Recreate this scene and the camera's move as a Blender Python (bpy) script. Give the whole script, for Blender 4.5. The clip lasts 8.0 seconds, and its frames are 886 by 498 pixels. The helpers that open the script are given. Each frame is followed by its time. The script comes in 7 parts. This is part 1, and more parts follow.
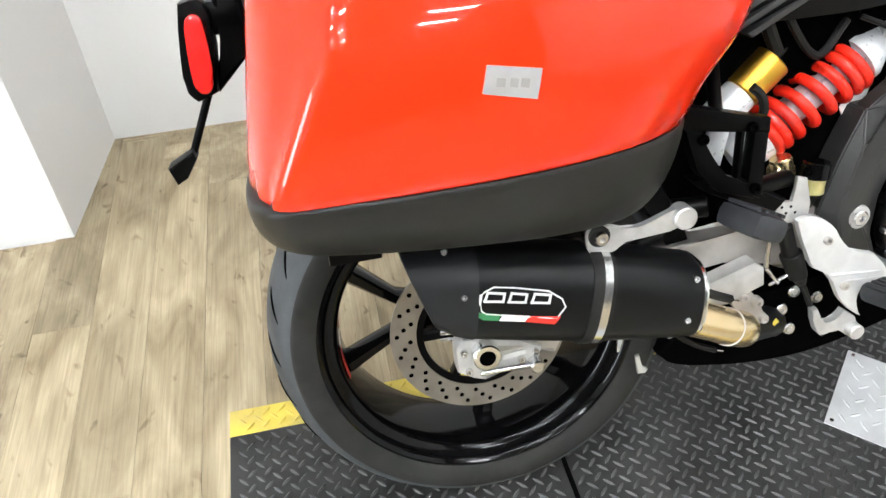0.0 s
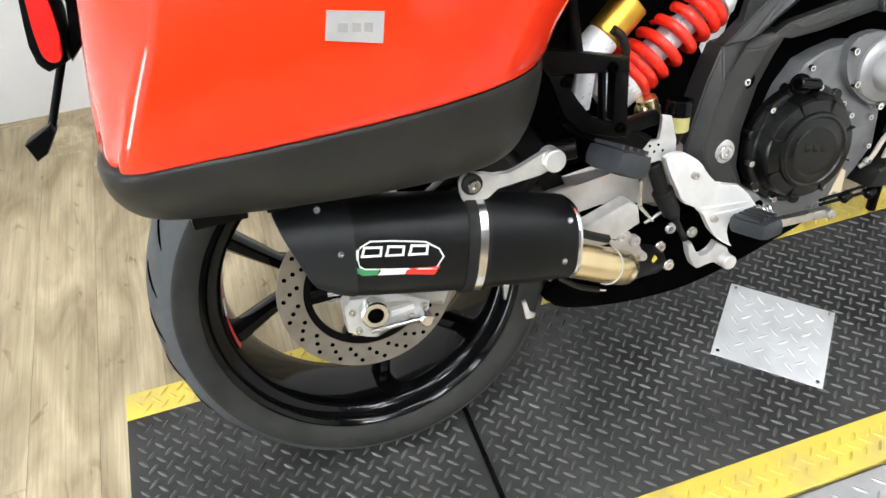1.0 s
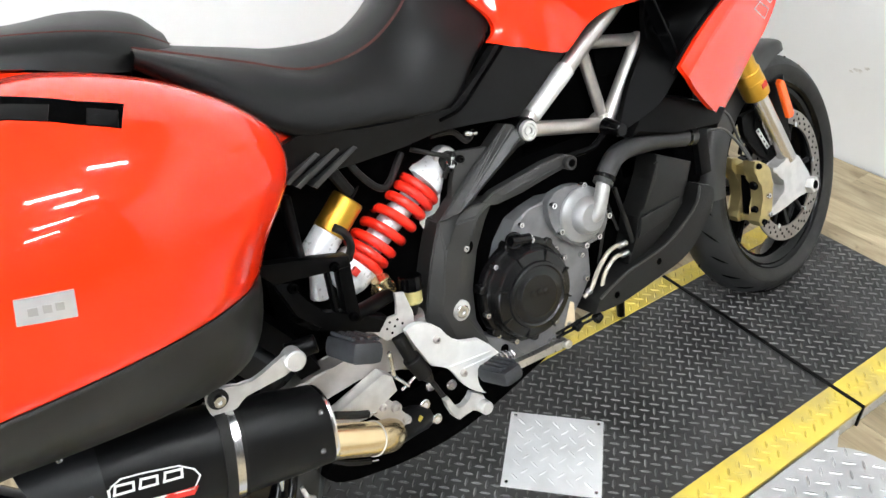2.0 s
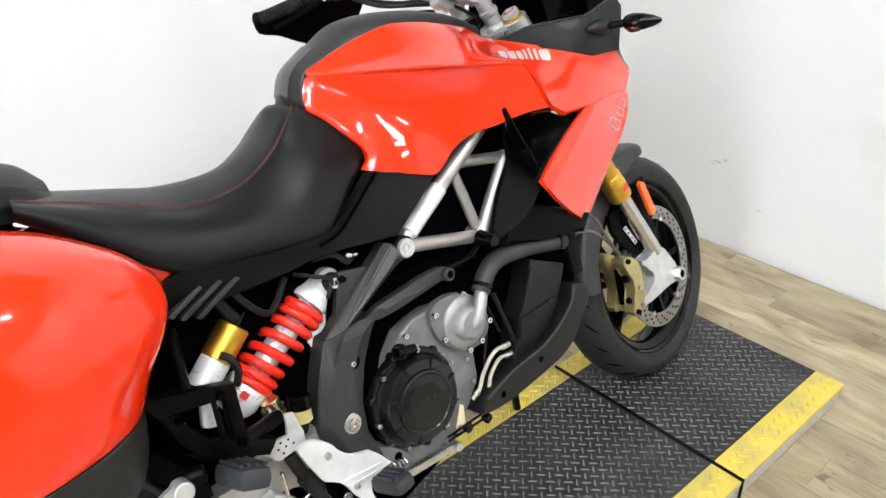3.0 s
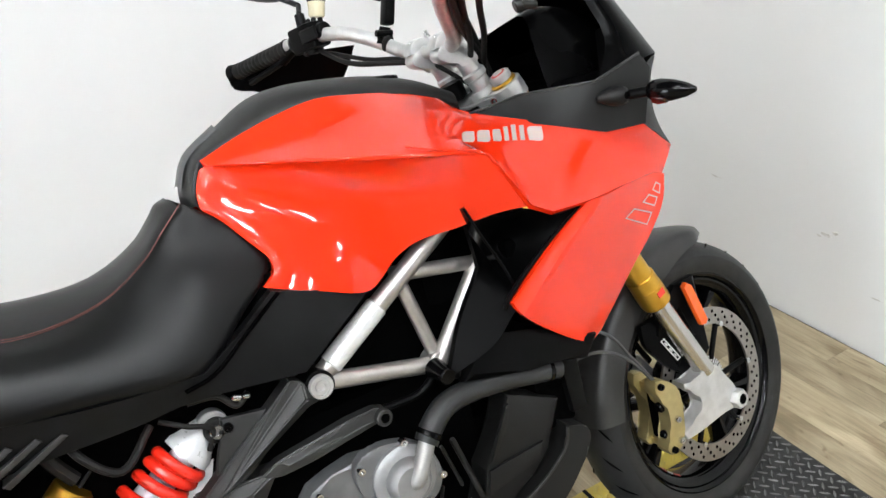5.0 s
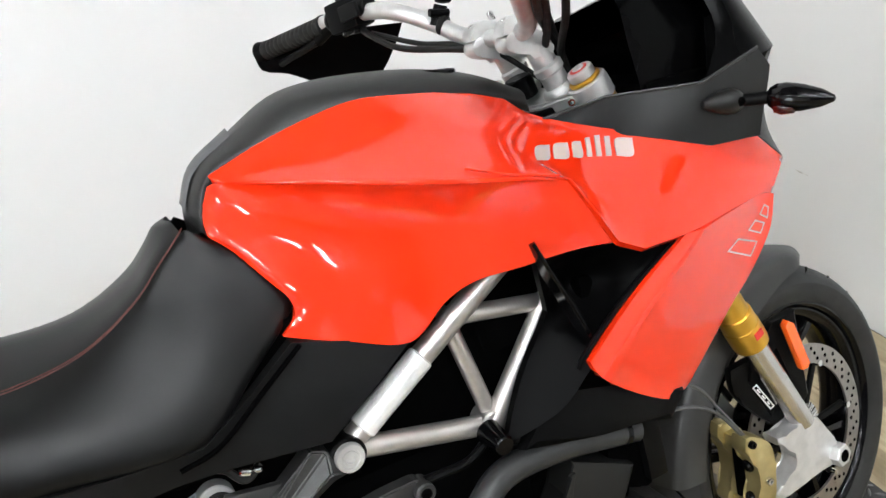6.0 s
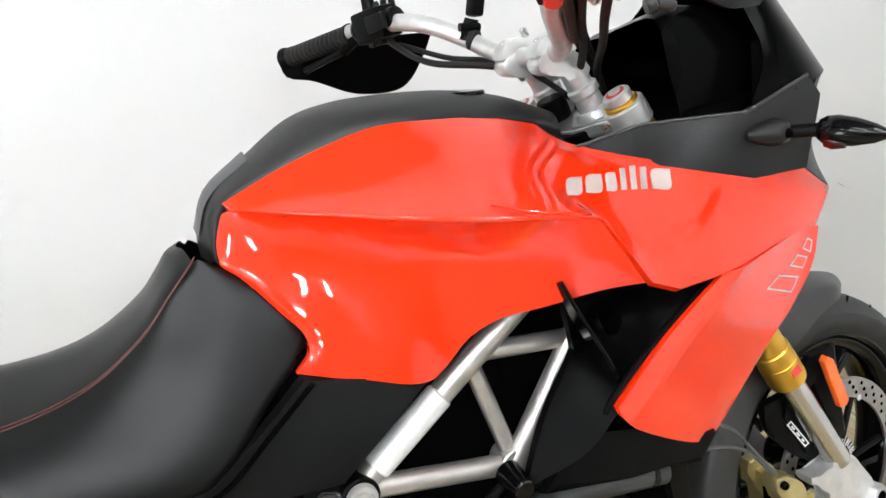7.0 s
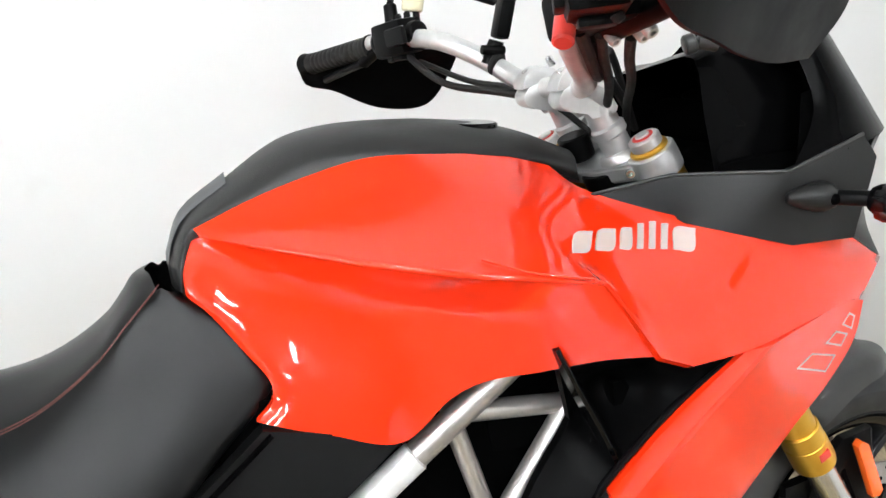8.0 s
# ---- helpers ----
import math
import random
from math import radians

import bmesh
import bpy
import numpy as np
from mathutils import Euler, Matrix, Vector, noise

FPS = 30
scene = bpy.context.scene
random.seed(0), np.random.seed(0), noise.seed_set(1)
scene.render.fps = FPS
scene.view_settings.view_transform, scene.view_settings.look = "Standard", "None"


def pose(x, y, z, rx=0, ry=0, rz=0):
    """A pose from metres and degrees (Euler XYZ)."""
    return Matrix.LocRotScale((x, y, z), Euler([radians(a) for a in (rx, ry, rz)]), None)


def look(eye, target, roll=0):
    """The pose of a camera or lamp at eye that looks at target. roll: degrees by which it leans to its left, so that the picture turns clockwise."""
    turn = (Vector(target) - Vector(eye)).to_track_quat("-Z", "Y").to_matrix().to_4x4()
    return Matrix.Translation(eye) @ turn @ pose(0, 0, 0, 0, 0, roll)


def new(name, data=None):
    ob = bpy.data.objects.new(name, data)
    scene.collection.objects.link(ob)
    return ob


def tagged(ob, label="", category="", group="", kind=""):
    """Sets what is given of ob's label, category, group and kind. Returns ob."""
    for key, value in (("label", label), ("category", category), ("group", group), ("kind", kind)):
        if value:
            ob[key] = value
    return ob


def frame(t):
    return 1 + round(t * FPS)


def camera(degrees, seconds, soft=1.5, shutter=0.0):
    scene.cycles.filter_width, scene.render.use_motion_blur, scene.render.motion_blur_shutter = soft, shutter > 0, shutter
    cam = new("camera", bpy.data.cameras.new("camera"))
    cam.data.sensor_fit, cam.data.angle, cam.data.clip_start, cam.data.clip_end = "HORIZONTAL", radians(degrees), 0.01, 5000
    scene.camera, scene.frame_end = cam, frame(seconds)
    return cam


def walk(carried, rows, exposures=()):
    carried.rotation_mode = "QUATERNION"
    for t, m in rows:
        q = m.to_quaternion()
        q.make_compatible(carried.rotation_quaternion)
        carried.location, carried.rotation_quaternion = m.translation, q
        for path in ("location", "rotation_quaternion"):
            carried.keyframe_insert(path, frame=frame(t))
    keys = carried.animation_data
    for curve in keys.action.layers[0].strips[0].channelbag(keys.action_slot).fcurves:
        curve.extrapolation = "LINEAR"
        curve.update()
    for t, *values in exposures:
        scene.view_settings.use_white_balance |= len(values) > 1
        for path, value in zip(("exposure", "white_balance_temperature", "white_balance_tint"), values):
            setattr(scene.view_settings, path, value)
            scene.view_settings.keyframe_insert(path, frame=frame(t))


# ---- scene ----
from mathutils.bvhtree import BVHTree
from mathutils.geometry import delaunay_2d_cdt as delaunay
cam = camera(58.72, 8.0)
PATH = [
    (0, look((-0.1852, -0.785, 1.2046), (0.0695, 0.6932, -0.1183), -3.27)),
    (0.3, look((-0.1923, -0.7986, 1.1563), (0.116, 0.5835, -0.256), -1.06)),
    (0.5, look((-0.1865, -0.8109, 1.1451), (0.1259, 0.5254, -0.3098), -0.51)),
    (0.7, look((-0.1779, -0.8149, 1.1433), (0.1517, 0.5228, -0.3065), -1.13)),
    (1, look((-0.1308, -0.8172, 1.183), (0.2945, 0.5682, -0.1953), -2.49)),
    (1.2, look((-0.0927, -0.8316, 1.2083), (0.4382, 0.5344, -0.1527), -2.47)),
    (1.5, look((-0.0468, -0.8559, 1.2537), (0.6331, 0.5153, -0.0338), -1.55)),
    (1.7, look((-0.0209, -0.8664, 1.2812), (0.7411, 0.5148, 0.0517), -1.94)),
    (2, look((0.002, -0.8713, 1.313), (0.871, 0.498, 0.1426), -2.80)),
    (2.2, look((0.0216, -0.8756, 1.3391), (0.9425, 0.4583, 0.1674), -3.05)),
    (3.3, look((0.0394, -0.9518, 1.4054), (1.1776, 0.4041, 0.4746), -2.55)),
    (3.5, look((0.072, -0.9554, 1.4103), (1.1717, 0.4451, 0.4998), -3.70)),
    (3.7, look((0.1486, -0.9747, 1.4131), (1.1807, 0.4815, 0.5107), -6.53)),
    (3.9, look((0.2544, -1.0149, 1.4133), (1.2613, 0.4828, 0.5512), -5.15)),
    (4, look((0.2894, -1.0347, 1.4181), (1.2686, 0.4867, 0.5659), -3.27)),
    (4.2, look((0.3482, -1.062, 1.3943), (1.2317, 0.4805, 0.4778), -2.86)),
    (5.3, look((0.5617, -0.7055, 1.3622), (1.38, 0.8329, 0.3804), -5.51)),
    (5.5, look((0.5835, -0.6607, 1.3472), (1.3809, 0.8702, 0.337), -5.78)),
    (6, look((0.6152, -0.5882, 1.3533), (1.3336, 0.9627, 0.3146), -4.82)),
    (6.5, look((0.6289, -0.5539, 1.3728), (1.3033, 1.0095, 0.3236), -4.76)),
    (7, look((0.6503, -0.5303, 1.3779), (1.2968, 1.0326, 0.3105), -4.45)),
    (7.5, look((0.6683, -0.5038, 1.3767), (1.3731, 1.0333, 0.3087), -3.69)),
    (8, look((0.7435, -0.4616, 1.3735), (1.277, 1.1452, 0.3087), -1.68)),
]

walk(cam, PATH, exposures=[(0.0, 0.35), (2.0, 0.35), (3.5, 0.2), (4.0, 0.14), (5.5, 0.08), (6.5, 0.17), (8.0, 0.3)])

# ---- world and light ----
world = bpy.data.worlds.new("room_air")
scene.world = world
world.use_nodes = True
world.node_tree.nodes["Background"].inputs["Color"].default_value = (0.9, 0.95, 1.0, 1)
world.node_tree.nodes["Background"].inputs["Strength"].default_value = 0.02
LAMP_POWER = 43.0

# ---- materials ----


def material(name, colour, rough=0.5, metal=0.0, vary=0.12, scale=30.0, grain=0.0, grain_scale=400.0, coat=0.0, dark=None,
             spread=(0.35, 0.65), rough_vary=0.1, stretch=(1, 1, 1), random_tint=0.0, spec=0.5):
    """A surface with colour drift at one scale and fine relief at another."""
    m = bpy.data.materials.new(name)
    m.use_nodes = True
    nt = m.node_tree
    bs = nt.nodes["Principled BSDF"]
    bs.inputs["Metallic"].default_value = metal
    bs.inputs["Specular IOR Level"].default_value = spec
    bs.inputs["Coat Weight"].default_value = coat
    bs.inputs["Coat Roughness"].default_value = 0.03
    tc = nt.nodes.new("ShaderNodeTexCoord")
    mp = nt.nodes.new("ShaderNodeMapping")
    mp.inputs["Scale"].default_value = stretch
    nt.links.new(tc.outputs["Object"], mp.inputs["Vector"])
    n1 = nt.nodes.new("ShaderNodeTexNoise")
    n1.inputs["Scale"].default_value = scale
    n1.inputs["Detail"].default_value = 5
    nt.links.new(mp.outputs["Vector"], n1.inputs["Vector"])
    ramp = nt.nodes.new("ShaderNodeValToRGB")
    lo = dark if dark else tuple(c * (1 - vary) for c in colour)
    ramp.color_ramp.elements[0].color = (*lo, 1)
    ramp.color_ramp.elements[1].color = (*colour, 1)
    ramp.color_ramp.elements[0].position, ramp.color_ramp.elements[1].position = spread
    nt.links.new(n1.outputs["Fac"], ramp.inputs["Fac"])
    out = ramp.outputs["Color"]
    if random_tint:
        info = nt.nodes.new("ShaderNodeObjectInfo")
        hsv = nt.nodes.new("ShaderNodeHueSaturation")
        ml = nt.nodes.new("ShaderNodeMath")
        ml.operation = "MULTIPLY_ADD"
        ml.inputs[1].default_value, ml.inputs[2].default_value = random_tint, 1 - random_tint / 2
        nt.links.new(info.outputs["Random"], ml.inputs[0])
        nt.links.new(ml.outputs[0], hsv.inputs["Value"])
        nt.links.new(out, hsv.inputs["Color"])
        out = hsv.outputs["Color"]
    nt.links.new(out, bs.inputs["Base Color"])
    mr = nt.nodes.new("ShaderNodeMapRange")
    mr.inputs["To Min"].default_value, mr.inputs["To Max"].default_value = max(0.02, rough - rough_vary), min(1, rough + rough_vary)
    n2 = nt.nodes.new("ShaderNodeTexNoise")
    n2.inputs["Scale"].default_value = scale * 2.7
    n2.inputs["Detail"].default_value = 3
    nt.links.new(mp.outputs["Vector"], n2.inputs["Vector"])
    nt.links.new(n2.outputs["Fac"], mr.inputs["Value"])
    nt.links.new(mr.outputs["Result"], bs.inputs["Roughness"])
    if grain:
        n3 = nt.nodes.new("ShaderNodeTexNoise")
        n3.inputs["Scale"].default_value = grain_scale
        n3.inputs["Detail"].default_value = 2
        nt.links.new(mp.outputs["Vector"], n3.inputs["Vector"])
        bp = nt.nodes.new("ShaderNodeBump")
        bp.inputs["Strength"].default_value = grain
        bp.inputs["Distance"].default_value = 0.001
        nt.links.new(n3.outputs["Fac"], bp.inputs["Height"])
        nt.links.new(bp.outputs["Normal"], bs.inputs["Normal"])
    return m


RED = material("red_lacquer", (0.82, 0.029, 0.0047), 0.25, 0, 0.04, 6, coat=0.9, rough_vary=0.01, spec=0.04)
BLACK = material("black_plastic", (0.002, 0.002, 0.0021), 0.34, 0, 0.3, 14, 0.14, 700, spec=0.07, rough_vary=0.01)
GREYPL = material("grey_plastic", (0.0058, 0.0058, 0.0059), 0.36, 0, 0.25, 14, 0.14, 700, spec=0.09, rough_vary=0.01)
PLATEGREY = material("cast_dark_grey", (0.023, 0.0226, 0.022), 0.4, 0.0, 0.25, 14, 0.2, 700, spec=0.42, rough_vary=0.012)
# Near-black for dark small parts, and for deep shade inside housings and holes.
DARK = material("dark_parts_and_shade", (0.0009, 0.0009, 0.00095), 0.8, 0, 0.3, 20, spec=0.01)
COWLDARK = material("dark_cowl_plastic", (0.007, 0.0069, 0.0067), 0.42, 0, 0.25, 14, 0.3, 700, spec=0.24, rough_vary=0.03)
HOSE = material("hose_rubber", (0.022, 0.0222, 0.023), 0.4, 0, 0.25, 20, 0.1, 600, spec=0.3)
COWLPL = material("cowl_plastic", (0.0095, 0.0092, 0.0089), 0.45, 0, 0.25, 14, 0.3, 700, spec=0.36, rough_vary=0.03)
GUARDPL = material("guard_plastic", (0.0016, 0.0016, 0.0017), 0.4, 0, 0.3, 14, 0.1, 700, spec=0.035)
GLOSSBLK = material("gloss_black", (0.0018, 0.0018, 0.002), 0.1, 0, 0.2, 8, coat=0.0, rough_vary=0.03, spec=0.17)
VINYL = material("seat_vinyl", (0.003, 0.003, 0.0031), 0.36, 0, 0.2, 10, 0.12, 1300, spec=0.22, rough_vary=0.03)
TYRE = material("dusty_tyre", (0.022, 0.0214, 0.02), 0.62, 0, 0.35, 18, 0.3, 500, spec=0.22)
RUBBER = material("tyre_rubber", (0.011, 0.0105, 0.01), 0.6, 0, 0.35, 25, 0.3, 500, spec=0.2)
# Rear crown painted paler and bluish, as if daylight fell on it.
TREAD_LIT = material("daylit_tread", (0.05, 0.0545, 0.06), 0.6, 0, 0.25, 25, 0.3, 500, spec=0.4)
# Darker copy of the crown for the front wheel, without the daylight tint.
TREAD_DIM = material("dark_tread", (0.017, 0.0172, 0.0178), 0.5, 0, 0.25, 25, 0.3, 500, spec=0.3)
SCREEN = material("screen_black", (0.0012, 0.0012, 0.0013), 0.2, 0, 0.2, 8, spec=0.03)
SLIDER = material("slider_steel", (0.6, 0.58, 0.56), 0.26, 1.0, 0.04, 8, rough_vary=0.03)
ALLOY = material("cast_alloy", (0.66, 0.655, 0.645), 0.36, 0.65, 0.18, 40, 0.3, 900)
TRAYPL = material("tray_plastic", (0.013, 0.0127, 0.0118), 0.42, 0, 0.25, 14, 0.2, 600, spec=0.28)
WINGPL = material("side_tread_plate", (0.46, 0.465, 0.47), 0.36, 0.5, 0.2, 14, 0.15, 500)
DULL = material("dull_cast_alloy", (0.56, 0.53, 0.5), 0.42, 0.6, 0.3, 18, 0.3, 700)
DISC = material("brake_disc_steel", (0.33, 0.305, 0.28), 0.32, 0.9, 0.2, 40, 0.15, 900)
BRUSHED = material("brushed_alloy", (0.6, 0.59, 0.58), 0.3, 1.0, 0.15, 60, 0.1, 900)
STEEL = material("bright_steel", (0.75, 0.75, 0.75), 0.2, 1.0, 0.1, 60)
FRAMEP = material("frame_silver", (0.5, 0.475, 0.45), 0.33, 0.8, 0.15, 50, 0.15, 800)
ENGINE = material("engine_grey", (0.19, 0.192, 0.197), 0.42, 0.5, 0.25, 30, 0.35, 700)
CLUTCH = material("clutch_black", (0.004, 0.004, 0.0042), 0.25, 0.0, 0.25, 25, 0.05, 500, spec=0.34, rough_vary=0.04)
GOLD = material("gold_anodised", (0.72, 0.42, 0.06), 0.38, 1.0, 0.12, 30)
TITAN = material("heated_titanium", (0.8, 0.65, 0.4), 0.26, 0.95, 0.3, 9, dark=(0.68, 0.52, 0.29), rough_vary=0.04)
SPRING = material("spring_red", (0.78, 0.024, 0.01), 0.3, 0, 0.12, 30, coat=0.4, spec=0.3)
CANBLK = material("muffler_black", (0.0045, 0.0045, 0.0048), 0.4, 0.0, 0.25, 12, 0.15, 900, spec=0.17)
CAPBLK = material("cap_black", (0.008, 0.0085, 0.01), 0.5, 0.0, 0.25, 12, 0.15, 900, spec=0.3)
WHITE = material("white_print", (0.8, 0.8, 0.79), 0.45, 0, 0.08, 30)
SILVERP = material("silver_print", (0.6, 0.48, 0.44), 0.4, 0.1, 0.1, 30)
GREENP = material("green_print", (0.03, 0.2, 0.07), 0.4, 0, 0.1, 30)
REDP = material("red_print", (0.6, 0.03, 0.02), 0.4, 0, 0.1, 30)
ORANGE = material("amber_lens", (0.85, 0.12, 0.015), 0.2, 0, 0.1, 30, coat=0.4)
REFLEX = material("red_reflector", (0.7, 0.015, 0.012), 0.2, 0, 0.15, 60, coat=0.4)
WALL = material("wall_paint", (0.74, 0.74, 0.735), 0.75, 0, 0.05, 2.3, 0.15, 150, dark=(0.66, 0.65, 0.635), spread=(0.22, 0.36))
WALLGREY = material("grey_wall_paint", (0.065, 0.065, 0.067), 0.75, 0, 0.08, 1.2, 0.15, 150)
CEIL = material("ceiling_paint", (0.28, 0.28, 0.28), 0.8, 0, 0.04, 2, 0.1, 200)
MAT = material("rubber_mat", (0.033, 0.0324, 0.0312), 0.45, 0, 0.6, 5, 0.3, 300, spec=0.3)
MATSTUD = material("worn_mat_stud", (0.09, 0.089, 0.087), 0.38, 0, 0.7, 6, 0.3, 300, spec=0.35)
YELLOW = material("yellow_paint", (0.64, 0.49, 0.075), 0.5, 0, 0.25, 12, 0.2, 300, dark=(0.45, 0.36, 0.11), spread=(0.3, 0.55))
PLATE = material("tread_plate", (0.66, 0.665, 0.67), 0.36, 0.3, 0.18, 14, 0.15, 500)


def emitter(name, colour, strength):
    m = bpy.data.materials.new(name)
    m.use_nodes = True
    nt = m.node_tree
    nt.nodes.remove(nt.nodes["Principled BSDF"])
    em = nt.nodes.new("ShaderNodeEmission")
    em.inputs["Color"].default_value = (*colour, 1)
    em.inputs["Strength"].default_value = strength
    nt.links.new(em.outputs[0], nt.nodes["Material Output"].inputs[0])
    return m


def wood(name):
    """Pale worn boards: long grain, knots, a tint of its own for each board."""
    m = bpy.data.materials.new(name)
    m.use_nodes = True
    nt = m.node_tree
    bs = nt.nodes["Principled BSDF"]
    bs.inputs["Specular IOR Level"].default_value = 0.35
    tc = nt.nodes.new("ShaderNodeTexCoord")
    info = nt.nodes.new("ShaderNodeObjectInfo")
    off = nt.nodes.new("ShaderNodeVectorMath")
    off.operation = "MULTIPLY_ADD"
    off.inputs[1].default_value = (7.3, 13.1, 5.7)
    nt.links.new(info.outputs["Random"], off.inputs[0])
    nt.links.new(tc.outputs["Object"], off.inputs[2])

    def noise(stretch, scale, detail):
        mp = nt.nodes.new("ShaderNodeMapping")
        mp.inputs["Scale"].default_value = stretch
        nt.links.new(off.outputs[0], mp.inputs["Vector"])
        n = nt.nodes.new("ShaderNodeTexNoise")
        n.inputs["Scale"].default_value, n.inputs["Detail"].default_value = scale, detail
        n.inputs["Distortion"].default_value = 0.9
        nt.links.new(mp.outputs["Vector"], n.inputs["Vector"])
        return n.outputs["Fac"]

    def ramp(src, *stops):
        r = nt.nodes.new("ShaderNodeValToRGB")
        for k, (p, c) in enumerate(stops):
            e = r.color_ramp.elements[k] if k < 2 else r.color_ramp.elements.new(p)
            e.position, e.color = p, (*c, 1)
        nt.links.new(src, r.inputs["Fac"])
        return r.outputs["Color"]

    def mix(mode, f, a, b):
        x = nt.nodes.new("ShaderNodeMix")
        x.data_type, x.blend_type = "RGBA", mode
        x.inputs[0].default_value = f
        nt.links.new(a, x.inputs[6])
        nt.links.new(b, x.inputs[7])
        return x.outputs[2]

    broad = ramp(noise((5, 1.5, 1), 2.0, 5), (0.32, (0.22, 0.172, 0.105)), (0.66, (0.45, 0.375, 0.255)))
    grain = ramp(noise((60, 1.6, 1), 3.0, 5), (0.3, (0.7, 0.68, 0.64)), (0.65, (1.05, 1.04, 1.0)))
    knots = ramp(noise((9, 4.2, 1), 2.6, 2), (0.25, (0.42, 0.36, 0.3)), (0.36, (1, 1, 1)))
    c = mix("MULTIPLY", 0.8, broad, grain)
    c = mix("MULTIPLY", 0.85, c, knots)
    hsv = nt.nodes.new("ShaderNodeHueSaturation")
    ml = nt.nodes.new("ShaderNodeMath")
    ml.operation = "MULTIPLY_ADD"
    ml.inputs[1].default_value, ml.inputs[2].default_value = 0.35, 0.85
    nt.links.new(info.outputs["Random"], ml.inputs[0])
    nt.links.new(ml.outputs[0], hsv.inputs["Value"])
    hsv.inputs["Saturation"].default_value = 1.0
    nt.links.new(c, hsv.inputs["Color"])
    nt.links.new(hsv.outputs["Color"], bs.inputs["Base Color"])
    bs.inputs["Roughness"].default_value = 0.5
    bp = nt.nodes.new("ShaderNodeBump")
    bp.inputs["Strength"].default_value, bp.inputs["Distance"].default_value = 0.15, 0.001
    nt.links.new(grain, bp.inputs["Height"])
    nt.links.new(bp.outputs["Normal"], bs.inputs["Normal"])
    return m


PLANK = wood("floor_plank")
DAYLIGHT = emitter("daylight", (0.86, 0.94, 1.0), 16.0)
TUBE = emitter("lamp_tube", (0.93, 0.97, 1.0), LAMP_POWER * 4)

# ---- building helpers ----


def part(name, bm, mat, parent=None, label="", angle=35):
    """Links a bmesh as one mesh object, under a thing or a part."""
    me = bpy.data.meshes.new(name)
    bmesh.ops.remove_doubles(bm, verts=bm.verts, dist=1e-6)
    bmesh.ops.recalc_face_normals(bm, faces=bm.faces)
    bm.to_mesh(me)
    bm.free()
    me.materials.append(mat)
    me.shade_smooth()
    me.set_sharp_from_angle(angle=radians(angle))
    ob = new(name, me)
    if parent is not None:
        ob.parent = parent
    if label:
        tagged(ob, label)
    return ob


def box(bm, x0, x1, y0, y1, z0, z1, bevel=0.0, m=None):
    r = bmesh.ops.create_cube(bm, size=1, matrix=Matrix.LocRotScale(((x0 + x1) / 2, (y0 + y1) / 2, (z0 + z1) / 2), None, (x1 - x0, y1 - y0, z1 - z0)))
    if bevel:
        es = list({e for v in r["verts"] for e in v.link_edges})
        r2 = bmesh.ops.bevel(bm, geom=es, offset=bevel, segments=2, affect="EDGES", profile=0.6)
        vs = list({v for f in r2["faces"] for v in f.verts} | {v for v in r["verts"] if v.is_valid})
    else:
        vs = r["verts"]
    if m is not None:
        bmesh.ops.transform(bm, matrix=m, verts=[v for v in vs if v.is_valid])
    return vs


def frame_to(a, b):
    """A matrix whose z runs from a to b, with its origin at a."""
    a, b = Vector(a), Vector(b)
    return Matrix.Translation(a) @ (b - a).to_track_quat("Z", "Y").to_matrix().to_4x4()


def rod(bm, a, b, r0, r1=None, seg=16, bevel=0.0):
    """A round bar from a to b, with its rims eased."""
    r1 = r0 if r1 is None else r1
    h = (Vector(b) - Vector(a)).length
    e = min(bevel, r0 * 0.5, r1 * 0.5, h * 0.3)
    turned(bm, [(0, 0), (max(r0 - e, 1e-4), 0), (r0, e), (r1, h - e), (max(r1 - e, 1e-4), h), (0, h)] if e else [(0, 0), (r0, 0), (r1, h), (0, h)],
           frame_to(a, b), seg)


def turned(bm, profile, m, seg=32):
    """Turns (radius, height) pairs about the z of m."""
    rings = []
    for r, h in profile:
        if r < 1e-6:
            rings.append([bm.verts.new(m @ Vector((0, 0, h)))])
        else:
            rings.append([bm.verts.new(m @ Vector((r * math.cos(2 * math.pi * k / seg), r * math.sin(2 * math.pi * k / seg), h))) for k in range(seg)])
    for a, b in zip(rings, rings[1:]):
        if len(a) == 1 and len(b) == 1:
            continue
        for k in range(seg):
            q = (k + 1) % seg
            try:
                if len(a) == 1:
                    bm.faces.new((a[0], b[k], b[q]))
                elif len(b) == 1:
                    bm.faces.new((a[k], a[q], b[0]))
                else:
                    bm.faces.new((a[k], a[q], b[q], b[k]))
            except ValueError:
                pass


def ring(bm, profile, m, seg=48):
    """Turns a closed (radius, height) profile about the z of m."""
    rows = [[bm.verts.new(m @ Vector((r * math.cos(2 * math.pi * k / seg), r * math.sin(2 * math.pi * k / seg), h))) for k in range(seg)] for r, h in profile]
    for a, b in zip(rows, rows[1:] + rows[:1]):
        for k in range(seg):
            q = (k + 1) % seg
            bm.faces.new((a[k], a[q], b[q], b[k]))


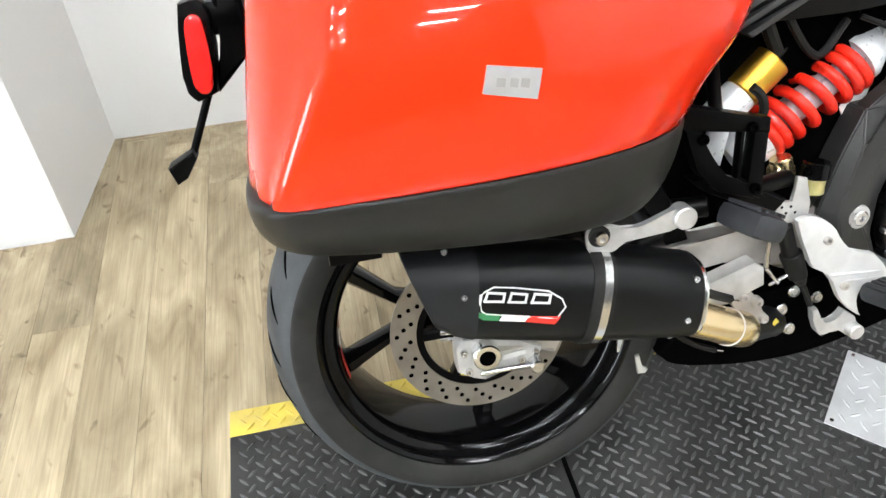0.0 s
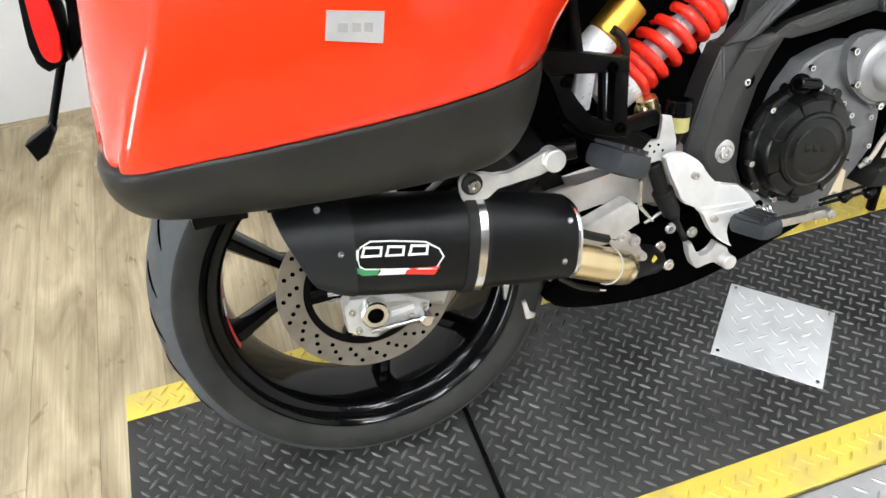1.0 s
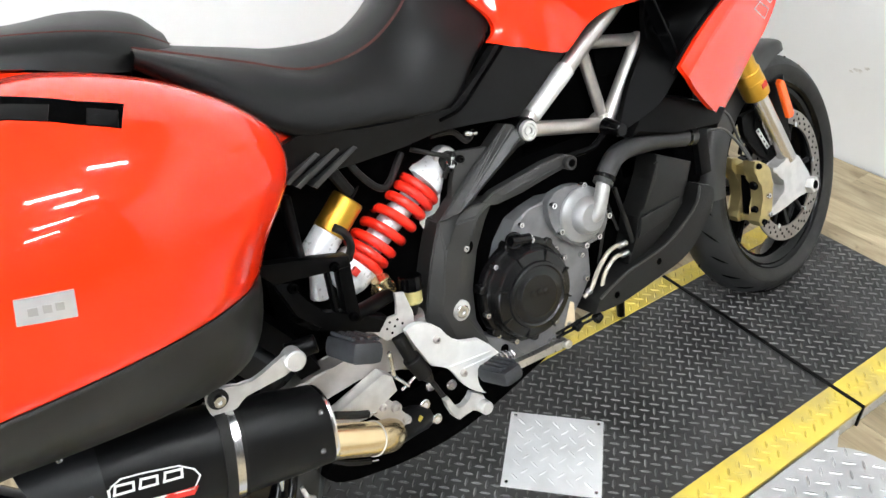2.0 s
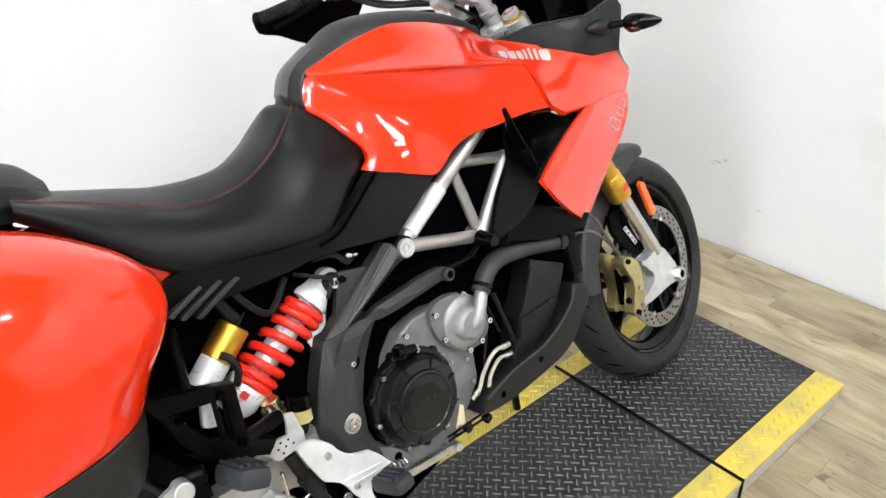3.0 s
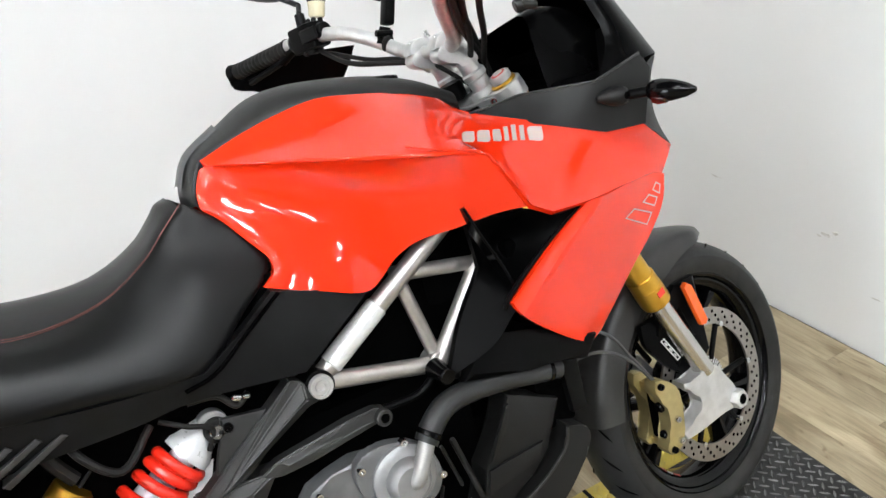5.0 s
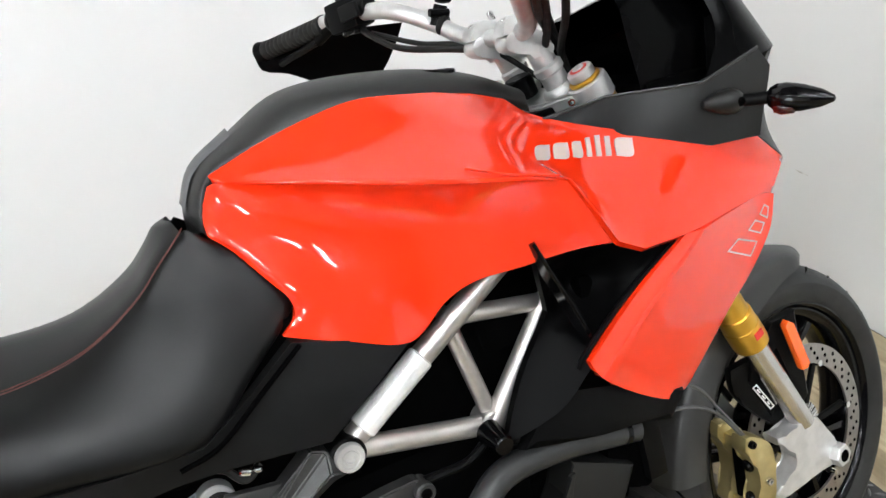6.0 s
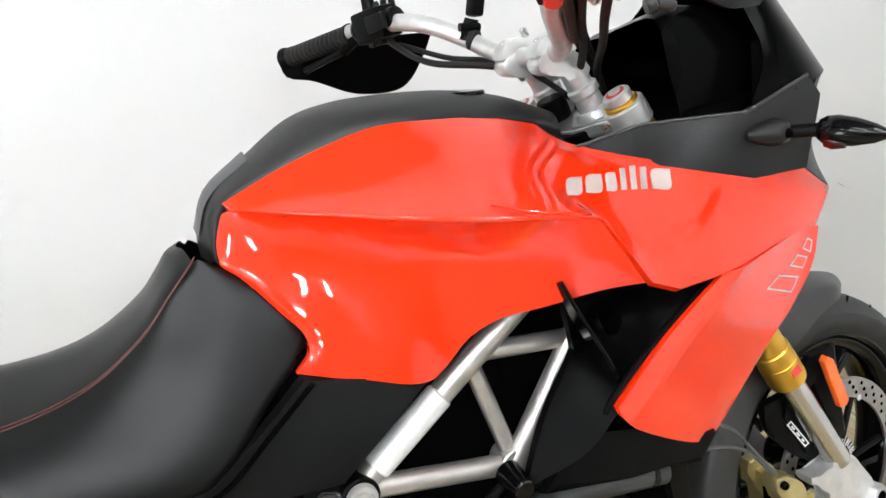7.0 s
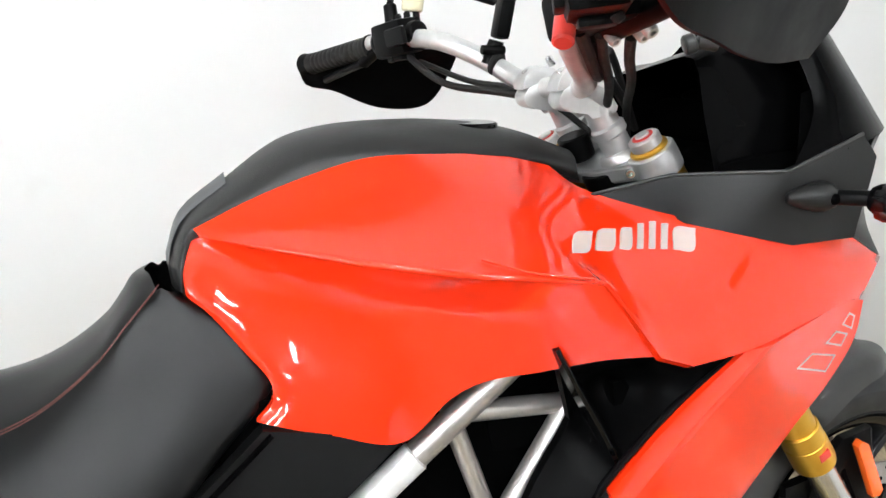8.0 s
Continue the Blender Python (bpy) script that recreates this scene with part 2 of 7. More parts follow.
def spline(points, n=8, closed=False, corner=180):
    """A smooth line through points; turns sharper than corner degrees stay sharp."""
    P = [Vector(p) for p in points]
    k = len(P)
    out = []

    def sharp(i):
        a, b, c = P[i - 1], P[i], P[(i + 1) % k]
        return (b - a).length > 1e-9 and (c - b).length > 1e-9 and (b - a).angle(c - b) > radians(corner)

    for i in range(k if closed else k - 1):
        p1, p2 = P[i], P[(i + 1) % k]
        p0 = P[i - 1] if (closed or i > 0) and not sharp(i) else p1 * 2 - p2
        j = (i + 2) % k
        p3 = P[j] if (closed or i + 2 < k) and not sharp((i + 1) % k) else p2 * 2 - p1
        d0, d1 = (p1 - p0).length ** 0.5 or 1e-3, (p2 - p1).length ** 0.5 or 1e-3
        d2 = (p3 - p2).length ** 0.5 or 1e-3
        m1 = (p2 - p1) + d1 * ((p1 - p0) / d0 - (p2 - p0) / (d0 + d1))
        m2 = (p2 - p1) + d1 * ((p3 - p2) / d2 - (p3 - p1) / (d1 + d2))
        for s in range(n):
            t = s / n
            out.append((2 * t ** 3 - 3 * t ** 2 + 1) * p1 + (t ** 3 - 2 * t ** 2 + t) * m1 + (-2 * t ** 3 + 3 * t ** 2) * p2 + (t ** 3 - t ** 2) * m2)
    if not closed:
        out.append(P[-1])
    return out


def hose(bm, points, r, seg=10, n=8, radii=None, smooth=True):
    """A bent round tube through points."""
    line = spline(points, n) if smooth else [Vector(p) for p in points]
    rows, up = [], None
    for i, p in enumerate(line):
        d = (line[min(i + 1, len(line) - 1)] - line[max(i - 1, 0)]).normalized()
        if up is None:
            up = d.orthogonal().normalized()
        up = (up - d * up.dot(d)).normalized()
        side = d.cross(up)
        rr = r if radii is None else float(np.interp(i / (len(line) - 1), np.linspace(0, 1, len(radii)), radii))
        rows.append([bm.verts.new(p + rr * (math.cos(2 * math.pi * k / seg) * up + math.sin(2 * math.pi * k / seg) * side)) for k in range(seg)])
    for a, b in zip(rows, rows[1:]):
        for k in range(seg):
            q = (k + 1) % seg
            bm.faces.new((a[k], a[q], b[q], b[k]))
    bm.faces.new(rows[0][::-1])
    bm.faces.new(rows[-1])


def slab(bm, outline, y0, y1, bevel=0.003, seg=2, n=1, corner=40):
    """A plate with an outline in x and z, from y0 to y1, its edges rounded."""
    pts = [(p.x, p.y) for p in spline([(x, z, 0) for x, z in outline], n, True, corner)] if n > 1 else outline
    a = [bm.verts.new((x, y0, z)) for x, z in pts]
    b = [bm.verts.new((x, y1, z)) for x, z in pts]
    fa, fb = bm.faces.new(a), bm.faces.new(b[::-1])
    k = len(pts)
    for i in range(k):
        bm.faces.new((a[i], b[i], b[(i + 1) % k], a[(i + 1) % k]))
    if bevel:
        bmesh.ops.bevel(bm, geom=list(fa.edges) + list(fb.edges), offset=bevel, segments=seg, affect="EDGES", profile=0.6, clamp_overlap=True)


def loft(bm, rows, closed=False, caps=True):
    """A skin over rows of points with equal counts."""
    vs = [[bm.verts.new(p) for p in row] for row in rows]
    k = len(vs[0])
    for a, b in zip(vs, vs[1:]):
        for i in range(k if closed else k - 1):
            j = (i + 1) % k
            bm.faces.new((a[i], a[j], b[j], b[i]))
    if caps and closed:
        bm.faces.new(vs[0][::-1])
        bm.faces.new(vs[-1])


def inside(x, z, poly):
    hit = False
    for (x0, z0), (x1, z1) in zip(poly, poly[1:] + poly[:1]):
        if (z0 > z) != (z1 > z) and x < (x1 - x0) * (z - z0) / (z1 - z0) + x0:
            hit = not hit
    return hit


def skin(bm, rim, inner=(), step=0.014, depth=0.012, mirror=False, corner=32, push=0.0):
    """A curved panel: a rim in space, filled by a thin-plate surface, with a turned-in edge."""
    edge = []
    line = spline(rim, 6, True, corner)
    for i, p in enumerate(line):
        if i % 6 == 0 or (p - edge[-1]).length > step * 0.6:
            edge.append(p)
    ctrl = np.array([(p.x, p.z, p.y) for p in edge[::2]] + [(x, z, y) for x, y, z in inner])

    def kernel(a, b):
        d = ((a[:, None] - b[None]) ** 2).sum(-1)
        return d * np.log(d + 1e-12)

    q = ctrl[:, :2]
    A = np.zeros((len(q) + 3, len(q) + 3))
    A[:len(q), :len(q)] = kernel(q, q) + 1e-6 * np.eye(len(q))
    A[:len(q), len(q):] = np.c_[np.ones(len(q)), q]
    A[len(q):, :len(q)] = A[:len(q), len(q):].T
    w = np.linalg.solve(A, np.r_[ctrl[:, 2], 0, 0, 0])
    poly = [(p.x, p.z) for p in edge]
    xs, zs = [p[0] for p in poly], [p[1] for p in poly]
    grid = []
    nx, nz = int((max(xs) - min(xs)) / step), int((max(zs) - min(zs)) / step)
    B = np.array(poly)
    for i in range(1, nx + 1):
        for j in range(1, nz + 1):
            x, z = min(xs) + i * step + (j % 2) * step / 2, min(zs) + j * step
            if inside(x, z, poly) and ((B - (x, z)) ** 2).sum(1).min() > (step * 0.55) ** 2:
                grid.append((x, z))
    flat = [Vector(p) for p in poly + grid]
    vs, _, fs, *_ = delaunay(flat, [], [list(range(len(poly)))], 1, 1e-7)
    g = np.array([(v.x, v.y) for v in vs])
    ys = kernel(g, q) @ w[:len(q)] + np.c_[np.ones(len(g)), g] @ w[len(q):]
    sign = -1 if mirror else 1
    made = [bm.verts.new((x, sign * (y - push), z)) for (x, z), y in zip(g, ys)]
    for f in fs:
        bm.faces.new([made[i] for i in f])
    bm.edges.index_update()
    border = [e for e in bm.edges if e.is_boundary and e.verts[0] in set(made)]
    ex = bmesh.ops.extrude_edge_only(bm, edges=border)
    new_v = [v for v in ex["geom"] if isinstance(v, bmesh.types.BMVert)]
    for v in new_v:
        v.co.y += sign * depth


def evenly(points, n, corner=180):
    """The same line as n + 1 points at even steps."""
    line = spline(points, 8, False, corner)
    run_ = np.r_[0, np.cumsum([(b - a).length for a, b in zip(line, line[1:])])]
    want = np.linspace(0, run_[-1], n + 1)
    return [Vector([float(np.interp(w, run_, [p[k] for p in line])) for k in range(3)]) for w in want]


def patch(left_, right_, top_, foot_, nu, nv, shape, side, sharp=180):
    """A sheet stretched between four border lines, pushed by shape(u, v, p) along y, with a turned-in edge."""
    ll, rl, tl_, fl = evenly(left_, nv, sharp), evenly(right_, nv, sharp), evenly(top_, nu, sharp), evenly(foot_, nu, sharp)
    bm = bmesh.new()
    rows = []
    for j in range(nv + 1):
        v, row = j / nv, []
        for i in range(nu + 1):
            u = i / nu
            p = ll[j] * (1 - u) + rl[j] * u + tl_[i] * (1 - v) + fl[i] * v
            p = p - (ll[0] * (1 - u) * (1 - v) + rl[0] * u * (1 - v) + ll[-1] * (1 - u) * v + rl[-1] * u * v)
            row.append((p.x, side * (p.y + shape(u, v, p)), p.z))
        rows.append(row)
    loft(bm, rows)
    for v in bmesh.ops.extrude_edge_only(bm, edges=[e for e in bm.edges if e.is_boundary])["geom"]:
        if isinstance(v, bmesh.types.BMVert):
            v.co.y += 0.012 * side
    return bm


# ---- the room ----
FLOOR_Z = -0.06
CEIL_Z = 3.7


def wall(name, x0, x1, y0, y1, label, paint=WALL):
    bm = bmesh.new()
    box(bm, x0, x1, y0, y1, FLOOR_Z - 0.1, CEIL_Z)
    return tagged(part(name, bm, paint), label, "wall", kind="structure")


front = wall("wall_front", 2.40, 2.55, -5.2, 1.52, "smooth white painted wall with faint scuffs")
SCUFF = material("wall_scuff", (0.5, 0.48, 0.45), 0.8, 0, 0.35, 60, dark=(0.7, 0.69, 0.67), spread=(0.4, 0.6))
scuff_rng = random.Random(5)
for y, z, w, h in ((0.377, 0.247, 0.022, 0.008), (0.352, 0.262, 0.012, 0.006), (0.4, 0.238, 0.01, 0.004), (0.787, 0.294, 0.03, 0.003), (0.2, 0.12, 0.02, 0.003)):
    bm = bmesh.new()
    rim_ = [(y + w * math.cos(a) * scuff_rng.uniform(0.5, 1), z + h * math.sin(a) * scuff_rng.uniform(0.5, 1)) for a in np.linspace(0, 2 * math.pi, 15)[:-1]]
    near_, far_ = [bm.verts.new((2.3994, a, b)) for a, b in rim_], [bm.verts.new((2.4005, a, b)) for a, b in rim_]
    bm.faces.new(near_)
    for k in range(14):
        bm.faces.new((near_[k], near_[(k + 1) % 14], far_[(k + 1) % 14], far_[k]))
    part("scuff", bm, SCUFF, front, "faint grey scuff on the paint")
wall("wall_north", -0.787, 2.40, 1.36, 1.52, "smooth white painted wall behind the motorcycle")
bm = bmesh.new()
ends = [(-0.98, 0.915), (-0.842, 0.912), (-0.787, 1.36), (-0.787, 1.52), (-0.98, 1.52)]
lo = [bm.verts.new((x, y, FLOOR_Z - 0.1)) for x, y in ends]
hi = [bm.verts.new((x, y, CEIL_Z)) for x, y in ends]
bm.faces.new(lo[::-1]), bm.faces.new(hi)
for i in range(5):
    bm.faces.new((lo[i], lo[(i + 1) % 5], hi[(i + 1) % 5], hi[i]))
tagged(part("wall_return", bm, WALL), "white painted wall end beside the floor", "wall", kind="structure")
wall("wall_west_face", -4.6, -0.98, 0.915, 1.1, "white painted wall beside the plank floor")
wall("wall_west", -4.75, -4.6, -5.2, -2.3, "plain white painted wall")
wall("wall_west_side", -4.75, -4.6, -1.1, 1.1, "plain white painted wall")
bm = bmesh.new()
box(bm, -4.75, -4.6, -2.3, -1.1, 2.25, CEIL_Z)
tagged(part("wall_west_lintel", bm, WALL), "plain white painted wall over the doorway", "wall", kind="structure")
bm = bmesh.new()
for y0, y1, z0, z1 in ((-2.3, -2.24, FLOOR_Z, 2.25), (-1.16, -1.1, FLOOR_Z, 2.25), (-2.24, -1.16, 2.19, 2.25)):
    box(bm, -4.76, -4.57, y0, y1, z0, z1, 0.004)
tagged(part("doorway_trim", bm, WHITE), "white frame round the open doorway", "door frame", kind="structure")
bm = bmesh.new()
box(bm, -6.02, -6.0, -5.2, 1.8, FLOOR_Z - 0.1, 3.2)
tagged(part("backdrop", bm, DAYLIGHT), "bright daylight outside the doorway", "daylight", kind="structure")
bm = bmesh.new()
box(bm, -6.0, -4.7, -5.2, 1.8, FLOOR_Z - 0.1, FLOOR_Z - 0.02)
tagged(part("ground", bm, WALLGREY), "plain grey ground outside the doorway", "ground", kind="structure")
# Unseen closing wall, coloured dark to dim panel reflections and fill light.
wall("wall_south", -4.75, 2.55, -5.35, -5.2, "plain unseen wall, dark to keep reflections dim", WALLGREY)
bm = bmesh.new()
box(bm, -4.8, 2.6, -5.4, 1.6, CEIL_Z, CEIL_Z + 0.1)
tagged(part("ceiling", bm, CEIL), "plain white painted ceiling with tube lamps", "ceiling", kind="structure")
bm = bmesh.new()
box(bm, -4.7, 2.5, -5.3, 1.5, FLOOR_Z - 0.12, FLOOR_Z - 0.006)
floor = tagged(part("floor", bm, DARK), "pale brown wood plank floor, worn and knotty", "floor", kind="structure")


def ceiling_lamp(x, y, length=0.6):
    """A surface-mounted fitting with two bare tubes."""
    thing = new("ceiling_lamp")
    thing.location = (x, y, CEIL_Z)
    bm = bmesh.new()
    box(bm, -length / 2 - 0.03, length / 2 + 0.03, -0.09, 0.09, -0.05, 0.0, 0.006)
    part("lamp_body", bm, WHITE, thing)
    for s in (-0.045, 0.045):
        bm = bmesh.new()
        rod(bm, (-length / 2, s, -0.072), (length / 2, s, -0.072), 0.014, seg=10)
        part("tube", bm, TUBE, thing, "glowing white tube")
        for e in (-1, 1):
            bm = bmesh.new()
            box(bm, e * (length / 2 + 0.008) - 0.012, e * (length / 2 + 0.008) + 0.012, s - 0.016, s + 0.016, -0.09, -0.045, 0.003)
            part("socket", bm, WHITE, thing)
    return tagged(thing, "white ceiling lamp with two glowing tubes", "lamp", "ceiling lamps")


for ly, row in ((-0.93, (-3.4, -1.9, -0.3, 1.35)), (-1.9, (-2.5, -0.9, 0.73)), (-2.55, (-3.2, -1.2, 1.05)), (-3.75, (-3.2, -1.5, 0.85)), (-4.9, (-1.6, 0.75))):
    for lx in row:
        ceiling_lamp(lx, ly)

# ---- the lift platform ----
X0, X1, Y0, Y1 = -0.445, 1.878, -0.372, 0.206
lift = tagged(new("motorcycle_lift"), "low lift table with black studded rubber mats and yellow edges", "lift")
bm = bmesh.new()
box(bm, X0 + 0.004, X1 - 0.004, Y0 + 0.004, Y1 - 0.004, FLOOR_Z, -0.012, 0.003)
deck = part("deck", bm, PLATE, lift, "silver tread plate table")


def studs(x0, x1, y0, y1, z, pitch=0.0208, long=0.0126, wide=0.0032, high=0.0028, clip=None):
    """Raised bars laid crosswise in turn, as on tread plate."""
    verts, faces = [], []
    n = int((x1 - x0 + y1 - y0) / pitch) + 2
    r = math.sqrt(0.5) * pitch
    keep = long * 0.72
    for i in range(-n, n):
        for j in range(-n, n):
            cx, cy = (x0 + x1) / 2 + (i + j) * r, (y0 + y1) / 2 + (i - j) * r
            if not (x0 + keep < cx < x1 - keep and y0 + keep < cy < y1 - keep) or clip and not clip(cx, cy):
                continue
            a = math.pi / 4 if (i + j) % 2 else -math.pi / 4
            ux, uy = math.cos(a), math.sin(a)
            b = len(verts)
            for s, w, h in ((-1, 0, 0), (-0.4, -1, 0), (0.4, -1, 0), (1, 0, 0), (0.4, 1, 0), (-0.4, 1, 0), (-0.55, 0, 1), (0.55, 0, 1)):
                verts.append((cx + ux * s * long - uy * w * wide, cy + uy * s * long + ux * w * wide, z + h * high))
            faces += [(b, b + 1, b + 6), (b + 1, b + 2, b + 7, b + 6), (b + 2, b + 3, b + 7), (b + 3, b + 4, b + 7), (b + 4, b + 5, b + 6, b + 7), (b + 5, b, b + 6)]
    me = bpy.data.meshes.new("studs")
    me.from_pydata(verts, [], faces)
    me.shade_smooth()
    me.set_sharp_from_angle(angle=radians(50))
    return me


def studded(name, mat, parent, label, x0, x1, y0, y1, z0, z1, clip=None, **kw):
    bm = bmesh.new()
    box(bm, x0, x1, y0, y1, z0, z1, 0.0015)
    ob = part(name, bm, mat, parent, label)
    me = studs(x0 + 0.004, x1 - 0.004, y0 + 0.002, y1 - 0.002, z1 - 0.0002, clip=clip, **kw)
    me.materials.append(MATSTUD if mat is MAT else mat)
    st = new("studs", me)
    st.parent = ob
    tagged(st, kind="stuff")
    return ob


SEAMS = [X0, 0.136, 1.3765, X1]
for a, b in zip(SEAMS, SEAMS[1:]):
    studded("rubber_mat", MAT, lift, "black rubber mat with raised studs", a + 0.002, b - 0.002, -0.2925, 0.147, -0.012, 0.0)
    for y0, y1 in ((Y0, -0.293), (0.1475, Y1)):
        studded("edge_strip", YELLOW, lift, "worn yellow painted studded edge", a + 0.002, b - 0.002, y0, y1, -0.012, 0.0005)
me = studs(X0 + 0.01, X1 - 0.01, 0.0, 0.046, 0.0, 0.0208, 0.0126, 0.0032, 0.0022)
me.materials.append(PLATE)
st = tagged(new("studs", me), kind="stuff")
st.matrix_basis = pose(0, Y0 + 0.0042, FLOOR_Z + 0.001, 90, 0, 0)
st.parent = deck
for seam in SEAMS[1:-1]:
    bm = bmesh.new()
    box(bm, seam - 0.0045, seam + 0.0045, Y0 - 0.003, Y1, -0.012, 0.0034, 0.0012)
    box(bm, seam - 0.003, seam + 0.003, Y0 - 0.003, Y0 + 0.003, -0.058, 0.001, 0.001)
    part("seam_strip", bm, BLACK, lift, "black joint between two mats")

cover = tagged(new("cover_plate"), "square bright tread plate with corner screws on the mat", "plate")
cover.matrix_basis = pose(0.7535, -0.078, 0.002, 0, 0, -44.5)
bm = bmesh.new()
box(bm, -0.0995, 0.0995, -0.0995, 0.0995, 0.0, 0.003, 0.001)
body = part("plate", bm, PLATE, cover)
me = studs(-0.092, 0.092, -0.092, 0.092, 0.0029, 0.0262, 0.0125, 0.003, 0.0016)
me.materials.append(PLATE)
st = tagged(new("studs", me), kind="stuff")
st.parent = body
for sx in (-1, 1):
    for sy in (-1, 1):
        bm = bmesh.new()
        rod(bm, (sx * 0.089, sy * 0.089, 0.002), (sx * 0.089, sy * 0.089, 0.0052), 0.0045, 0.0035, 10)
        part("screw", bm, STEEL, cover)

wing = tagged(new("side_plate"), "bright tread plate with a rounded corner beside the lift", "plate")
bm = bmesh.new()
pts = [(-0.9, -0.378), (1.285, -0.378)] + [(1.165 + 0.12 * math.cos(a), -0.498 + 0.12 * math.sin(a)) for a in np.linspace(0.9, -0.1, 8)] + [(1.2, -0.75), (-0.9, -0.75)]
vs = [bm.verts.new((x, y, -0.012)) for x, y in pts]
top = [bm.verts.new((x, y, -0.004)) for x, y in pts]
bm.faces.new(vs[::-1]), bm.faces.new(top)
for i in range(len(pts)):
    j = (i + 1) % len(pts)
    bm.faces.new((vs[i], vs[j], top[j], top[i]))
body = part("plate", bm, WINGPL, wing)
me = studs(-0.89, 1.28, -0.75, -0.38, -0.0041, 0.029, 0.0145, 0.0034, 0.002, clip=lambda x, y: inside(x, y, pts) and inside(x + 0.014, y - 0.01, pts))
me.materials.append(WINGPL)
st = tagged(new("studs", me), kind="stuff")
st.parent = body
for fx in (-0.8, 0.2, 1.1):
    for fy in (-0.42, -0.7):
        bm = bmesh.new()
        box(bm, fx - 0.02, fx + 0.02, fy - 0.02, fy + 0.02, FLOOR_Z, -0.012, 0.003)
        part("foot", bm, RUBBER, wing)

# ---- the motorcycle ----
LEAN = pose(0, 0, 0, -17, 0, 0)
bike = tagged(new("motorcycle"), "red and black touring motorcycle leaning on its side stand", "motorcycle")
bike.matrix_basis = LEAN


def panel(name, mat, rim, label="", inner=(), both=True, parent=None, **kw):
    """A body panel, and its twin on the far side."""
    made = []
    for mirror in ((False, True) if both else (False,)):
        bm = bmesh.new()
        skin(bm, rim, inner, mirror=mirror, **kw)
        made.append(part(name, bm, mat, parent or bike, label, angle=40))
    return made[0]


TOP = [(0.722, -0.05, 1.015), (0.782, -0.065, 1.037), (0.835, -0.075, 1.051), (0.896, -0.08, 1.06), (0.966, -0.075, 1.052), (1.045, -0.06, 1.036), (1.108, -0.05, 1.022), (1.111, -0.075, 0.998), (1.135, -0.09, 0.983)]
CREASE = [(0.727, -0.055, 1.006), (0.792, -0.115, 0.996), (0.87, -0.175, 0.98), (0.946, -0.215, 0.964), (1.032, -0.235, 0.946), (1.07, -0.236, 0.934)]
LOW = [(1.134, -0.22, 0.84), (1.081, -0.2, 0.842), (1.02, -0.175, 0.835), (0.968, -0.16, 0.831), (0.933, -0.15, 0.816), (0.903, -0.14, 0.791), (0.881, -0.135, 0.782), (0.807, -0.125, 0.806), (0.744, -0.115, 0.83), (0.763, -0.11, 0.846), (0.764, -0.105, 0.864), (0.746, -0.09, 0.893), (0.721, -0.075, 0.931), (0.701, -0.06, 0.954), (0.702, -0.05, 0.975), (0.714, -0.05, 1.001)]
UPPER = TOP[:6] + [(1.1, -0.062, 1.016), (1.122, -0.083, 0.992), (1.186, -0.125, 0.961), (1.249, -0.15, 0.938), (1.331, -0.165, 0.908), (1.406, -0.167, 0.9), (1.519, -0.105, 0.834)]
LOWER = CREASE[:5] + [(1.066, -0.238, 0.934), (1.098, -0.233, 0.887), (1.126, -0.227, 0.843), (1.168, -0.218, 0.82), (1.242, -0.21, 0.816), (1.35, -0.175, 0.812), (1.445, -0.135, 0.803), (1.474, -0.12, 0.793)]
SWELL = (0.001, 0.001, 0.001, 0.001, 0.003, 0.007, 0.013, 0.015, 0.012, 0.009, 0.006, 0.003, 0.001)


def shell_sheet(first, last, lift, side):
    """A stretch of the long shell that runs from the seat to the nose."""
    rows = []
    for f in (0.0, 0.3, 0.65, 1.0):
        row = []
        for a, b, w in zip(UPPER, LOWER, SWELL):
            p = Vector(a).lerp(Vector(b), f)
            g = Vector(b) - Vector(a)
            out = Vector((0, g.z, -g.y)).normalized()
            row.append(p + out * (w * 4 * f * (1 - f) + lift))
        if 0 < f < 1:
            for _ in range(3):
                row = row[:1] + [(a + b * 2 + c) / 4 for a, b, c in zip(row, row[1:], row[2:])] + row[-1:]
        rows.append(row)
    n = 6
    lines = [spline(rows[0], n, False, 24)] + [spline(r, n) for r in rows[1:-1]] + [spline(rows[-1], n, False, 22)]
    lines = [l[first * n:last * n + 1] for l in lines]
    cols = [spline(c, 5) for c in zip(*lines)]
    bm = bmesh.new()
    loft(bm, [[(p.x, p.y * side, p.z) for p in c] for c in cols])
    edge = [e for e in bm.edges if e.is_boundary]
    for v in bmesh.ops.extrude_edge_only(bm, edges=edge)["geom"]:
        if isinstance(v, bmesh.types.BMVert):
            v.co += Vector((0, 0.009 * side, -0.006))
    return bm


for side in (1, -1):
    part("tank_shell", shell_sheet(0, 4, 0.0, side), RED, bike, "glossy red fuel tank shoulder", angle=45)
    part("fairing", shell_sheet(4, 12, 0.0, side), RED, bike, "glossy red side fairing", angle=45)


def knee(x, z):
    """The broad smooth form of the flank, without its folds."""
    x, z = x - 0.9, z - 0.88
    return -0.1431 - 0.3789 * x - 0.0815 * z - 0.4027 * x * x - 2.564 * x * z - 0.4202 * z * z + 0.6293 * x ** 3


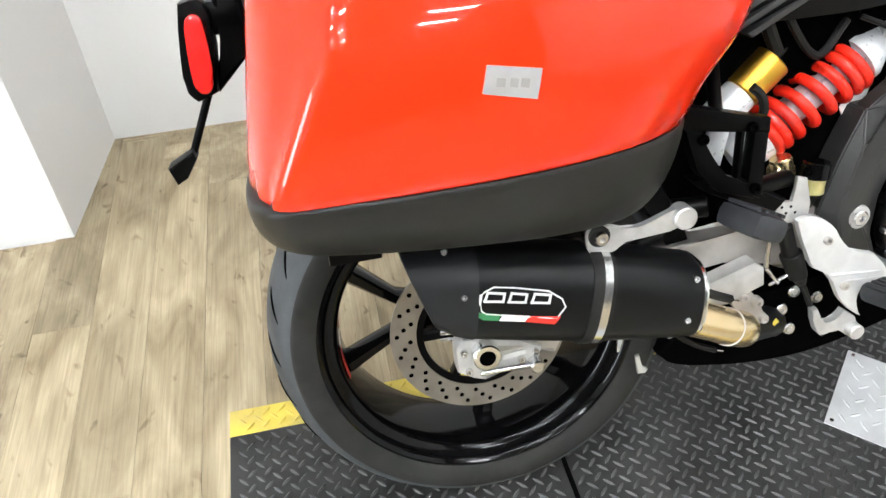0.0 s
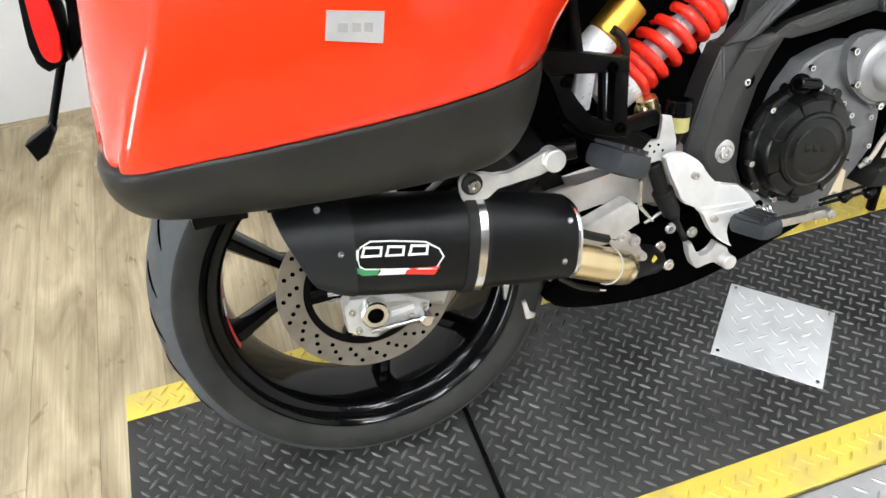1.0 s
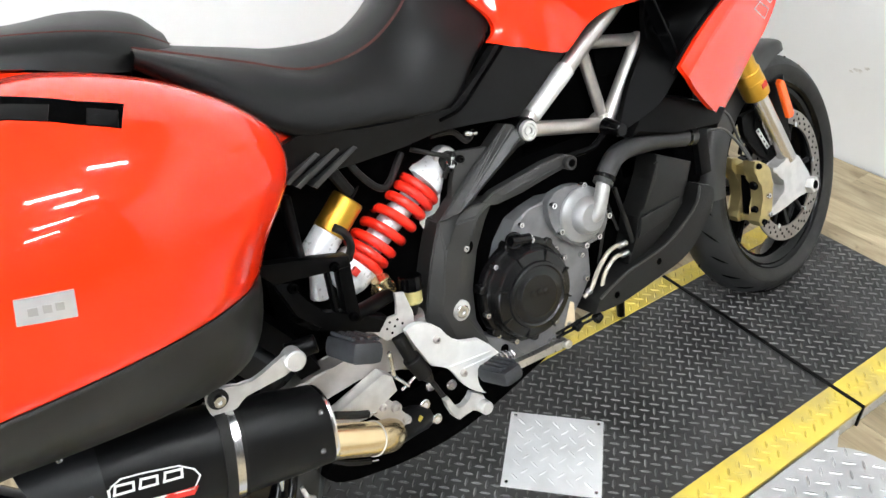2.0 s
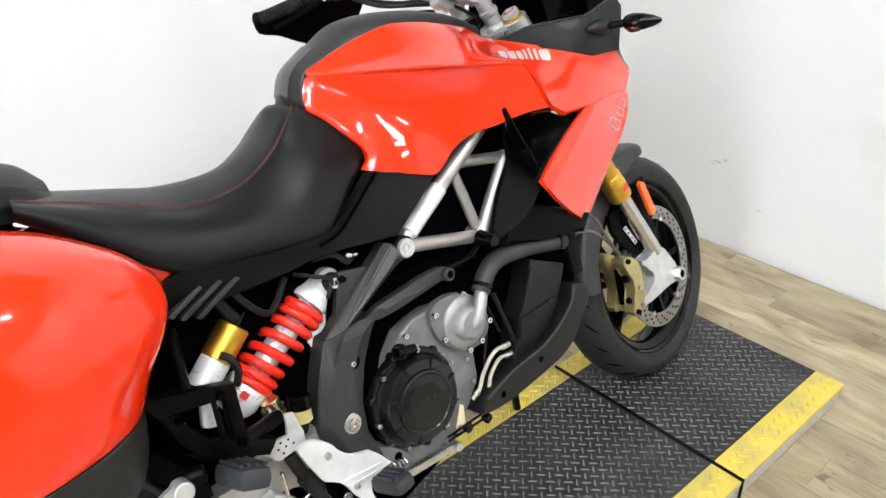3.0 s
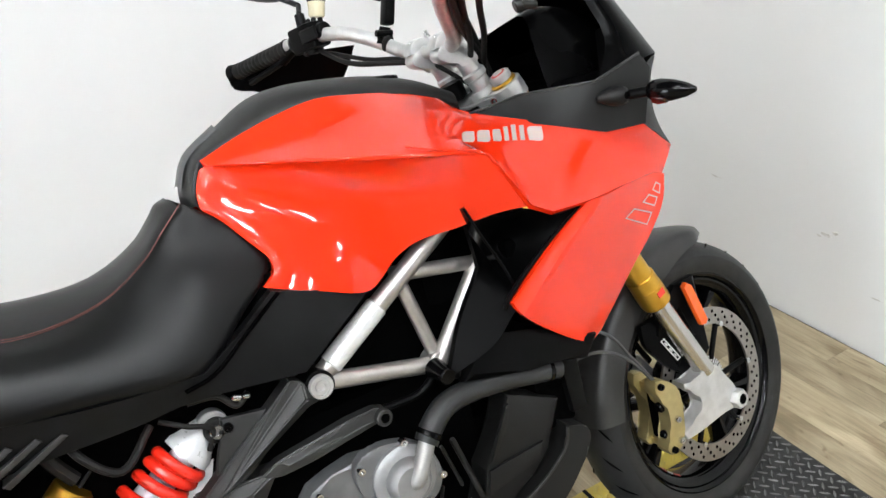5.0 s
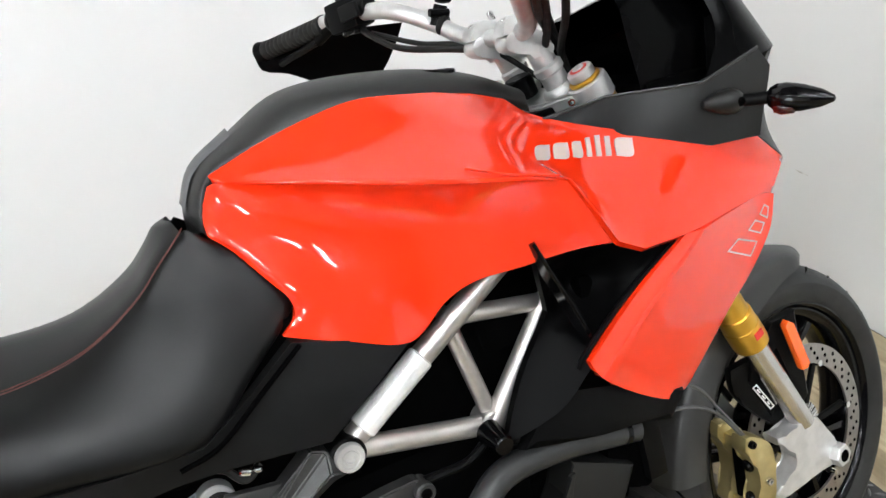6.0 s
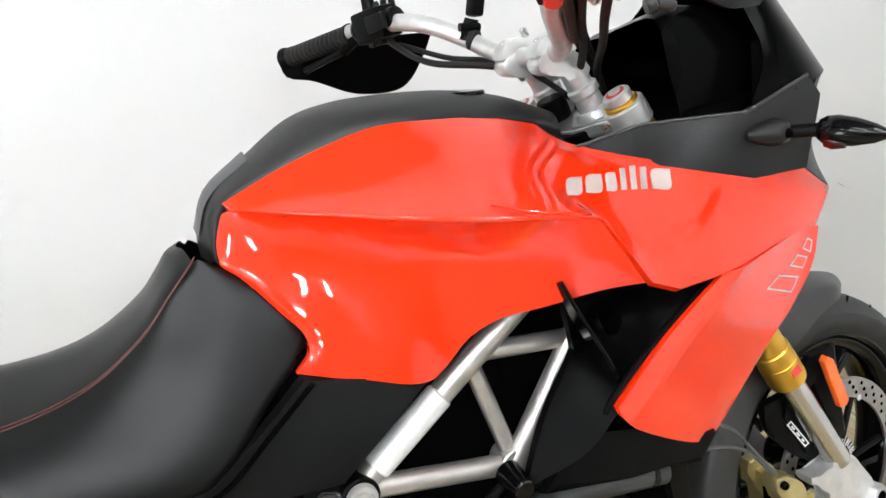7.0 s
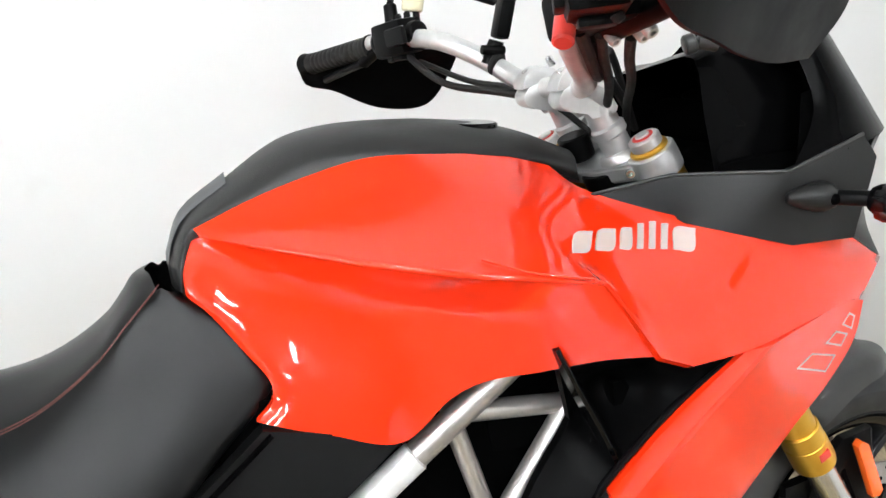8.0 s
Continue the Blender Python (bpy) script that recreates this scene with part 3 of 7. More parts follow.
def flank_form(u, v, p):
    """The knee form, folded out to the crease above, with a valley below the fold and a rounded pad low down."""
    w = 0.08 + 0.6 * u
    fold = max(0.0, 1 - v / w) ** 1.6
    top_ = float(np.interp(p.x, [q[0] for q in CREASE], [q[1] - knee(q[0], q[2]) for q in CREASE]))
    low = max(0.0, v - w) / (1 - w)
    low = low * low * (3 - 2 * low)
    hang = max(0.0, (u - 0.8) / 0.2) ** 2
    y = knee(p.x, p.z) + top_ * fold * (1 if u > 0.02 else 0) - 0.013 * low * math.exp(-((p.x - 0.855) / 0.038) ** 2)
    y += 0.005 * math.exp(-u / 0.018) * min(1.0, v / 0.1) * (1 - v ** 6) - 0.009 * low * math.exp(-((p.x - 0.78) / 0.05) ** 2)
    return (y * (1 - hang) + p.y * hang) - p.y


for side in (1, -1):
    bm = patch([CREASE[0]] + LOW[:7:-1], [CREASE[-1], LOW[0]], CREASE, LOW[8::-1], 60, 40, flank_form, side, 70)
    part("tank_flank", bm, RED, bike, "glossy red fuel tank flank", angle=20)
for side in (1, -1):
    bm = bmesh.new()
    hose(bm, [(x, side * (y + 0.0033), z - 0.0012) for x, y, z in CREASE], 0.0036, 14, 6, radii=[0.001, 0.003, 0.0036, 0.0036, 0.0034, 0.002])
    part("tank_crease", bm, RED, bike, "rounded red tank edge", angle=80)
    bm = bmesh.new()
    hose(bm, [(1.055, side * -0.2385, 0.9425), (1.03, side * -0.2365, 0.9495), (0.998, side * -0.226, 0.9585), (0.962, side * -0.205, 0.972)], 0.0014, 8, 5)
    part("panel_joint", bm, RED, bike, "raised red joint edge")

WING_REAR = [(1.242, -0.206, 0.815), (1.15, -0.212, 0.765), (1.062, -0.226, 0.712)]
WING_FRONT = [(1.474, -0.125, 0.793), (1.459, -0.128, 0.748), (1.411, -0.134, 0.698), (1.366, -0.136, 0.661), (1.265, -0.146, 0.578)]
WING_TOP = [(1.242, -0.206, 0.815), (1.35, -0.168, 0.811), (1.445, -0.132, 0.802), (1.474, -0.125, 0.793)]
WING_FOOT = [(1.062, -0.226, 0.712), (1.066, -0.226, 0.697), (1.088, -0.214, 0.673), (1.199, -0.17, 0.588), (1.236, -0.155, 0.572), (1.265, -0.146, 0.578)]
for side in (1, -1):
    bm = patch(WING_REAR, WING_FRONT, WING_TOP, WING_FOOT, 24, 20, lambda u, v, p: -min(u / 0.1, (1 - u) / 0.9) * 0.013, side, 60)
    part("fairing_wing", bm, RED, bike, "glossy red lower fairing wing with a folded rear edge", angle=13)
for s in (1, -1):
    bm = bmesh.new()
    hose(bm, [(1.245, s * -0.199, 0.817), (1.15, s * -0.202, 0.769), (1.06, s * -0.217, 0.717), (1.052, s * -0.214, 0.703)], 0.0038, 8, 6, radii=[0.001, 0.004, 0.004, 0.003])
    part("wing_trim", bm, BLACK, bike, "black rubber trim along the wing")
    bm = bmesh.new()
    rows = [[(x - 0.002, s * (y - 0.002), z), (x + 0.002, s * (y - 0.003), z + 0.002), (x + w, s * (y + 0.02), z + w * 0.4), (x - 0.004, s * (y + 0.02), z)] for x, y, z, w in ((1.031, -0.195, 0.863, 0.004), (1.048, -0.195, 0.82, 0.009), (1.073, -0.197, 0.76, 0.012), (1.088, -0.2, 0.714, 0.014))]
    loft(bm, [spline(c, 3) for c in zip(*[spline(c, 5) for c in zip(*rows)])], True)
    part("duct_fin", bm, GLOSSBLK, bike, "thin black duct fin")
panel("air_duct", GUARDPL, [(1.031, -0.19, 0.862), (1.05, -0.165, 0.852), (1.093, -0.18, 0.832), (1.147, -0.19, 0.828), (1.189, -0.19, 0.807), (1.252, -0.19, 0.808), (1.08, -0.2, 0.691), (1.035, -0.19, 0.648), (0.963, -0.16, 0.613), (1.006, -0.15, 0.685), (1.06, -0.15, 0.757)], "black plastic air duct", inner=[(1.13, -0.12, 0.76), (1.1, -0.125, 0.79)])
panel("cowl", COWLDARK, [(1.132, -0.09, 0.981), (1.22, -0.108, 0.99), (1.275, -0.137, 0.987), (1.326, -0.165, 0.984), (1.418, -0.17, 1.01), (1.43, -0.178, 0.985), (1.408, -0.17, 0.897), (1.331, -0.165, 0.902), (1.249, -0.15, 0.932), (1.186, -0.125, 0.955)], "black plastic instrument cowl", push=0.004, step=0.009, corner=14)

# wheels


def wheel(name, centre, radius, half, rim_half, turn, RF, phase, crown=TREAD_LIT):
    """Cast wheel with its tyre; the axle is y."""
    m = Matrix.Translation(centre) @ turn @ pose(0, 0, 0, 90, 0, 0)
    bm = bmesh.new()
    w = rim_half
    ring(bm, [(RF, -w), (RF, -w + 0.006), (RF - 0.008, -w + 0.012), (RF - 0.012, -w * 0.5), (RF - 0.018, 0), (RF - 0.012, w * 0.5), (RF - 0.008, w - 0.012), (RF, w - 0.006), (RF, w),
              (RF - 0.004, w + 0.001), (RF - 0.008, w - 0.002), (RF - 0.011, w - 0.005), (RF - 0.0125, w - 0.009), (RF - 0.024, w - 0.012), (RF - 0.031, w - 0.02), (RF - 0.034, w * 0.5), (RF - 0.038, 0),
              (RF - 0.034, -w * 0.5), (RF - 0.031, -w + 0.02), (RF - 0.024, -w + 0.012), (RF - 0.0125, -w + 0.009), (RF - 0.011, -w + 0.005), (RF - 0.008, -w + 0.002), (RF - 0.004, -w - 0.001)], m, 80)
    hub = part(name, bm, GLOSSBLK, bike, "gloss black cast wheel with paired spokes")
    bm = bmesh.new()
    turned(bm, [(0.024, -0.05), (0.045, -0.05), (0.05, -0.044), (0.05, 0.044), (0.045, 0.05), (0.024, 0.05)], m, 32)
    part("hub", bm, GLOSSBLK, hub)
    for k in range(3):
        for s in (-1, 1):
            a = 2 * math.pi * k / 3 + phase
            o = [(0.042, a + s * 0.3), (0.125, a + s * 0.25), (RF - 0.034, a + s * 0.39)]
            rows = []
            for (r, ang), wd, th in zip(o, (0.013, 0.009, 0.014), (0.028, 0.02, 0.024)):
                c = Vector((r * math.cos(ang), r * math.sin(ang), 0))
                side = Vector((-math.sin(ang), math.cos(ang), 0)) * wd
                up = Vector((0, 0, th))
                rows.append([m @ (c + side - up * 0.6), m @ (c + side * 0.5 - up), m @ (c - side * 0.5 - up), m @ (c - side - up * 0.6),
                             m @ (c - side + up * 0.6), m @ (c - side * 0.5 + up), m @ (c + side * 0.5 + up), m @ (c + side + up * 0.6)])
            bm = bmesh.new()
            loft(bm, rows, True)
            part("spoke", bm, GLOSSBLK, hub)
    bm = bmesh.new()
    R, h = radius, half
    prof = [(RF - 0.008, -rim_half + 0.004), (RF + 0.001, -rim_half - 0.001), (RF + 0.0045, -rim_half - 0.004), (RF + (R - RF) * 0.3, -h * 0.985), (RF + (R - RF) * 0.45, -h)]
    arc = [(R - (1 - math.cos(a)) * (R - RF) * 0.62, h * math.sin(a)) for a in np.linspace(-1.35, 1.35, 21)]
    full = prof + arc + [(r, -y) for r, y in prof[::-1]]
    ring(bm, full, m, 112)
    for f in bm.faces:
        c = m.inverted() @ f.calc_center_median()
        if math.hypot(c.x, c.y) > R - (R - RF) * 0.45:
            f.material_index = 1
    tyre = part("tyre", bm, TYRE, hub, "black road tyre with a grey tread", angle=60)
    tyre.data.materials.append(crown)
    # sipes across the tread: near-black strips stand in for shaded cuts
    for k in range(26):
        for s in (-1, 1):
            a0 = 2 * math.pi * (k + (0.5 if s > 0 else 0)) / 26
            pts = []
            for t in range(5):
                f = t / 4
                th = s * (0.35 + 0.55 * f)
                r = R - (1 - math.cos(th)) * (R - RF) * 0.62 + 0.0004
                pts.append(m @ Vector((r * math.cos(a0 + 0.13 * f), r * math.sin(a0 + 0.13 * f), h * math.sin(th))))
            bm = bmesh.new()
            hose(bm, pts, 0.0016, 5, smooth=False, radii=[0.0004, 0.0018, 0.0022, 0.0018, 0.0004])
            part("tread_sipe", bm, DARK, tyre)
    return hub, m


REAR, rear_m = wheel("rear_wheel", (0.0, -0.02, 0.313), 0.315, 0.09, 0.082, Matrix.Identity(4), 0.245, 0.925)
STEER = Matrix.Rotation(radians(9), 4, Vector((-math.sin(radians(26)), 0, math.cos(radians(26)))))
FRONT, front_m = wheel("front_wheel", (1.586, 0.042, 0.3), 0.298, 0.06, 0.05, STEER, 0.2325, 1.3, TREAD_DIM)


def surface(rows, nu=5, nv=4):
    """A smooth sheet through rows of points."""
    cols = [spline(c, nu) for c in zip(*rows)]
    return [spline(r, nv) for r in zip(*cols)]


def flip(p):
    return (p[0], -p[1], p[2])


def rods(name, mat, runs, parent=None, label="", both=False, seg=16):
    """Round bars, each given as (from, to, radius), in one part."""
    out = None
    for side in ((0, 1) if both else (0,)):
        bm = bmesh.new()
        for a, b, *r in runs:
            if side:
                a, b = flip(a), flip(b)
            rod(bm, a, b, r[0], r[1] if len(r) > 1 else None, seg, 0.002)
        ob = part(name, bm, mat, parent or bike, label)
        out = out or ob
    return out


def plate(name, mat, outline, y0, y1, parent=None, label="", bevel=0.003, n=1, both=False, corner=40):
    out = None
    for side in ((0, 1) if both else (0,)):
        bm = bmesh.new()
        a, b = (y0, y1) if not side else (-y0, -y1)
        slab(bm, outline, a, b, bevel, 2, n, corner)
        ob = part(name, bm, mat, parent or bike, label, angle=22)
        out = out or ob
    return out


def bolt(parent, p, r, mat=None, axis=(0, -1, 0), h=0.006, hole=True, label=""):
    """A socket-head bolt with its recess."""
    bm = bmesh.new()
    m = frame_to(p, Vector(p) + Vector(axis))
    prof = [(0, -h), (r, -h), (r, h * 0.6), (r * 0.85, h)]
    prof += [(r * 0.45, h), (r * 0.42, h * 0.3), (0, h * 0.3)] if hole else [(0, h)]
    turned(bm, prof, m, 14)
    return part("bolt", bm, mat or STEEL, parent, label)


# tank cover
crest = [(0.688, 0.955), (0.69, 0.98), (0.711, 1.02), (0.763, 1.052), (0.821, 1.082), (0.865, 1.089), (0.924, 1.087), (1.015, 1.074), (1.085, 1.053), (1.15, 1.02)]
side = [(0.7, -0.058, 0.953), (0.703, -0.05, 0.976), (0.722, -0.049, 1.012), (0.782, -0.063, 1.034), (0.835, -0.073, 1.048), (0.88, -0.078, 1.056), (0.93, -0.078, 1.055), (1.01, -0.067, 1.041), (1.085, -0.055, 1.026), (1.14, -0.05, 1.0)]
rows = []
for (cx, cz), (sx, sy, sz) in zip(crest, side):
    rows.append([(sx + 0.004, sy + 0.004, sz - 0.012), (sx, sy, sz + 0.002), (sx * 0.5 + cx * 0.5, sy * 0.72, sz * 0.3 + cz * 0.7), (cx, 0, cz), (sx * 0.5 + cx * 0.5, -sy * 0.72, sz * 0.3 + cz * 0.7), (sx, -sy, sz + 0.002), (sx + 0.004, -sy - 0.004, sz - 0.012)])
bm = bmesh.new()
loft(bm, surface(rows, 4, 4))
cover_top = part("tank_cover", bm, COWLPL, bike, "satin dark grey tank cover", angle=50)
bm = bmesh.new()
loft(bm, surface([[(x - 0.001, y, z + 0.002) for x, y, z in ((r[3][0], -0.022, r[3][2] - 0.004), (r[3][0], 0, r[3][2] + 0.004), (r[3][0], 0.03, r[3][2] - 0.002))] for r in rows[1:4]], 4, 2))
part("tank_pad", bm, material("tank_pad_grey", (0.06, 0.061, 0.063), 0.42, 0, 0.1, 20), cover_top, "glossy grey tank pad")
rods("filler_cap", GLOSSBLK, [((1.03, 0.0, 1.045), (1.033, 0.0, 1.069), 0.035)], cover_top, "black filler cap", seg=28)

# rider's seat
low = [(0.192, -0.15, 0.934), (0.27, -0.155, 0.872), (0.373, -0.16, 0.79), (0.496, -0.16, 0.77), (0.628, -0.155, 0.758), (0.70, -0.135, 0.808), (0.765, -0.108, 0.866), (0.735, -0.088, 0.912), (0.69, -0.056, 0.955)]
stitch = [(0.2, -0.12, 0.95), (0.275, -0.112, 0.922), (0.343, -0.105, 0.896), (0.434, -0.1, 0.863), (0.538, -0.09, 0.87), (0.608, -0.08, 0.905), (0.642, -0.071, 0.934), (0.664, -0.063, 0.952), (0.677, -0.052, 0.962)]
mid = [(0.215, 0, 0.956), (0.283, 0, 0.937), (0.36, 0, 0.916), (0.43, 0, 0.898), (0.539, 0, 0.896), (0.612, 0, 0.927), (0.638, 0, 0.953), (0.652, 0, 0.969), (0.665, 0, 0.973)]
rows = []
for k, (a, b, c) in enumerate(zip(low, stitch, mid)):
    tuck = (0, 0, 0, 0, 0, 0.004, 0.014, 0.014, 0.008)[k]
    a = (a[0] + tuck * 0.5, a[1] + tuck * 1.3, a[2])
    h1 = tuple(a[i] * 0.6 + b[i] * 0.4 for i in range(3))
    h2 = tuple(a[i] * 0.25 + b[i] * 0.75 for i in range(3))
    q = tuple(b[i] * 0.5 + c[i] * 0.5 for i in range(3))
    bulge = 0.019 - tuck * 1.1
    right = [(a[0] - tuck * 0.8, a[1] + 0.034, a[2] - 0.004), (a[0] - tuck * 0.3, a[1] + 0.011, a[2] - 0.005), a, (h1[0], h1[1] - bulge, h1[2] + bulge * 0.25), (h2[0], h2[1] - bulge * 0.6, h2[2] + bulge * 0.4), b, (q[0], q[1], q[2] + 0.005)]
    rows.append(right + [c] + [flip(p) for p in right[::-1]])
bm = bmesh.new()
loft(bm, surface(rows, 6, 4))
seat = part("seat", bm, VINYL, bike, "black vinyl rider's seat with red stitching", angle=70)
THREAD = material("red_thread", (0.085, 0.014, 0.008), 0.7, 0, 0.3, 200)
for dy in (0.0, 0.007):
    bm = bmesh.new()
    hose(bm, [(x + dy * 0.3, y - 0.003 + dy, z + 0.003 + dy * 0.15) for x, y, z in stitch], 0.0008, 5, 6)
    part("stitching", bm, THREAD, seat, "red stitched seam")
# passenger's seat
low = [(-0.27, -0.1, 0.985), (-0.2, -0.15, 0.985), (-0.08, -0.165, 0.983), (0.049, -0.16, 0.965), (0.14, -0.14, 0.938), (0.2, -0.12, 0.924), (0.262, -0.07, 0.928)]
edge = [(-0.265, -0.08, 1.01), (-0.2, -0.13, 1.02), (-0.08, -0.135, 1.014), (0.055, -0.125, 1.0), (0.15, -0.112, 0.985), (0.22, -0.085, 0.965), (0.265, -0.05, 0.942)]
top = [(-0.26, 0, 1.02), (-0.2, 0, 1.035), (-0.08, 0, 1.03), (0.07, 0, 1.012), (0.16, 0, 1.012), (0.236, 0, 0.993), (0.268, 0, 0.96)]
rows = []
for a, b, c in zip(low, edge, top):
    q = tuple(b[i] * 0.5 + c[i] * 0.5 for i in range(3))
    right = [a, (a[0] * 0.5 + b[0] * 0.5, a[1] * 0.5 + b[1] * 0.5 - 0.008, a[2] * 0.5 + b[2] * 0.5), b, (q[0], q[1], q[2] + 0.006)]
    rows.append(right + [c] + [flip(p) for p in right[::-1]])
bm = bmesh.new()
loft(bm, surface(rows, 6, 4))
pillion = part("passenger_seat", bm, VINYL, bike, "black vinyl passenger seat with red stitching", angle=70)
bm = bmesh.new()
hose(bm, [(x, y - 0.004, z + 0.002) for x, y, z in edge[1:]], 0.0009, 5, 6)
part("stitching", bm, THREAD, pillion)

# side covers and tail
sc = panel("side_cover", GREYPL, [(0.371, -0.16, 0.788), (0.5, -0.163, 0.766), (0.628, -0.158, 0.756), (0.69, -0.147, 0.79), (0.748, -0.132, 0.825), (0.883, -0.14, 0.784), (0.82, -0.15, 0.745), (0.759, -0.152, 0.705), (0.6, -0.155, 0.725), (0.535, -0.15, 0.72), (0.348, -0.135, 0.718), (0.3, -0.132, 0.765)], "dark grey plastic side cover below the seat", depth=0.02)
bm = bmesh.new()
hose(bm, [(0.755, -0.139, 0.822), (0.7, -0.155, 0.79), (0.64, -0.163, 0.752), (0.6, -0.164, 0.744)], 0.003, 8, 5)
part("cover_joint", bm, DARK, sc)
for x0, z0, x1, z1 in ((0.335, 0.729, 0.392, 0.757), (0.35, 0.719, 0.424, 0.754), (0.374, 0.711, 0.452, 0.749)):
    plate("louvre", PLATEGREY, [(x0, z0), (x1, z1), (x1 + 0.006, z1 - 0.006), (x0 + 0.007, z0 - 0.006)], -0.155, -0.125, sc, "grey louvre", 0.002)
bm = bmesh.new()
box(bm, -0.25, 0.34, -0.125, 0.125, 0.8, 0.885, 0.02)
part("seat_base", bm, BLACK, bike, "black plastic seat base")
panel("tail_fairing", RED, [(0.378, -0.136, 0.79), (0.25, -0.146, 0.878), (0.1, -0.155, 0.948), (-0.1, -0.155, 0.98), (-0.3, -0.12, 0.985), (-0.3, -0.12, 0.9), (-0.1, -0.145, 0.86), (0.1, -0.148, 0.82), (0.25, -0.145, 0.775), (0.31, -0.14, 0.752)], "glossy red tail fairing", depth=0.02)
# Plain filler boxes whose near-black colour stands in for shade behind the panels.
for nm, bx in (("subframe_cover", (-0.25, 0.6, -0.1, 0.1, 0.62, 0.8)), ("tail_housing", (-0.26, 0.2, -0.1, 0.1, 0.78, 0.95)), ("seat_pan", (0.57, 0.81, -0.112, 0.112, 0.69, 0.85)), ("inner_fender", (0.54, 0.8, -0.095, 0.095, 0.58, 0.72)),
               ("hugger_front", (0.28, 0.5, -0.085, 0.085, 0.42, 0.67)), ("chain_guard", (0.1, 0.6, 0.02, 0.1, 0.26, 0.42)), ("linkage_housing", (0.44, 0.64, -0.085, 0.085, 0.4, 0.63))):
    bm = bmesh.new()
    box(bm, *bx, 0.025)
    part(nm, bm, DARK, bike, "inner housing, deep shade put into its near-black colour")
# Airbox blocks, with the shade under the tank put into their colour.
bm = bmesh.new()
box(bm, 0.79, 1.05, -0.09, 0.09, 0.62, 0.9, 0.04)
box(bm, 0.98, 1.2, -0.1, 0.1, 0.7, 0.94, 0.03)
part("airbox", bm, DARK, bike, "airbox below the tank, near-black to stand for shade")

# trellis frame
fr = rods("frame_tube", FRAMEP, [((0.775, -0.15, 0.674), (1.045, -0.148, 0.845), 0.0152), ((0.777, -0.15, 0.673), (0.965, -0.145, 0.626), 0.0135),
                                 ((0.968, -0.148, 0.626), (1.084, -0.142, 0.765), 0.0138), ((0.972, -0.14, 0.63), (0.94, -0.14, 0.775), 0.011),
                                 ((0.938, -0.142, 0.783), (1.078, -0.138, 0.757), 0.0115)], label="silver painted tubular frame", both=True)
rods("frame_sleeve", material("pale_sleeve", (0.76, 0.76, 0.755), 0.35, 0.25, 0.1, 40, 0.1, 800), [((0.802, -0.15, 0.691), (0.895, -0.149, 0.75), 0.0175)], fr, "bright alloy sleeve", both=False)
rods("frame_boss", BLACK, [((0.775, -0.128, 0.674), (0.775, -0.17, 0.674), 0.0225)], fr, "black boss collar", seg=28)
bm = bmesh.new()
turned(bm, [(0, 0.004), (0.005, 0.004), (0.006, 0.008), (0.009, 0.008), (0.0096, 0.005), (0.012, 0.005), (0.0126, 0.008), (0.0165, 0.008), (0.018, 0.005), (0.018, -0.004), (0, -0.004)], frame_to((0.775, -0.17, 0.674), (0.775, -0.18, 0.674)), 28)
part("frame_bolt", bm, ALLOY, fr, "ringed alloy frame bolt", angle=30)
rods("frame_node", FRAMEP, [((0.968, -0.158, 0.628), (0.968, -0.12, 0.628), 0.019)], fr, seg=20)
rods("frame_node", FRAMEP, [((0.943, -0.146, 0.782), (0.943, -0.125, 0.782), 0.0115)], fr, seg=20)
rods("frame_plug", RUBBER, [((0.983, -0.158, 0.622), (1.008, -0.155, 0.614), 0.018, 0.012)], fr, "black rubber plug")
fr.location = (0.0, 0.028, 0.0)

# swingarm pivot casting


def casting(name, near, far, depth, label, ridge=None, lift_=0.012):
    """A cast arm: an outline, with a raised ridge line where given, and a straight-drawn body behind."""
    for side in (1, -1):
        bm = bmesh.new()
        rim = [bm.verts.new((x, side * near, z)) for x, z in far]
        back = [bm.verts.new((x, side * (near + depth), z)) for x, z in far]
        k = len(far)
        for i in range(k):
            bm.faces.new((rim[i], rim[(i + 1) % k], back[(i + 1) % k], back[i]))
        bm.faces.new(back[::-1])
        if ridge is None:
            bm.faces.new(rim)
        else:
            top_ = [bm.verts.new((x, side * (near - lift_), z)) for x, z, _ in ridge]
            spans = [i for _, _, i in ridge]
            for q in range(len(ridge)):
                a, b = spans[q], spans[(q + 1) % len(ridge)]
                i = a
                while i != b:
                    bm.faces.new((rim[i], rim[(i + 1) % k], top_[q]))
                    i = (i + 1) % k
                bm.faces.new((rim[b], top_[(q + 1) % len(ridge)], top_[q]))
            if len(ridge) > 2:
                bm.faces.new(top_)
        bmesh.ops.recalc_face_normals(bm, faces=bm.faces)
        bmesh.ops.bevel(bm, geom=bm.edges[:], offset=0.0022, segments=2, affect="EDGES", clamp_overlap=True)
        part(name, bm, PLATEGREY, bike, label, angle=18)


casting("pivot_arm", -0.14, [(0.735, 0.697), (0.752, 0.69), (0.772, 0.653), (0.752, 0.65), (0.62, 0.581), (0.573, 0.579)], 0.03, "dark grey cast frame arm", [(0.748, 0.668, 1), (0.604, 0.586, 4)], 0.016)
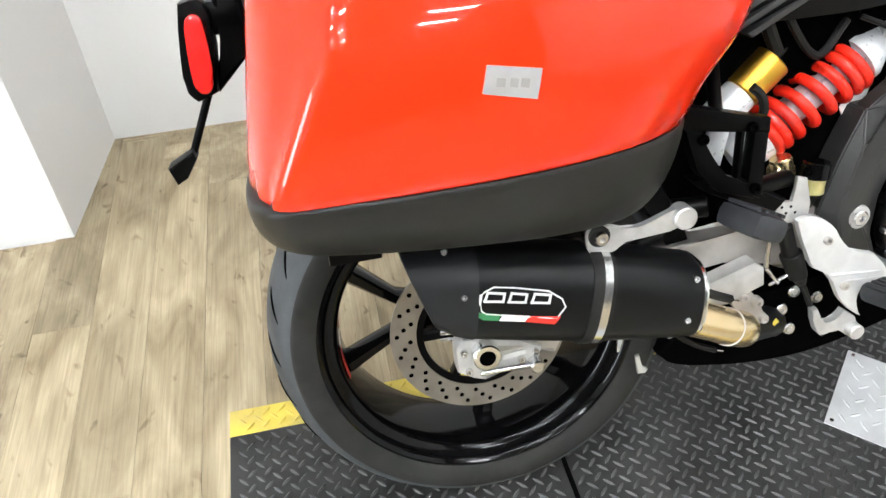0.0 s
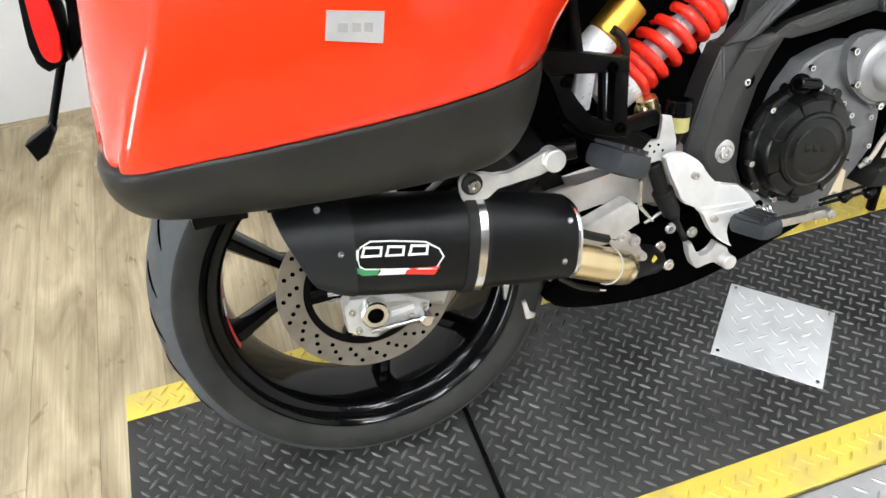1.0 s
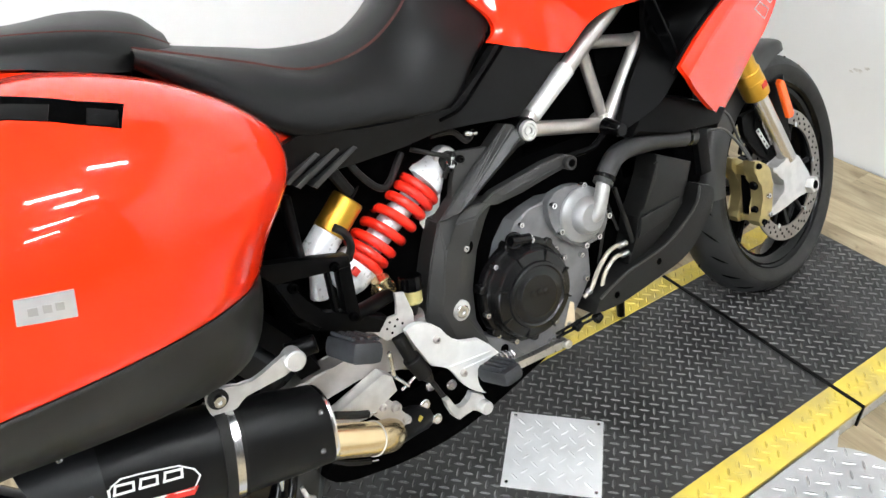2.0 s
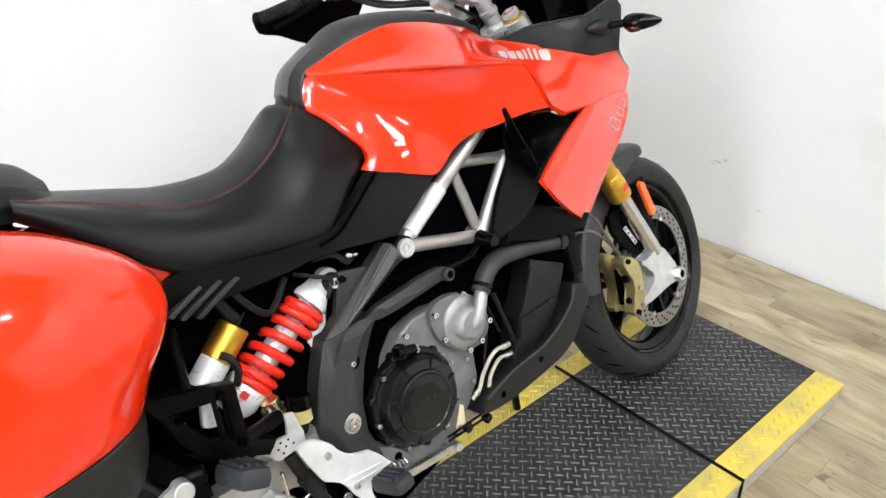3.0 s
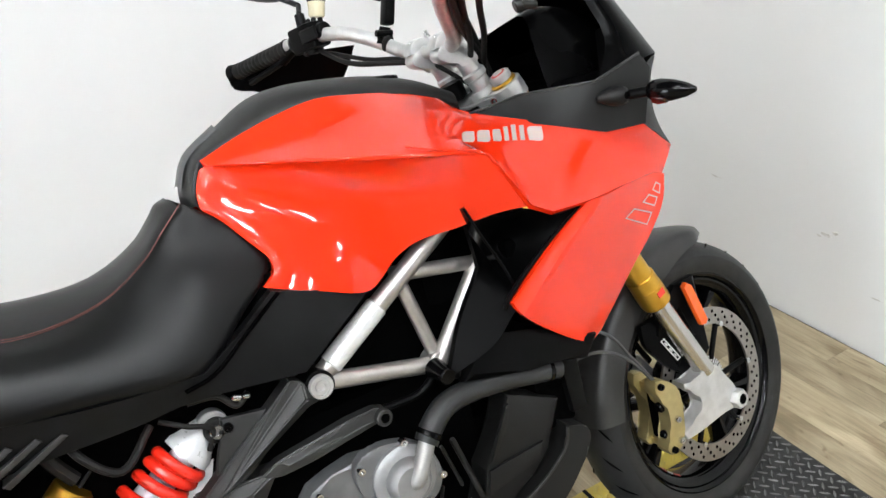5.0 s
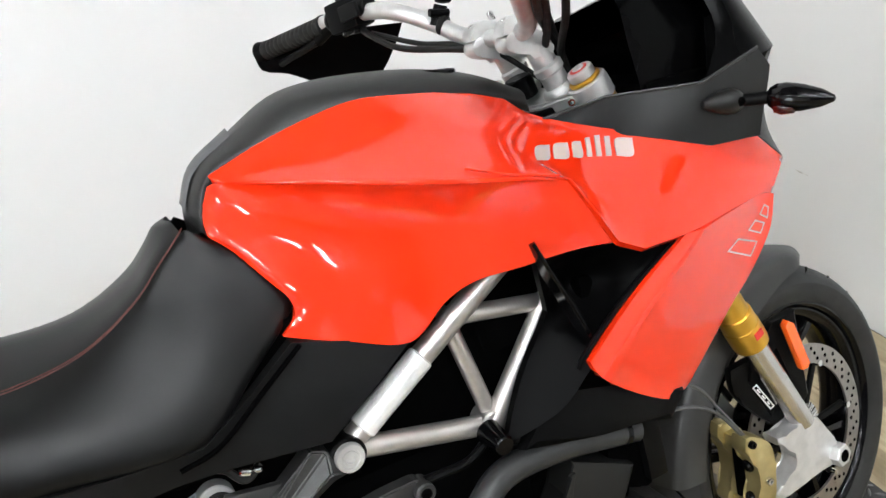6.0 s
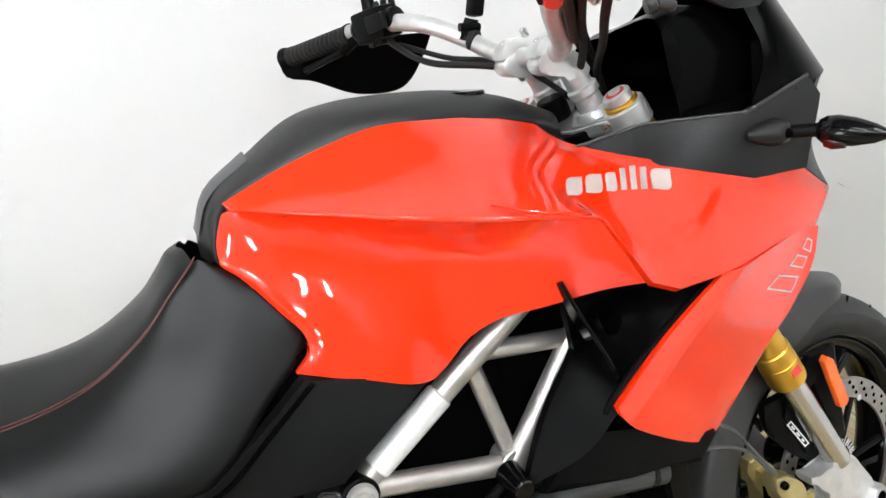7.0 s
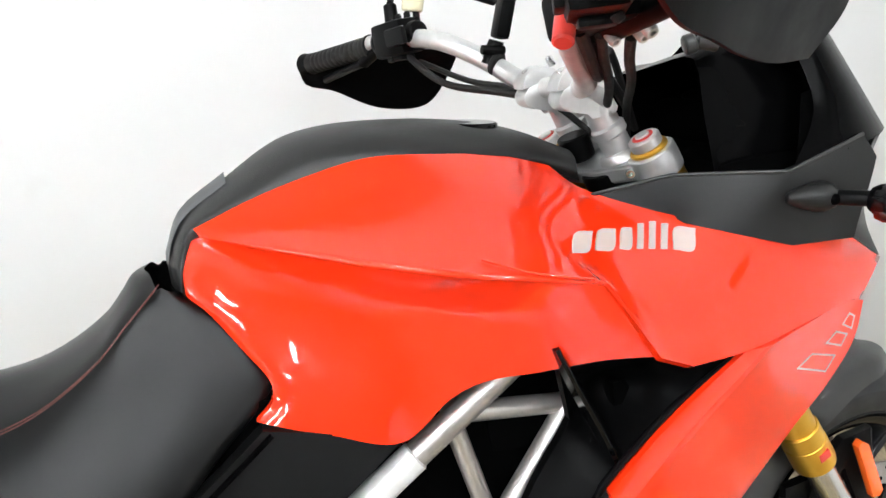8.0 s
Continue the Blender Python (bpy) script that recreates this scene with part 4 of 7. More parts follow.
casting("pivot_plate", -0.136, [(0.573, 0.578), (0.62, 0.582), (0.687, 0.58), (0.662, 0.548), (0.636, 0.505), (0.612, 0.44), (0.606, 0.38), (0.632, 0.305), (0.57, 0.29), (0.518, 0.372), (0.512, 0.43), (0.53, 0.482), (0.545, 0.52)], 0.045,
        "dark grey cast pivot plate", [(0.596, 0.568, 1), (0.64, 0.566, 2), (0.598, 0.505, 4), (0.566, 0.43, 5), (0.556, 0.35, 7), (0.537, 0.428, 10), (0.566, 0.525, 12)], 0.014)
casting("frame_brace", -0.14, [(0.655, 0.577), (0.687, 0.592), (0.802, 0.607), (0.846, 0.608), (0.858, 0.6), (0.856, 0.585), (0.807, 0.579), (0.74, 0.57), (0.69, 0.568)], 0.022, "dark grey cast brace", [(0.7, 0.58, 1), (0.835, 0.594, 5)], 0.006)
rods("brace_eye", PLATEGREY, [((0.852, -0.152, 0.592), (0.852, -0.12, 0.592), 0.013)], label="brace eye", seg=20)
# Solid dark plug in place of the shaded bore.
rods("eye_bore", DARK, [((0.852, -0.1535, 0.592), (0.852, -0.13, 0.592), 0.008)], seg=18)
bm = bmesh.new()
hose(bm, [(0.858, -0.135, 0.6), (0.88, -0.135, 0.599), (0.921, -0.135, 0.6), (0.955, -0.135, 0.622)], 0.006, 8, 5)
part("brace_rod", bm, BLACK, bike, "black bent rod")
rods("axle_ring", ALLOY, [((0.573, -0.13, 0.417), (0.573, -0.15, 0.417), 0.019)], label="alloy pivot nut", seg=24)
bolt(bike, (0.573, -0.151, 0.417), 0.012, STEEL, h=0.005)
# Solid dark disc that paints the shade of an open hole.
rods("plug_hole", DARK, [((0.609, -0.12, 0.522), (0.609, -0.1485, 0.522), 0.014)], seg=20)
bolt(bike, (0.605, -0.148, 0.521), 0.006)

gus = plate("frame_gusset", PLATEGREY, [(0.633, 0.679), (0.7, 0.668), (0.752, 0.645), (0.687, 0.612), (0.655, 0.588), (0.618, 0.571), (0.6, 0.59), (0.622, 0.632)], -0.13, -0.118, label="dark cast gusset beside the shock mount", bevel=0.004)
bolt(gus, (0.64, -0.131, 0.665), 0.007, BLACK)
rods("frame_boss", GLOSSBLK, [((0.953, -0.135, 0.628), (0.955, -0.178, 0.624), 0.017, 0.013)], label="black rubber boss below the frame joint", seg=20)
rods("frame_boss_stem", BLACK, [((0.955, -0.15, 0.624), (0.985, -0.15, 0.611), 0.009)], seg=12)

# engine
plate("case_ear", ENGINE, [(0.615, 0.345), (0.64, 0.33), (0.672, 0.3), (0.69, 0.27), (0.66, 0.262), (0.635, 0.283), (0.622, 0.31)], -0.14, -0.1, label="grey cast case ear", bevel=0.005)
# The ear's hole is a dark plug, its shade given by colour.
rods("ear_hole", DARK, [((0.648, -0.142, 0.304), (0.648, -0.12, 0.304), 0.009)], seg=16)
plate("crankcase", ENGINE, [(0.722, 0.524), (0.755, 0.534), (0.796, 0.541), (0.841, 0.533), (0.87, 0.47), (0.876, 0.412), (0.872, 0.357), (0.838, 0.316), (0.812, 0.298), (0.775, 0.263), (0.691, 0.257), (0.65, 0.33), (0.66, 0.43), (0.69, 0.49)], -0.135, 0.12, label="grey cast engine case", bevel=0.008)
# Block behind the cases, coloured near-black for the shade between engine parts.
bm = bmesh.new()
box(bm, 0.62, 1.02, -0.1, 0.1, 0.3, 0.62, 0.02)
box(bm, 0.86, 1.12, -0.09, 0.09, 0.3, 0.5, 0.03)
part("cylinder_block", bm, DARK, bike, "engine block, near-black to stand for shade")
m = frame_to((0.716, -0.125, 0.394), (0.716, -1, 0.394))
bm = bmesh.new()
turned(bm, [(0, 0), (0.098, 0), (0.098, 0.012), (0.094, 0.018), (0.088, 0.019), (0.084, 0.024), (0.083, 0.036), (0.078, 0.043), (0.062, 0.047), (0.0605, 0.052), (0.056, 0.054), (0.053, 0.051), (0.04, 0.052), (0.038, 0.0535), (0, 0.0535)], m, 56)
clutch = part("clutch_cover", bm, CLUTCH, bike, "black round clutch cover")
for a in (20, 75, 130, 185, 240, 300):
    bolt(clutch, (0.716 + 0.094 * math.cos(radians(a)), -0.146, 0.394 + 0.094 * math.sin(radians(a))), 0.0055)
for a in (15, 62, 108, 155, 200, 245, 290, 335):
    bm = bmesh.new()
    box(bm, 0.061, 0.081, -0.0015, 0.0015, 0.038, 0.0475, 0.0006, m @ pose(0, 0, 0, 0, 0, a))
    part("cover_rib", bm, CLUTCH, clutch)
for a in (47, 103, 158, 213, 270, 328):
    bm = bmesh.new()
    rod(bm, (0.716 + 0.094 * math.cos(radians(a)), -0.122, 0.394 + 0.094 * math.sin(radians(a))), (0.716 + 0.094 * math.cos(radians(a)), -0.1445, 0.394 + 0.094 * math.sin(radians(a))), 0.0105, 0.009, 14, 0.002)
    part("cover_lug", bm, CLUTCH, clutch)
for x, z, w in ((0.702, 0.402, 0.012), (0.717, 0.399, 0.011), (0.731, 0.396, 0.01)):
    bm = bmesh.new()
    box(bm, x - w * 0.42, x + w * 0.42, -0.1792, -0.1778, z - 0.006, z + 0.006, 0.0005)
    part("raised_bar", bm, CLUTCH, clutch, "unreadable raised bar")
rods("oil_neck", GLOSSBLK, [((0.715, -0.13, 0.488), (0.7, -0.155, 0.5), 0.016), ((0.69, -0.158, 0.503), (0.735, -0.15, 0.49), 0.01)], label="black oil filler", seg=16)
plate("pump_cover", ENGINE, [(0.788, 0.535), (0.81, 0.552), (0.86, 0.548), (0.9, 0.525), (0.92, 0.475), (0.905, 0.44), (0.86, 0.428), (0.815, 0.455), (0.79, 0.49)], -0.15, -0.13, label="grey water pump cover", bevel=0.004, n=4, corner=170)
m = frame_to((0.858, -0.14, 0.492), (0.858, -1, 0.492))
bm = bmesh.new()
turned(bm, [(0, 0), (0.052, 0), (0.052, 0.016), (0.046, 0.022), (0.036, 0.024), (0.033, 0.036), (0.026, 0.043), (0, 0.044)], m, 40)
pump = part("water_pump", bm, material("pump_alloy", (0.3, 0.3, 0.304), 0.4, 0.5, 0.15, 40, 0.2, 800), bike, "grey alloy water pump")
bm = bmesh.new()
hose(bm, [(0.86, -0.17, 0.486), (0.868, -0.182, 0.497), (0.884, -0.18, 0.523), (0.903, -0.172, 0.55)], 0.013, 14, 6)
part("pump_elbow", bm, material("elbow_alloy", (0.38, 0.375, 0.365), 0.4, 0.6, 0.2, 40, 0.2, 800), pump, "bare alloy elbow")
for p in ((0.795, -0.152, 0.531), (0.803, -0.152, 0.478), (0.854, -0.152, 0.432), (0.868, -0.152, 0.545), (0.918, -0.15, 0.468), (0.888, -0.15, 0.437)):
    bolt(pump, p, 0.0065)
for p in ((0.744, -0.137, 0.487), (0.795, -0.137, 0.445), (0.852, -0.137, 0.41), (0.855, -0.137, 0.36), (0.73, -0.137, 0.515), (0.64, -0.137, 0.335), (0.80, -0.137, 0.285), (0.75, -0.137, 0.27)):
    bolt(bike, p, 0.0055)
bm = bmesh.new()
hose(bm, [(0.896, -0.173, 0.54), (0.914, -0.17, 0.56), (0.948, -0.162, 0.578), (1.03, -0.152, 0.575), (1.165, -0.142, 0.545)], 0.0185, 16, 8)
hs = part("radiator_hose", bm, HOSE, bike, "black rubber radiator hose")
for a, b in (((0.902, -0.172, 0.546), (0.909, -0.171, 0.554)), ((1.14, -0.143, 0.55), (1.15, -0.143, 0.548))):
    rods("hose_clamp", GLOSSBLK, [(a, b, 0.0202)], hs, "black hose clamp")
plate("case_label", material("cream_label", (0.75, 0.62, 0.42), 0.6, 0, 0.1, 60), [(0.79, 0.285), (0.815, 0.28), (0.82, 0.322), (0.812, 0.328)], -0.1362, -0.1352, label="cream paper label", bevel=0)
OILTAN = material("oil_line_tan", (0.5, 0.45, 0.37), 0.45, 0.4, 0.2, 60)
for line_ in ([(0.962, -0.135, 0.394), (0.919, -0.137, 0.396), (0.881, -0.138, 0.369), (0.858, -0.137, 0.337), (0.842, -0.132, 0.325)], [(0.966, -0.133, 0.371), (0.926, -0.136, 0.375), (0.894, -0.138, 0.352), (0.874, -0.137, 0.305), (0.84, -0.128, 0.28)]):
    bm = bmesh.new()
    line_ = [(x, y - 0.008, z) for x, y, z in line_]
    hose(bm, line_, 0.0042, 10, 6)
    pipe_ = part("oil_line", bm, OILTAN, bike, "tan oil pipe with crimped fittings")
    for a, b in ((line_[0], line_[1]), (line_[3], line_[4])):
        a, b = Vector(a), Vector(b)
        rods("crimp", BRUSHED, [(tuple(a), tuple(a.lerp(b, 0.55)), 0.0062)], pipe_, "crimped steel sleeve", seg=12)

# radiator shroud, belly pan
sh = plate("radiator_shroud", COWLDARK, [(1.055, 0.545), (1.041, 0.496), (0.991, 0.438), (0.985, 0.395), (0.944, 0.343), (0.973, 0.346), (1.019, 0.363), (1.073, 0.388), (1.113, 0.421), (1.124, 0.461), (1.151, 0.498)], -0.15, -0.1, label="dark grey radiator shroud", bevel=0.005, both=True)
for rib in ([(0.996, 0.436), (1.102, 0.442), (1.096, 0.416), (0.985, 0.396)], [(1.046, 0.528), (1.056, 0.53), (1.046, 0.498), (1.006, 0.446), (0.998, 0.448), (1.037, 0.5)]):
    plate("shroud_rib", COWLDARK, rib, -0.156, -0.149, sh, "raised rib", 0.004)
belly = plate("belly_pan", COWLDARK, [(1.146, 0.456), (1.184, 0.436), (1.186, 0.413), (1.156, 0.375), (1.112, 0.335), (1.074, 0.318), (1.031, 0.31), (0.97, 0.301), (0.907, 0.294), (0.84, 0.297), (0.858, 0.324), (0.892, 0.337), (0.935, 0.35), (0.98, 0.356), (1.027, 0.363), (1.064, 0.376), (1.104, 0.398), (1.136, 0.426)], -0.17, -0.11, label="black plastic belly pan", bevel=0.006, both=True, n=3, corner=60)
bm = bmesh.new()
hose(bm, [(1.144, -0.169, 0.452), (1.136, -0.169, 0.426), (1.104, -0.169, 0.398), (1.064, -0.169, 0.376), (1.027, -0.169, 0.363), (0.98, -0.169, 0.356), (0.935, -0.169, 0.35), (0.892, -0.169, 0.337), (0.858, -0.169, 0.324)], 0.0028, 8, 4)
part("pan_lip", bm, PLATEGREY, belly, "rolled grey upper lip")
# Screw holes are dark discs; shade is in the colour, nothing is cut.
for x, z in ((1.014, 0.339), (0.898, 0.315)):
    rods("pan_hole", DARK, [((x, -0.1715, z), (x, -0.16, z), 0.0075)], belly, "dark disc for the shade in a screw hole", seg=14)
for a, b, r in (((0.951, -0.14, 0.51), (0.983, -0.14, 0.38), 0.0048), ((0.922, -0.13, 0.436), (0.896, -0.13, 0.37), 0.003), ((0.935, -0.128, 0.5), (0.955, -0.13, 0.42), 0.003)):
    rods("drain_tube", RUBBER, [(a, b, r)], label="thin black tube", seg=10)
for z0, z1 in ((0.286, 0.286), (0.294, 0.298)):
    rods("pedal_rod", GLOSSBLK, [((0.75, -0.16, z0), (0.84, -0.16, z1), 0.0028)], label="thin black pedal rod", seg=8)
for x, z in ((0.852, 0.283), (0.802, 0.288)):
    rods("rod_clamp", GLOSSBLK, [((x - 0.008, -0.16, z - 0.002), (x + 0.008, -0.16, z + 0.004), 0.0105, 0.009)], label="black rod clamp", seg=14)
# Radiator boxes take the same colour, so the gaps look deeply shaded.
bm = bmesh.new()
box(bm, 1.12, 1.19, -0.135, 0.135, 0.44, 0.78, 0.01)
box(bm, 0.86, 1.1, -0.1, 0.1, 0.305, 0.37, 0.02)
part("radiator", bm, DARK, bike, "radiator core, near-black to stand for shade")
plate("shroud_post", BLACK, [(1.165, 0.6), (1.2, 0.6), (1.205, 0.46), (1.175, 0.46)], -0.15, -0.12, label="black plastic strut", bevel=0.004)
plate("duct_floor", BLACK, [(1.04, 0.66), (1.12, 0.64), (1.24, 0.585), (1.21, 0.55), (1.1, 0.585), (0.98, 0.6)], -0.17, -0.1, label="black lower duct", bevel=0.01, both=True)
rods("stand_leg", BLACK, [((1.105, 0.045, 0.3), (1.185, 0.165, 0.014), 0.0105), ((1.178, 0.165, 0.013), (1.212, 0.182, 0.011), 0.0105)], label="black side stand leg")


# swingarm
plate("swingarm", DULL, [(0.0, 0.282), (-0.035, 0.31), (0.0, 0.345), (0.12, 0.37), (0.212, 0.398), (0.263, 0.412), (0.33, 0.413), (0.4, 0.41), (0.47, 0.42), (0.52, 0.44), (0.55, 0.4), (0.52, 0.35), (0.47, 0.34), (0.413, 0.374), (0.37, 0.372), (0.312, 0.366), (0.2, 0.342), (0.08, 0.285)], -0.13, -0.085, label="cast alloy swingarm", bevel=0.01, both=True)
plate("swingarm_brace", ALLOY, [(0.3, 0.352), (0.401, 0.383), (0.416, 0.371), (0.418, 0.342), (0.361, 0.32), (0.3, 0.325)], -0.165, -0.135, label="brushed alloy brace", bevel=0.004)

# shock absorber
A, Bp = Vector((0.387, -0.12, 0.531)), Vector((0.623, -0.12, 0.678))
axis = (Bp - A).normalized()
L = (Bp - A).length
SHOCKW = material("shock_white", (0.75, 0.76, 0.78), 0.3, 0.3, 0.08, 40)
m = frame_to(A, Bp)
bm = bmesh.new()
turned(bm, [(0, -0.005), (0.02, -0.004), (0.03, 0.006), (0.036, 0.02), (0.037, 0.05), (0.034, 0.056), (0.021, 0.058), (0.021, L - 0.062), (0.036, L - 0.06), (0.036, L - 0.05), (0.027, L - 0.034), (0.02, L - 0.012), (0, L - 0.008)], m, 28)
shock = part("shock_absorber", bm, SHOCKW, bike, "white and silver shock absorber")
bm = bmesh.new()
pts = []
turns, n = 7.4, 190
for k in range(n + 1):
    f = k / n
    h = 0.053 + (L - 0.123) * (f - 0.06 * math.sin(2 * math.pi * f))
    a = 2 * math.pi * turns * f + 2.2
    pts.append(m @ Vector((0.0345 * math.cos(a), 0.0345 * math.sin(a), h)))
hose(bm, pts, 0.0082, 12, smooth=False)
part("spring", bm, SPRING, shock, "red coil spring", angle=80)
rods("shock_eye", ALLOY, [((0.617, -0.14, 0.674), (0.617, -0.1, 0.674), 0.022)], shock, "alloy top eye", seg=24)
rods("eye_bush", RUBBER, [((0.619, -0.15, 0.67), (0.619, -0.12, 0.67), 0.018)], shock, "black bush", seg=20)
bolt(shock, (0.619, -0.151, 0.67), 0.011, STEEL, h=0.005)
plate("shock_label", WHITE, [(0.575, 0.61), (0.606, 0.624), (0.592, 0.586), (0.56, 0.562), (0.553, 0.58)], -0.122, -0.12, shock, "white label", 0)
plate("maker_mark", REDP, [(0.398, 0.5595), (0.409, 0.566), (0.4155, 0.556), (0.4045, 0.5495)], -0.158, -0.15, shock, "small red square mark", 0)
r0, r1 = Vector((0.434, -0.135, 0.668)), Vector((0.388, -0.135, 0.628))
rods("reservoir", GOLD, [(tuple(r0), tuple(r1), 0.0265)], shock, "gold anodised gas reservoir", seg=28)
r2 = r1 + (r1 - r0).normalized() * 0.05
rods("reservoir_base", SHOCKW, [(tuple(r1), tuple(r2), 0.0255), ((0.362, -0.135, 0.6), (0.345, -0.135, 0.53), 0.015)], shock, "white reservoir base", seg=24)
bm = bmesh.new()
hose(bm, [(0.388, -0.163, 0.642), (0.402, -0.164, 0.628), (0.408, -0.162, 0.605), (0.402, -0.152, 0.58)], 0.0065, 10)
part("reservoir_strap", bm, RUBBER, shock, "black strap")
bm = bmesh.new()
hose(bm, [(0.436, -0.13, 0.66), (0.47, -0.12, 0.69), (0.49, -0.11, 0.74), (0.49, -0.1, 0.78)], 0.003, 8)
part("gas_line", bm, RUBBER, shock)
for pts, r in (([(0.44, -0.11, 0.76), (0.46, -0.125, 0.7), (0.5, -0.12, 0.66), (0.55, -0.105, 0.7)], 0.006), ([(0.56, -0.12, 0.705), (0.59, -0.135, 0.69), (0.62, -0.13, 0.672), (0.61, -0.12, 0.64)], 0.004),
               ([(0.41, -0.105, 0.77), (0.425, -0.115, 0.71), (0.445, -0.11, 0.67)], 0.01), ([(0.68, -0.125, 0.7), (0.66, -0.13, 0.69), (0.64, -0.125, 0.71), (0.6, -0.12, 0.715)], 0.005)):
    bm = bmesh.new()
    hose(bm, pts, r, 8)
    part("cable", bm, RUBBER, bike, "black cable")
rods("connector", STEEL, [((0.655, -0.135, 0.705), (0.668, -0.135, 0.70), 0.006), ((0.67, -0.135, 0.70), (0.68, -0.135, 0.698), 0.004)], label="small steel connector")

shock.location = (0.007, 0.026, -0.007)

# pannier bracket
bm = bmesh.new()
slab(bm, [(0.235, 0.652), (0.298, 0.636), (0.378, 0.614), (0.378, 0.594), (0.3, 0.608), (0.262, 0.612)], -0.215, -0.19, 0.004)
slab(bm, [(0.358, 0.612), (0.378, 0.612), (0.372, 0.505), (0.35, 0.512)], -0.2145, -0.1905, 0.004)
slab(bm, [(0.262, 0.614), (0.287, 0.608), (0.298, 0.57), (0.318, 0.542), (0.36, 0.53), (0.362, 0.506), (0.308, 0.525), (0.28, 0.556)], -0.2142, -0.1908, 0.004)
slab(bm, [(0.34, 0.6), (0.346, 0.6), (0.343, 0.535), (0.337, 0.535)], -0.21, -0.195, 0.002)
brk = part("pannier_bracket", bm, BLACK, bike, "black plastic pannier bracket")
for p in ((0.352, -0.215, 0.606), (0.361, -0.215, 0.522), (0.285, -0.215, 0.6)):
    bolt(brk, p, 0.0075, DARK)
rods("bracket_arm", BLACK, [((0.365, -0.2, 0.515), (0.45, -0.15, 0.5), 0.012)], brk)
rods("bracket_arm", BLACK, [((0.31, -0.2, 0.62), (0.34, -0.12, 0.7), 0.009)], brk)

bm = bmesh.new()
hose(bm, [(0.159, -0.17, 0.438), (0.19, -0.17, 0.438), (0.228, -0.17, 0.45), (0.251, -0.17, 0.466), (0.268, -0.17, 0.483)], 0.009, 12, 6)
part("brake_line", bm, RUBBER, bike, "thick black brake line")

# brake fluid cup, heel plate
rods("fluid_cup", material("amber_fluid", (0.42, 0.38, 0.16), 0.25, 0, 0.1, 40), [((0.485, -0.155, 0.473), (0.488, -0.155, 0.499), 0.0175)], label="amber brake fluid cup", seg=20)
rods("cup_lid", GLOSSBLK, [((0.488, -0.155, 0.496), (0.491, -0.155, 0.52), 0.0205, 0.0195)], label="black cup lid", seg=20)
rods("cup_foot", RUBBER, [((0.485, -0.155, 0.474), (0.481, -0.15, 0.452), 0.012, 0.009)])
hp = plate("heel_plate", ALLOY, [(0.391, 0.471), (0.423, 0.475), (0.447, 0.471), (0.45, 0.491), (0.451, 0.509), (0.467, 0.504), (0.475, 0.465), (0.473, 0.445), (0.45, 0.441), (0.42, 0.437)], -0.172, -0.166, label="drilled alloy heel plate", bevel=0.0015)
# Drilled holes as small dark plugs, coloured like the shade inside.
for k in range(7):
    x, z = 0.417 + (k % 3) * 0.014 + (k // 3) * 0.007, 0.467 - (k // 3) * 0.01 - (k % 3) * 0.001
    rods("drilled_hole", DARK, [((x, -0.1728, z), (x, -0.168, z), 0.0028)], hp, seg=10)
bm = bmesh.new()
slab(bm, [(0.28, 0.54), (0.3, 0.52), (0.4, 0.47), (0.42, 0.49), (0.38, 0.51), (0.31, 0.54)], -0.2, -0.17, 0.005)
part("peg_hanger", bm, BLACK, bike, "black peg hanger")
rods("linkage", TITAN, [((0.45, -0.13, 0.525), (0.457, -0.13, 0.488), 0.016), ((0.435, -0.135, 0.508), (0.47, -0.125, 0.5), 0.012)], label="brown linkage knuckle")

# foot controls
GUARD = material("pale_cast_alloy", (0.74, 0.74, 0.735), 0.38, 0.4, 0.12, 40, 0.25, 900)
fg = plate("foot_guard", GUARD, [(0.446, 0.449), (0.462, 0.453), (0.477, 0.45), (0.49, 0.442), (0.508, 0.425), (0.519, 0.402), (0.539, 0.384), (0.573, 0.376), (0.606, 0.334), (0.573, 0.331), (0.559, 0.324), (0.552, 0.309), (0.554, 0.291), (0.566, 0.272), (0.545, 0.287), (0.525, 0.312), (0.512, 0.341), (0.503, 0.356), (0.477, 0.37), (0.468, 0.39), (0.455, 0.421)], -0.19, -0.178, label="cast alloy heel guard and peg hanger", bevel=0.004, n=2, corner=40)
for a, b, w in (((0.506, 0.353), (0.588, 0.345), 0.0028), ((0.53, 0.338), (0.598, 0.335), 0.002)):
    bm = bmesh.new()
    rod(bm, (a[0], -0.1895, a[1]), (b[0], -0.1895, b[1]), w, w * 0.6, 8, 0.0006)
    part("guard_rib", bm, GUARD, fg)
for x, z in ((0.494, 0.412), (0.529, 0.332)):
    bolt(fg, (x, -0.191, z), 0.0062, DULL)
lev = plate("lever", ALLOY, [(0.54, 0.285), (0.562, 0.268), (0.566, 0.246), (0.55, 0.238), (0.536, 0.254), (0.507, 0.246), (0.496, 0.259), (0.488, 0.294), (0.497, 0.295), (0.508, 0.265), (0.532, 0.27)], -0.184, -0.17, label="cast alloy brake lever", bevel=0.003, n=2, corner=40)
rods("lever_pivot", ALLOY, [((0.556, -0.2, 0.25), (0.556, -0.165, 0.25), 0.012)], lev, seg=20)
plate("pedal_arm", BRUSHED, [(0.6, 0.292), (0.646, 0.287), (0.7, 0.283), (0.758, 0.281), (0.77, 0.276), (0.766, 0.266), (0.75, 0.266), (0.7, 0.27), (0.645, 0.272), (0.6, 0.276)], -0.172, -0.158, label="bright alloy brake pedal arm", bevel=0.003, n=2, corner=60)
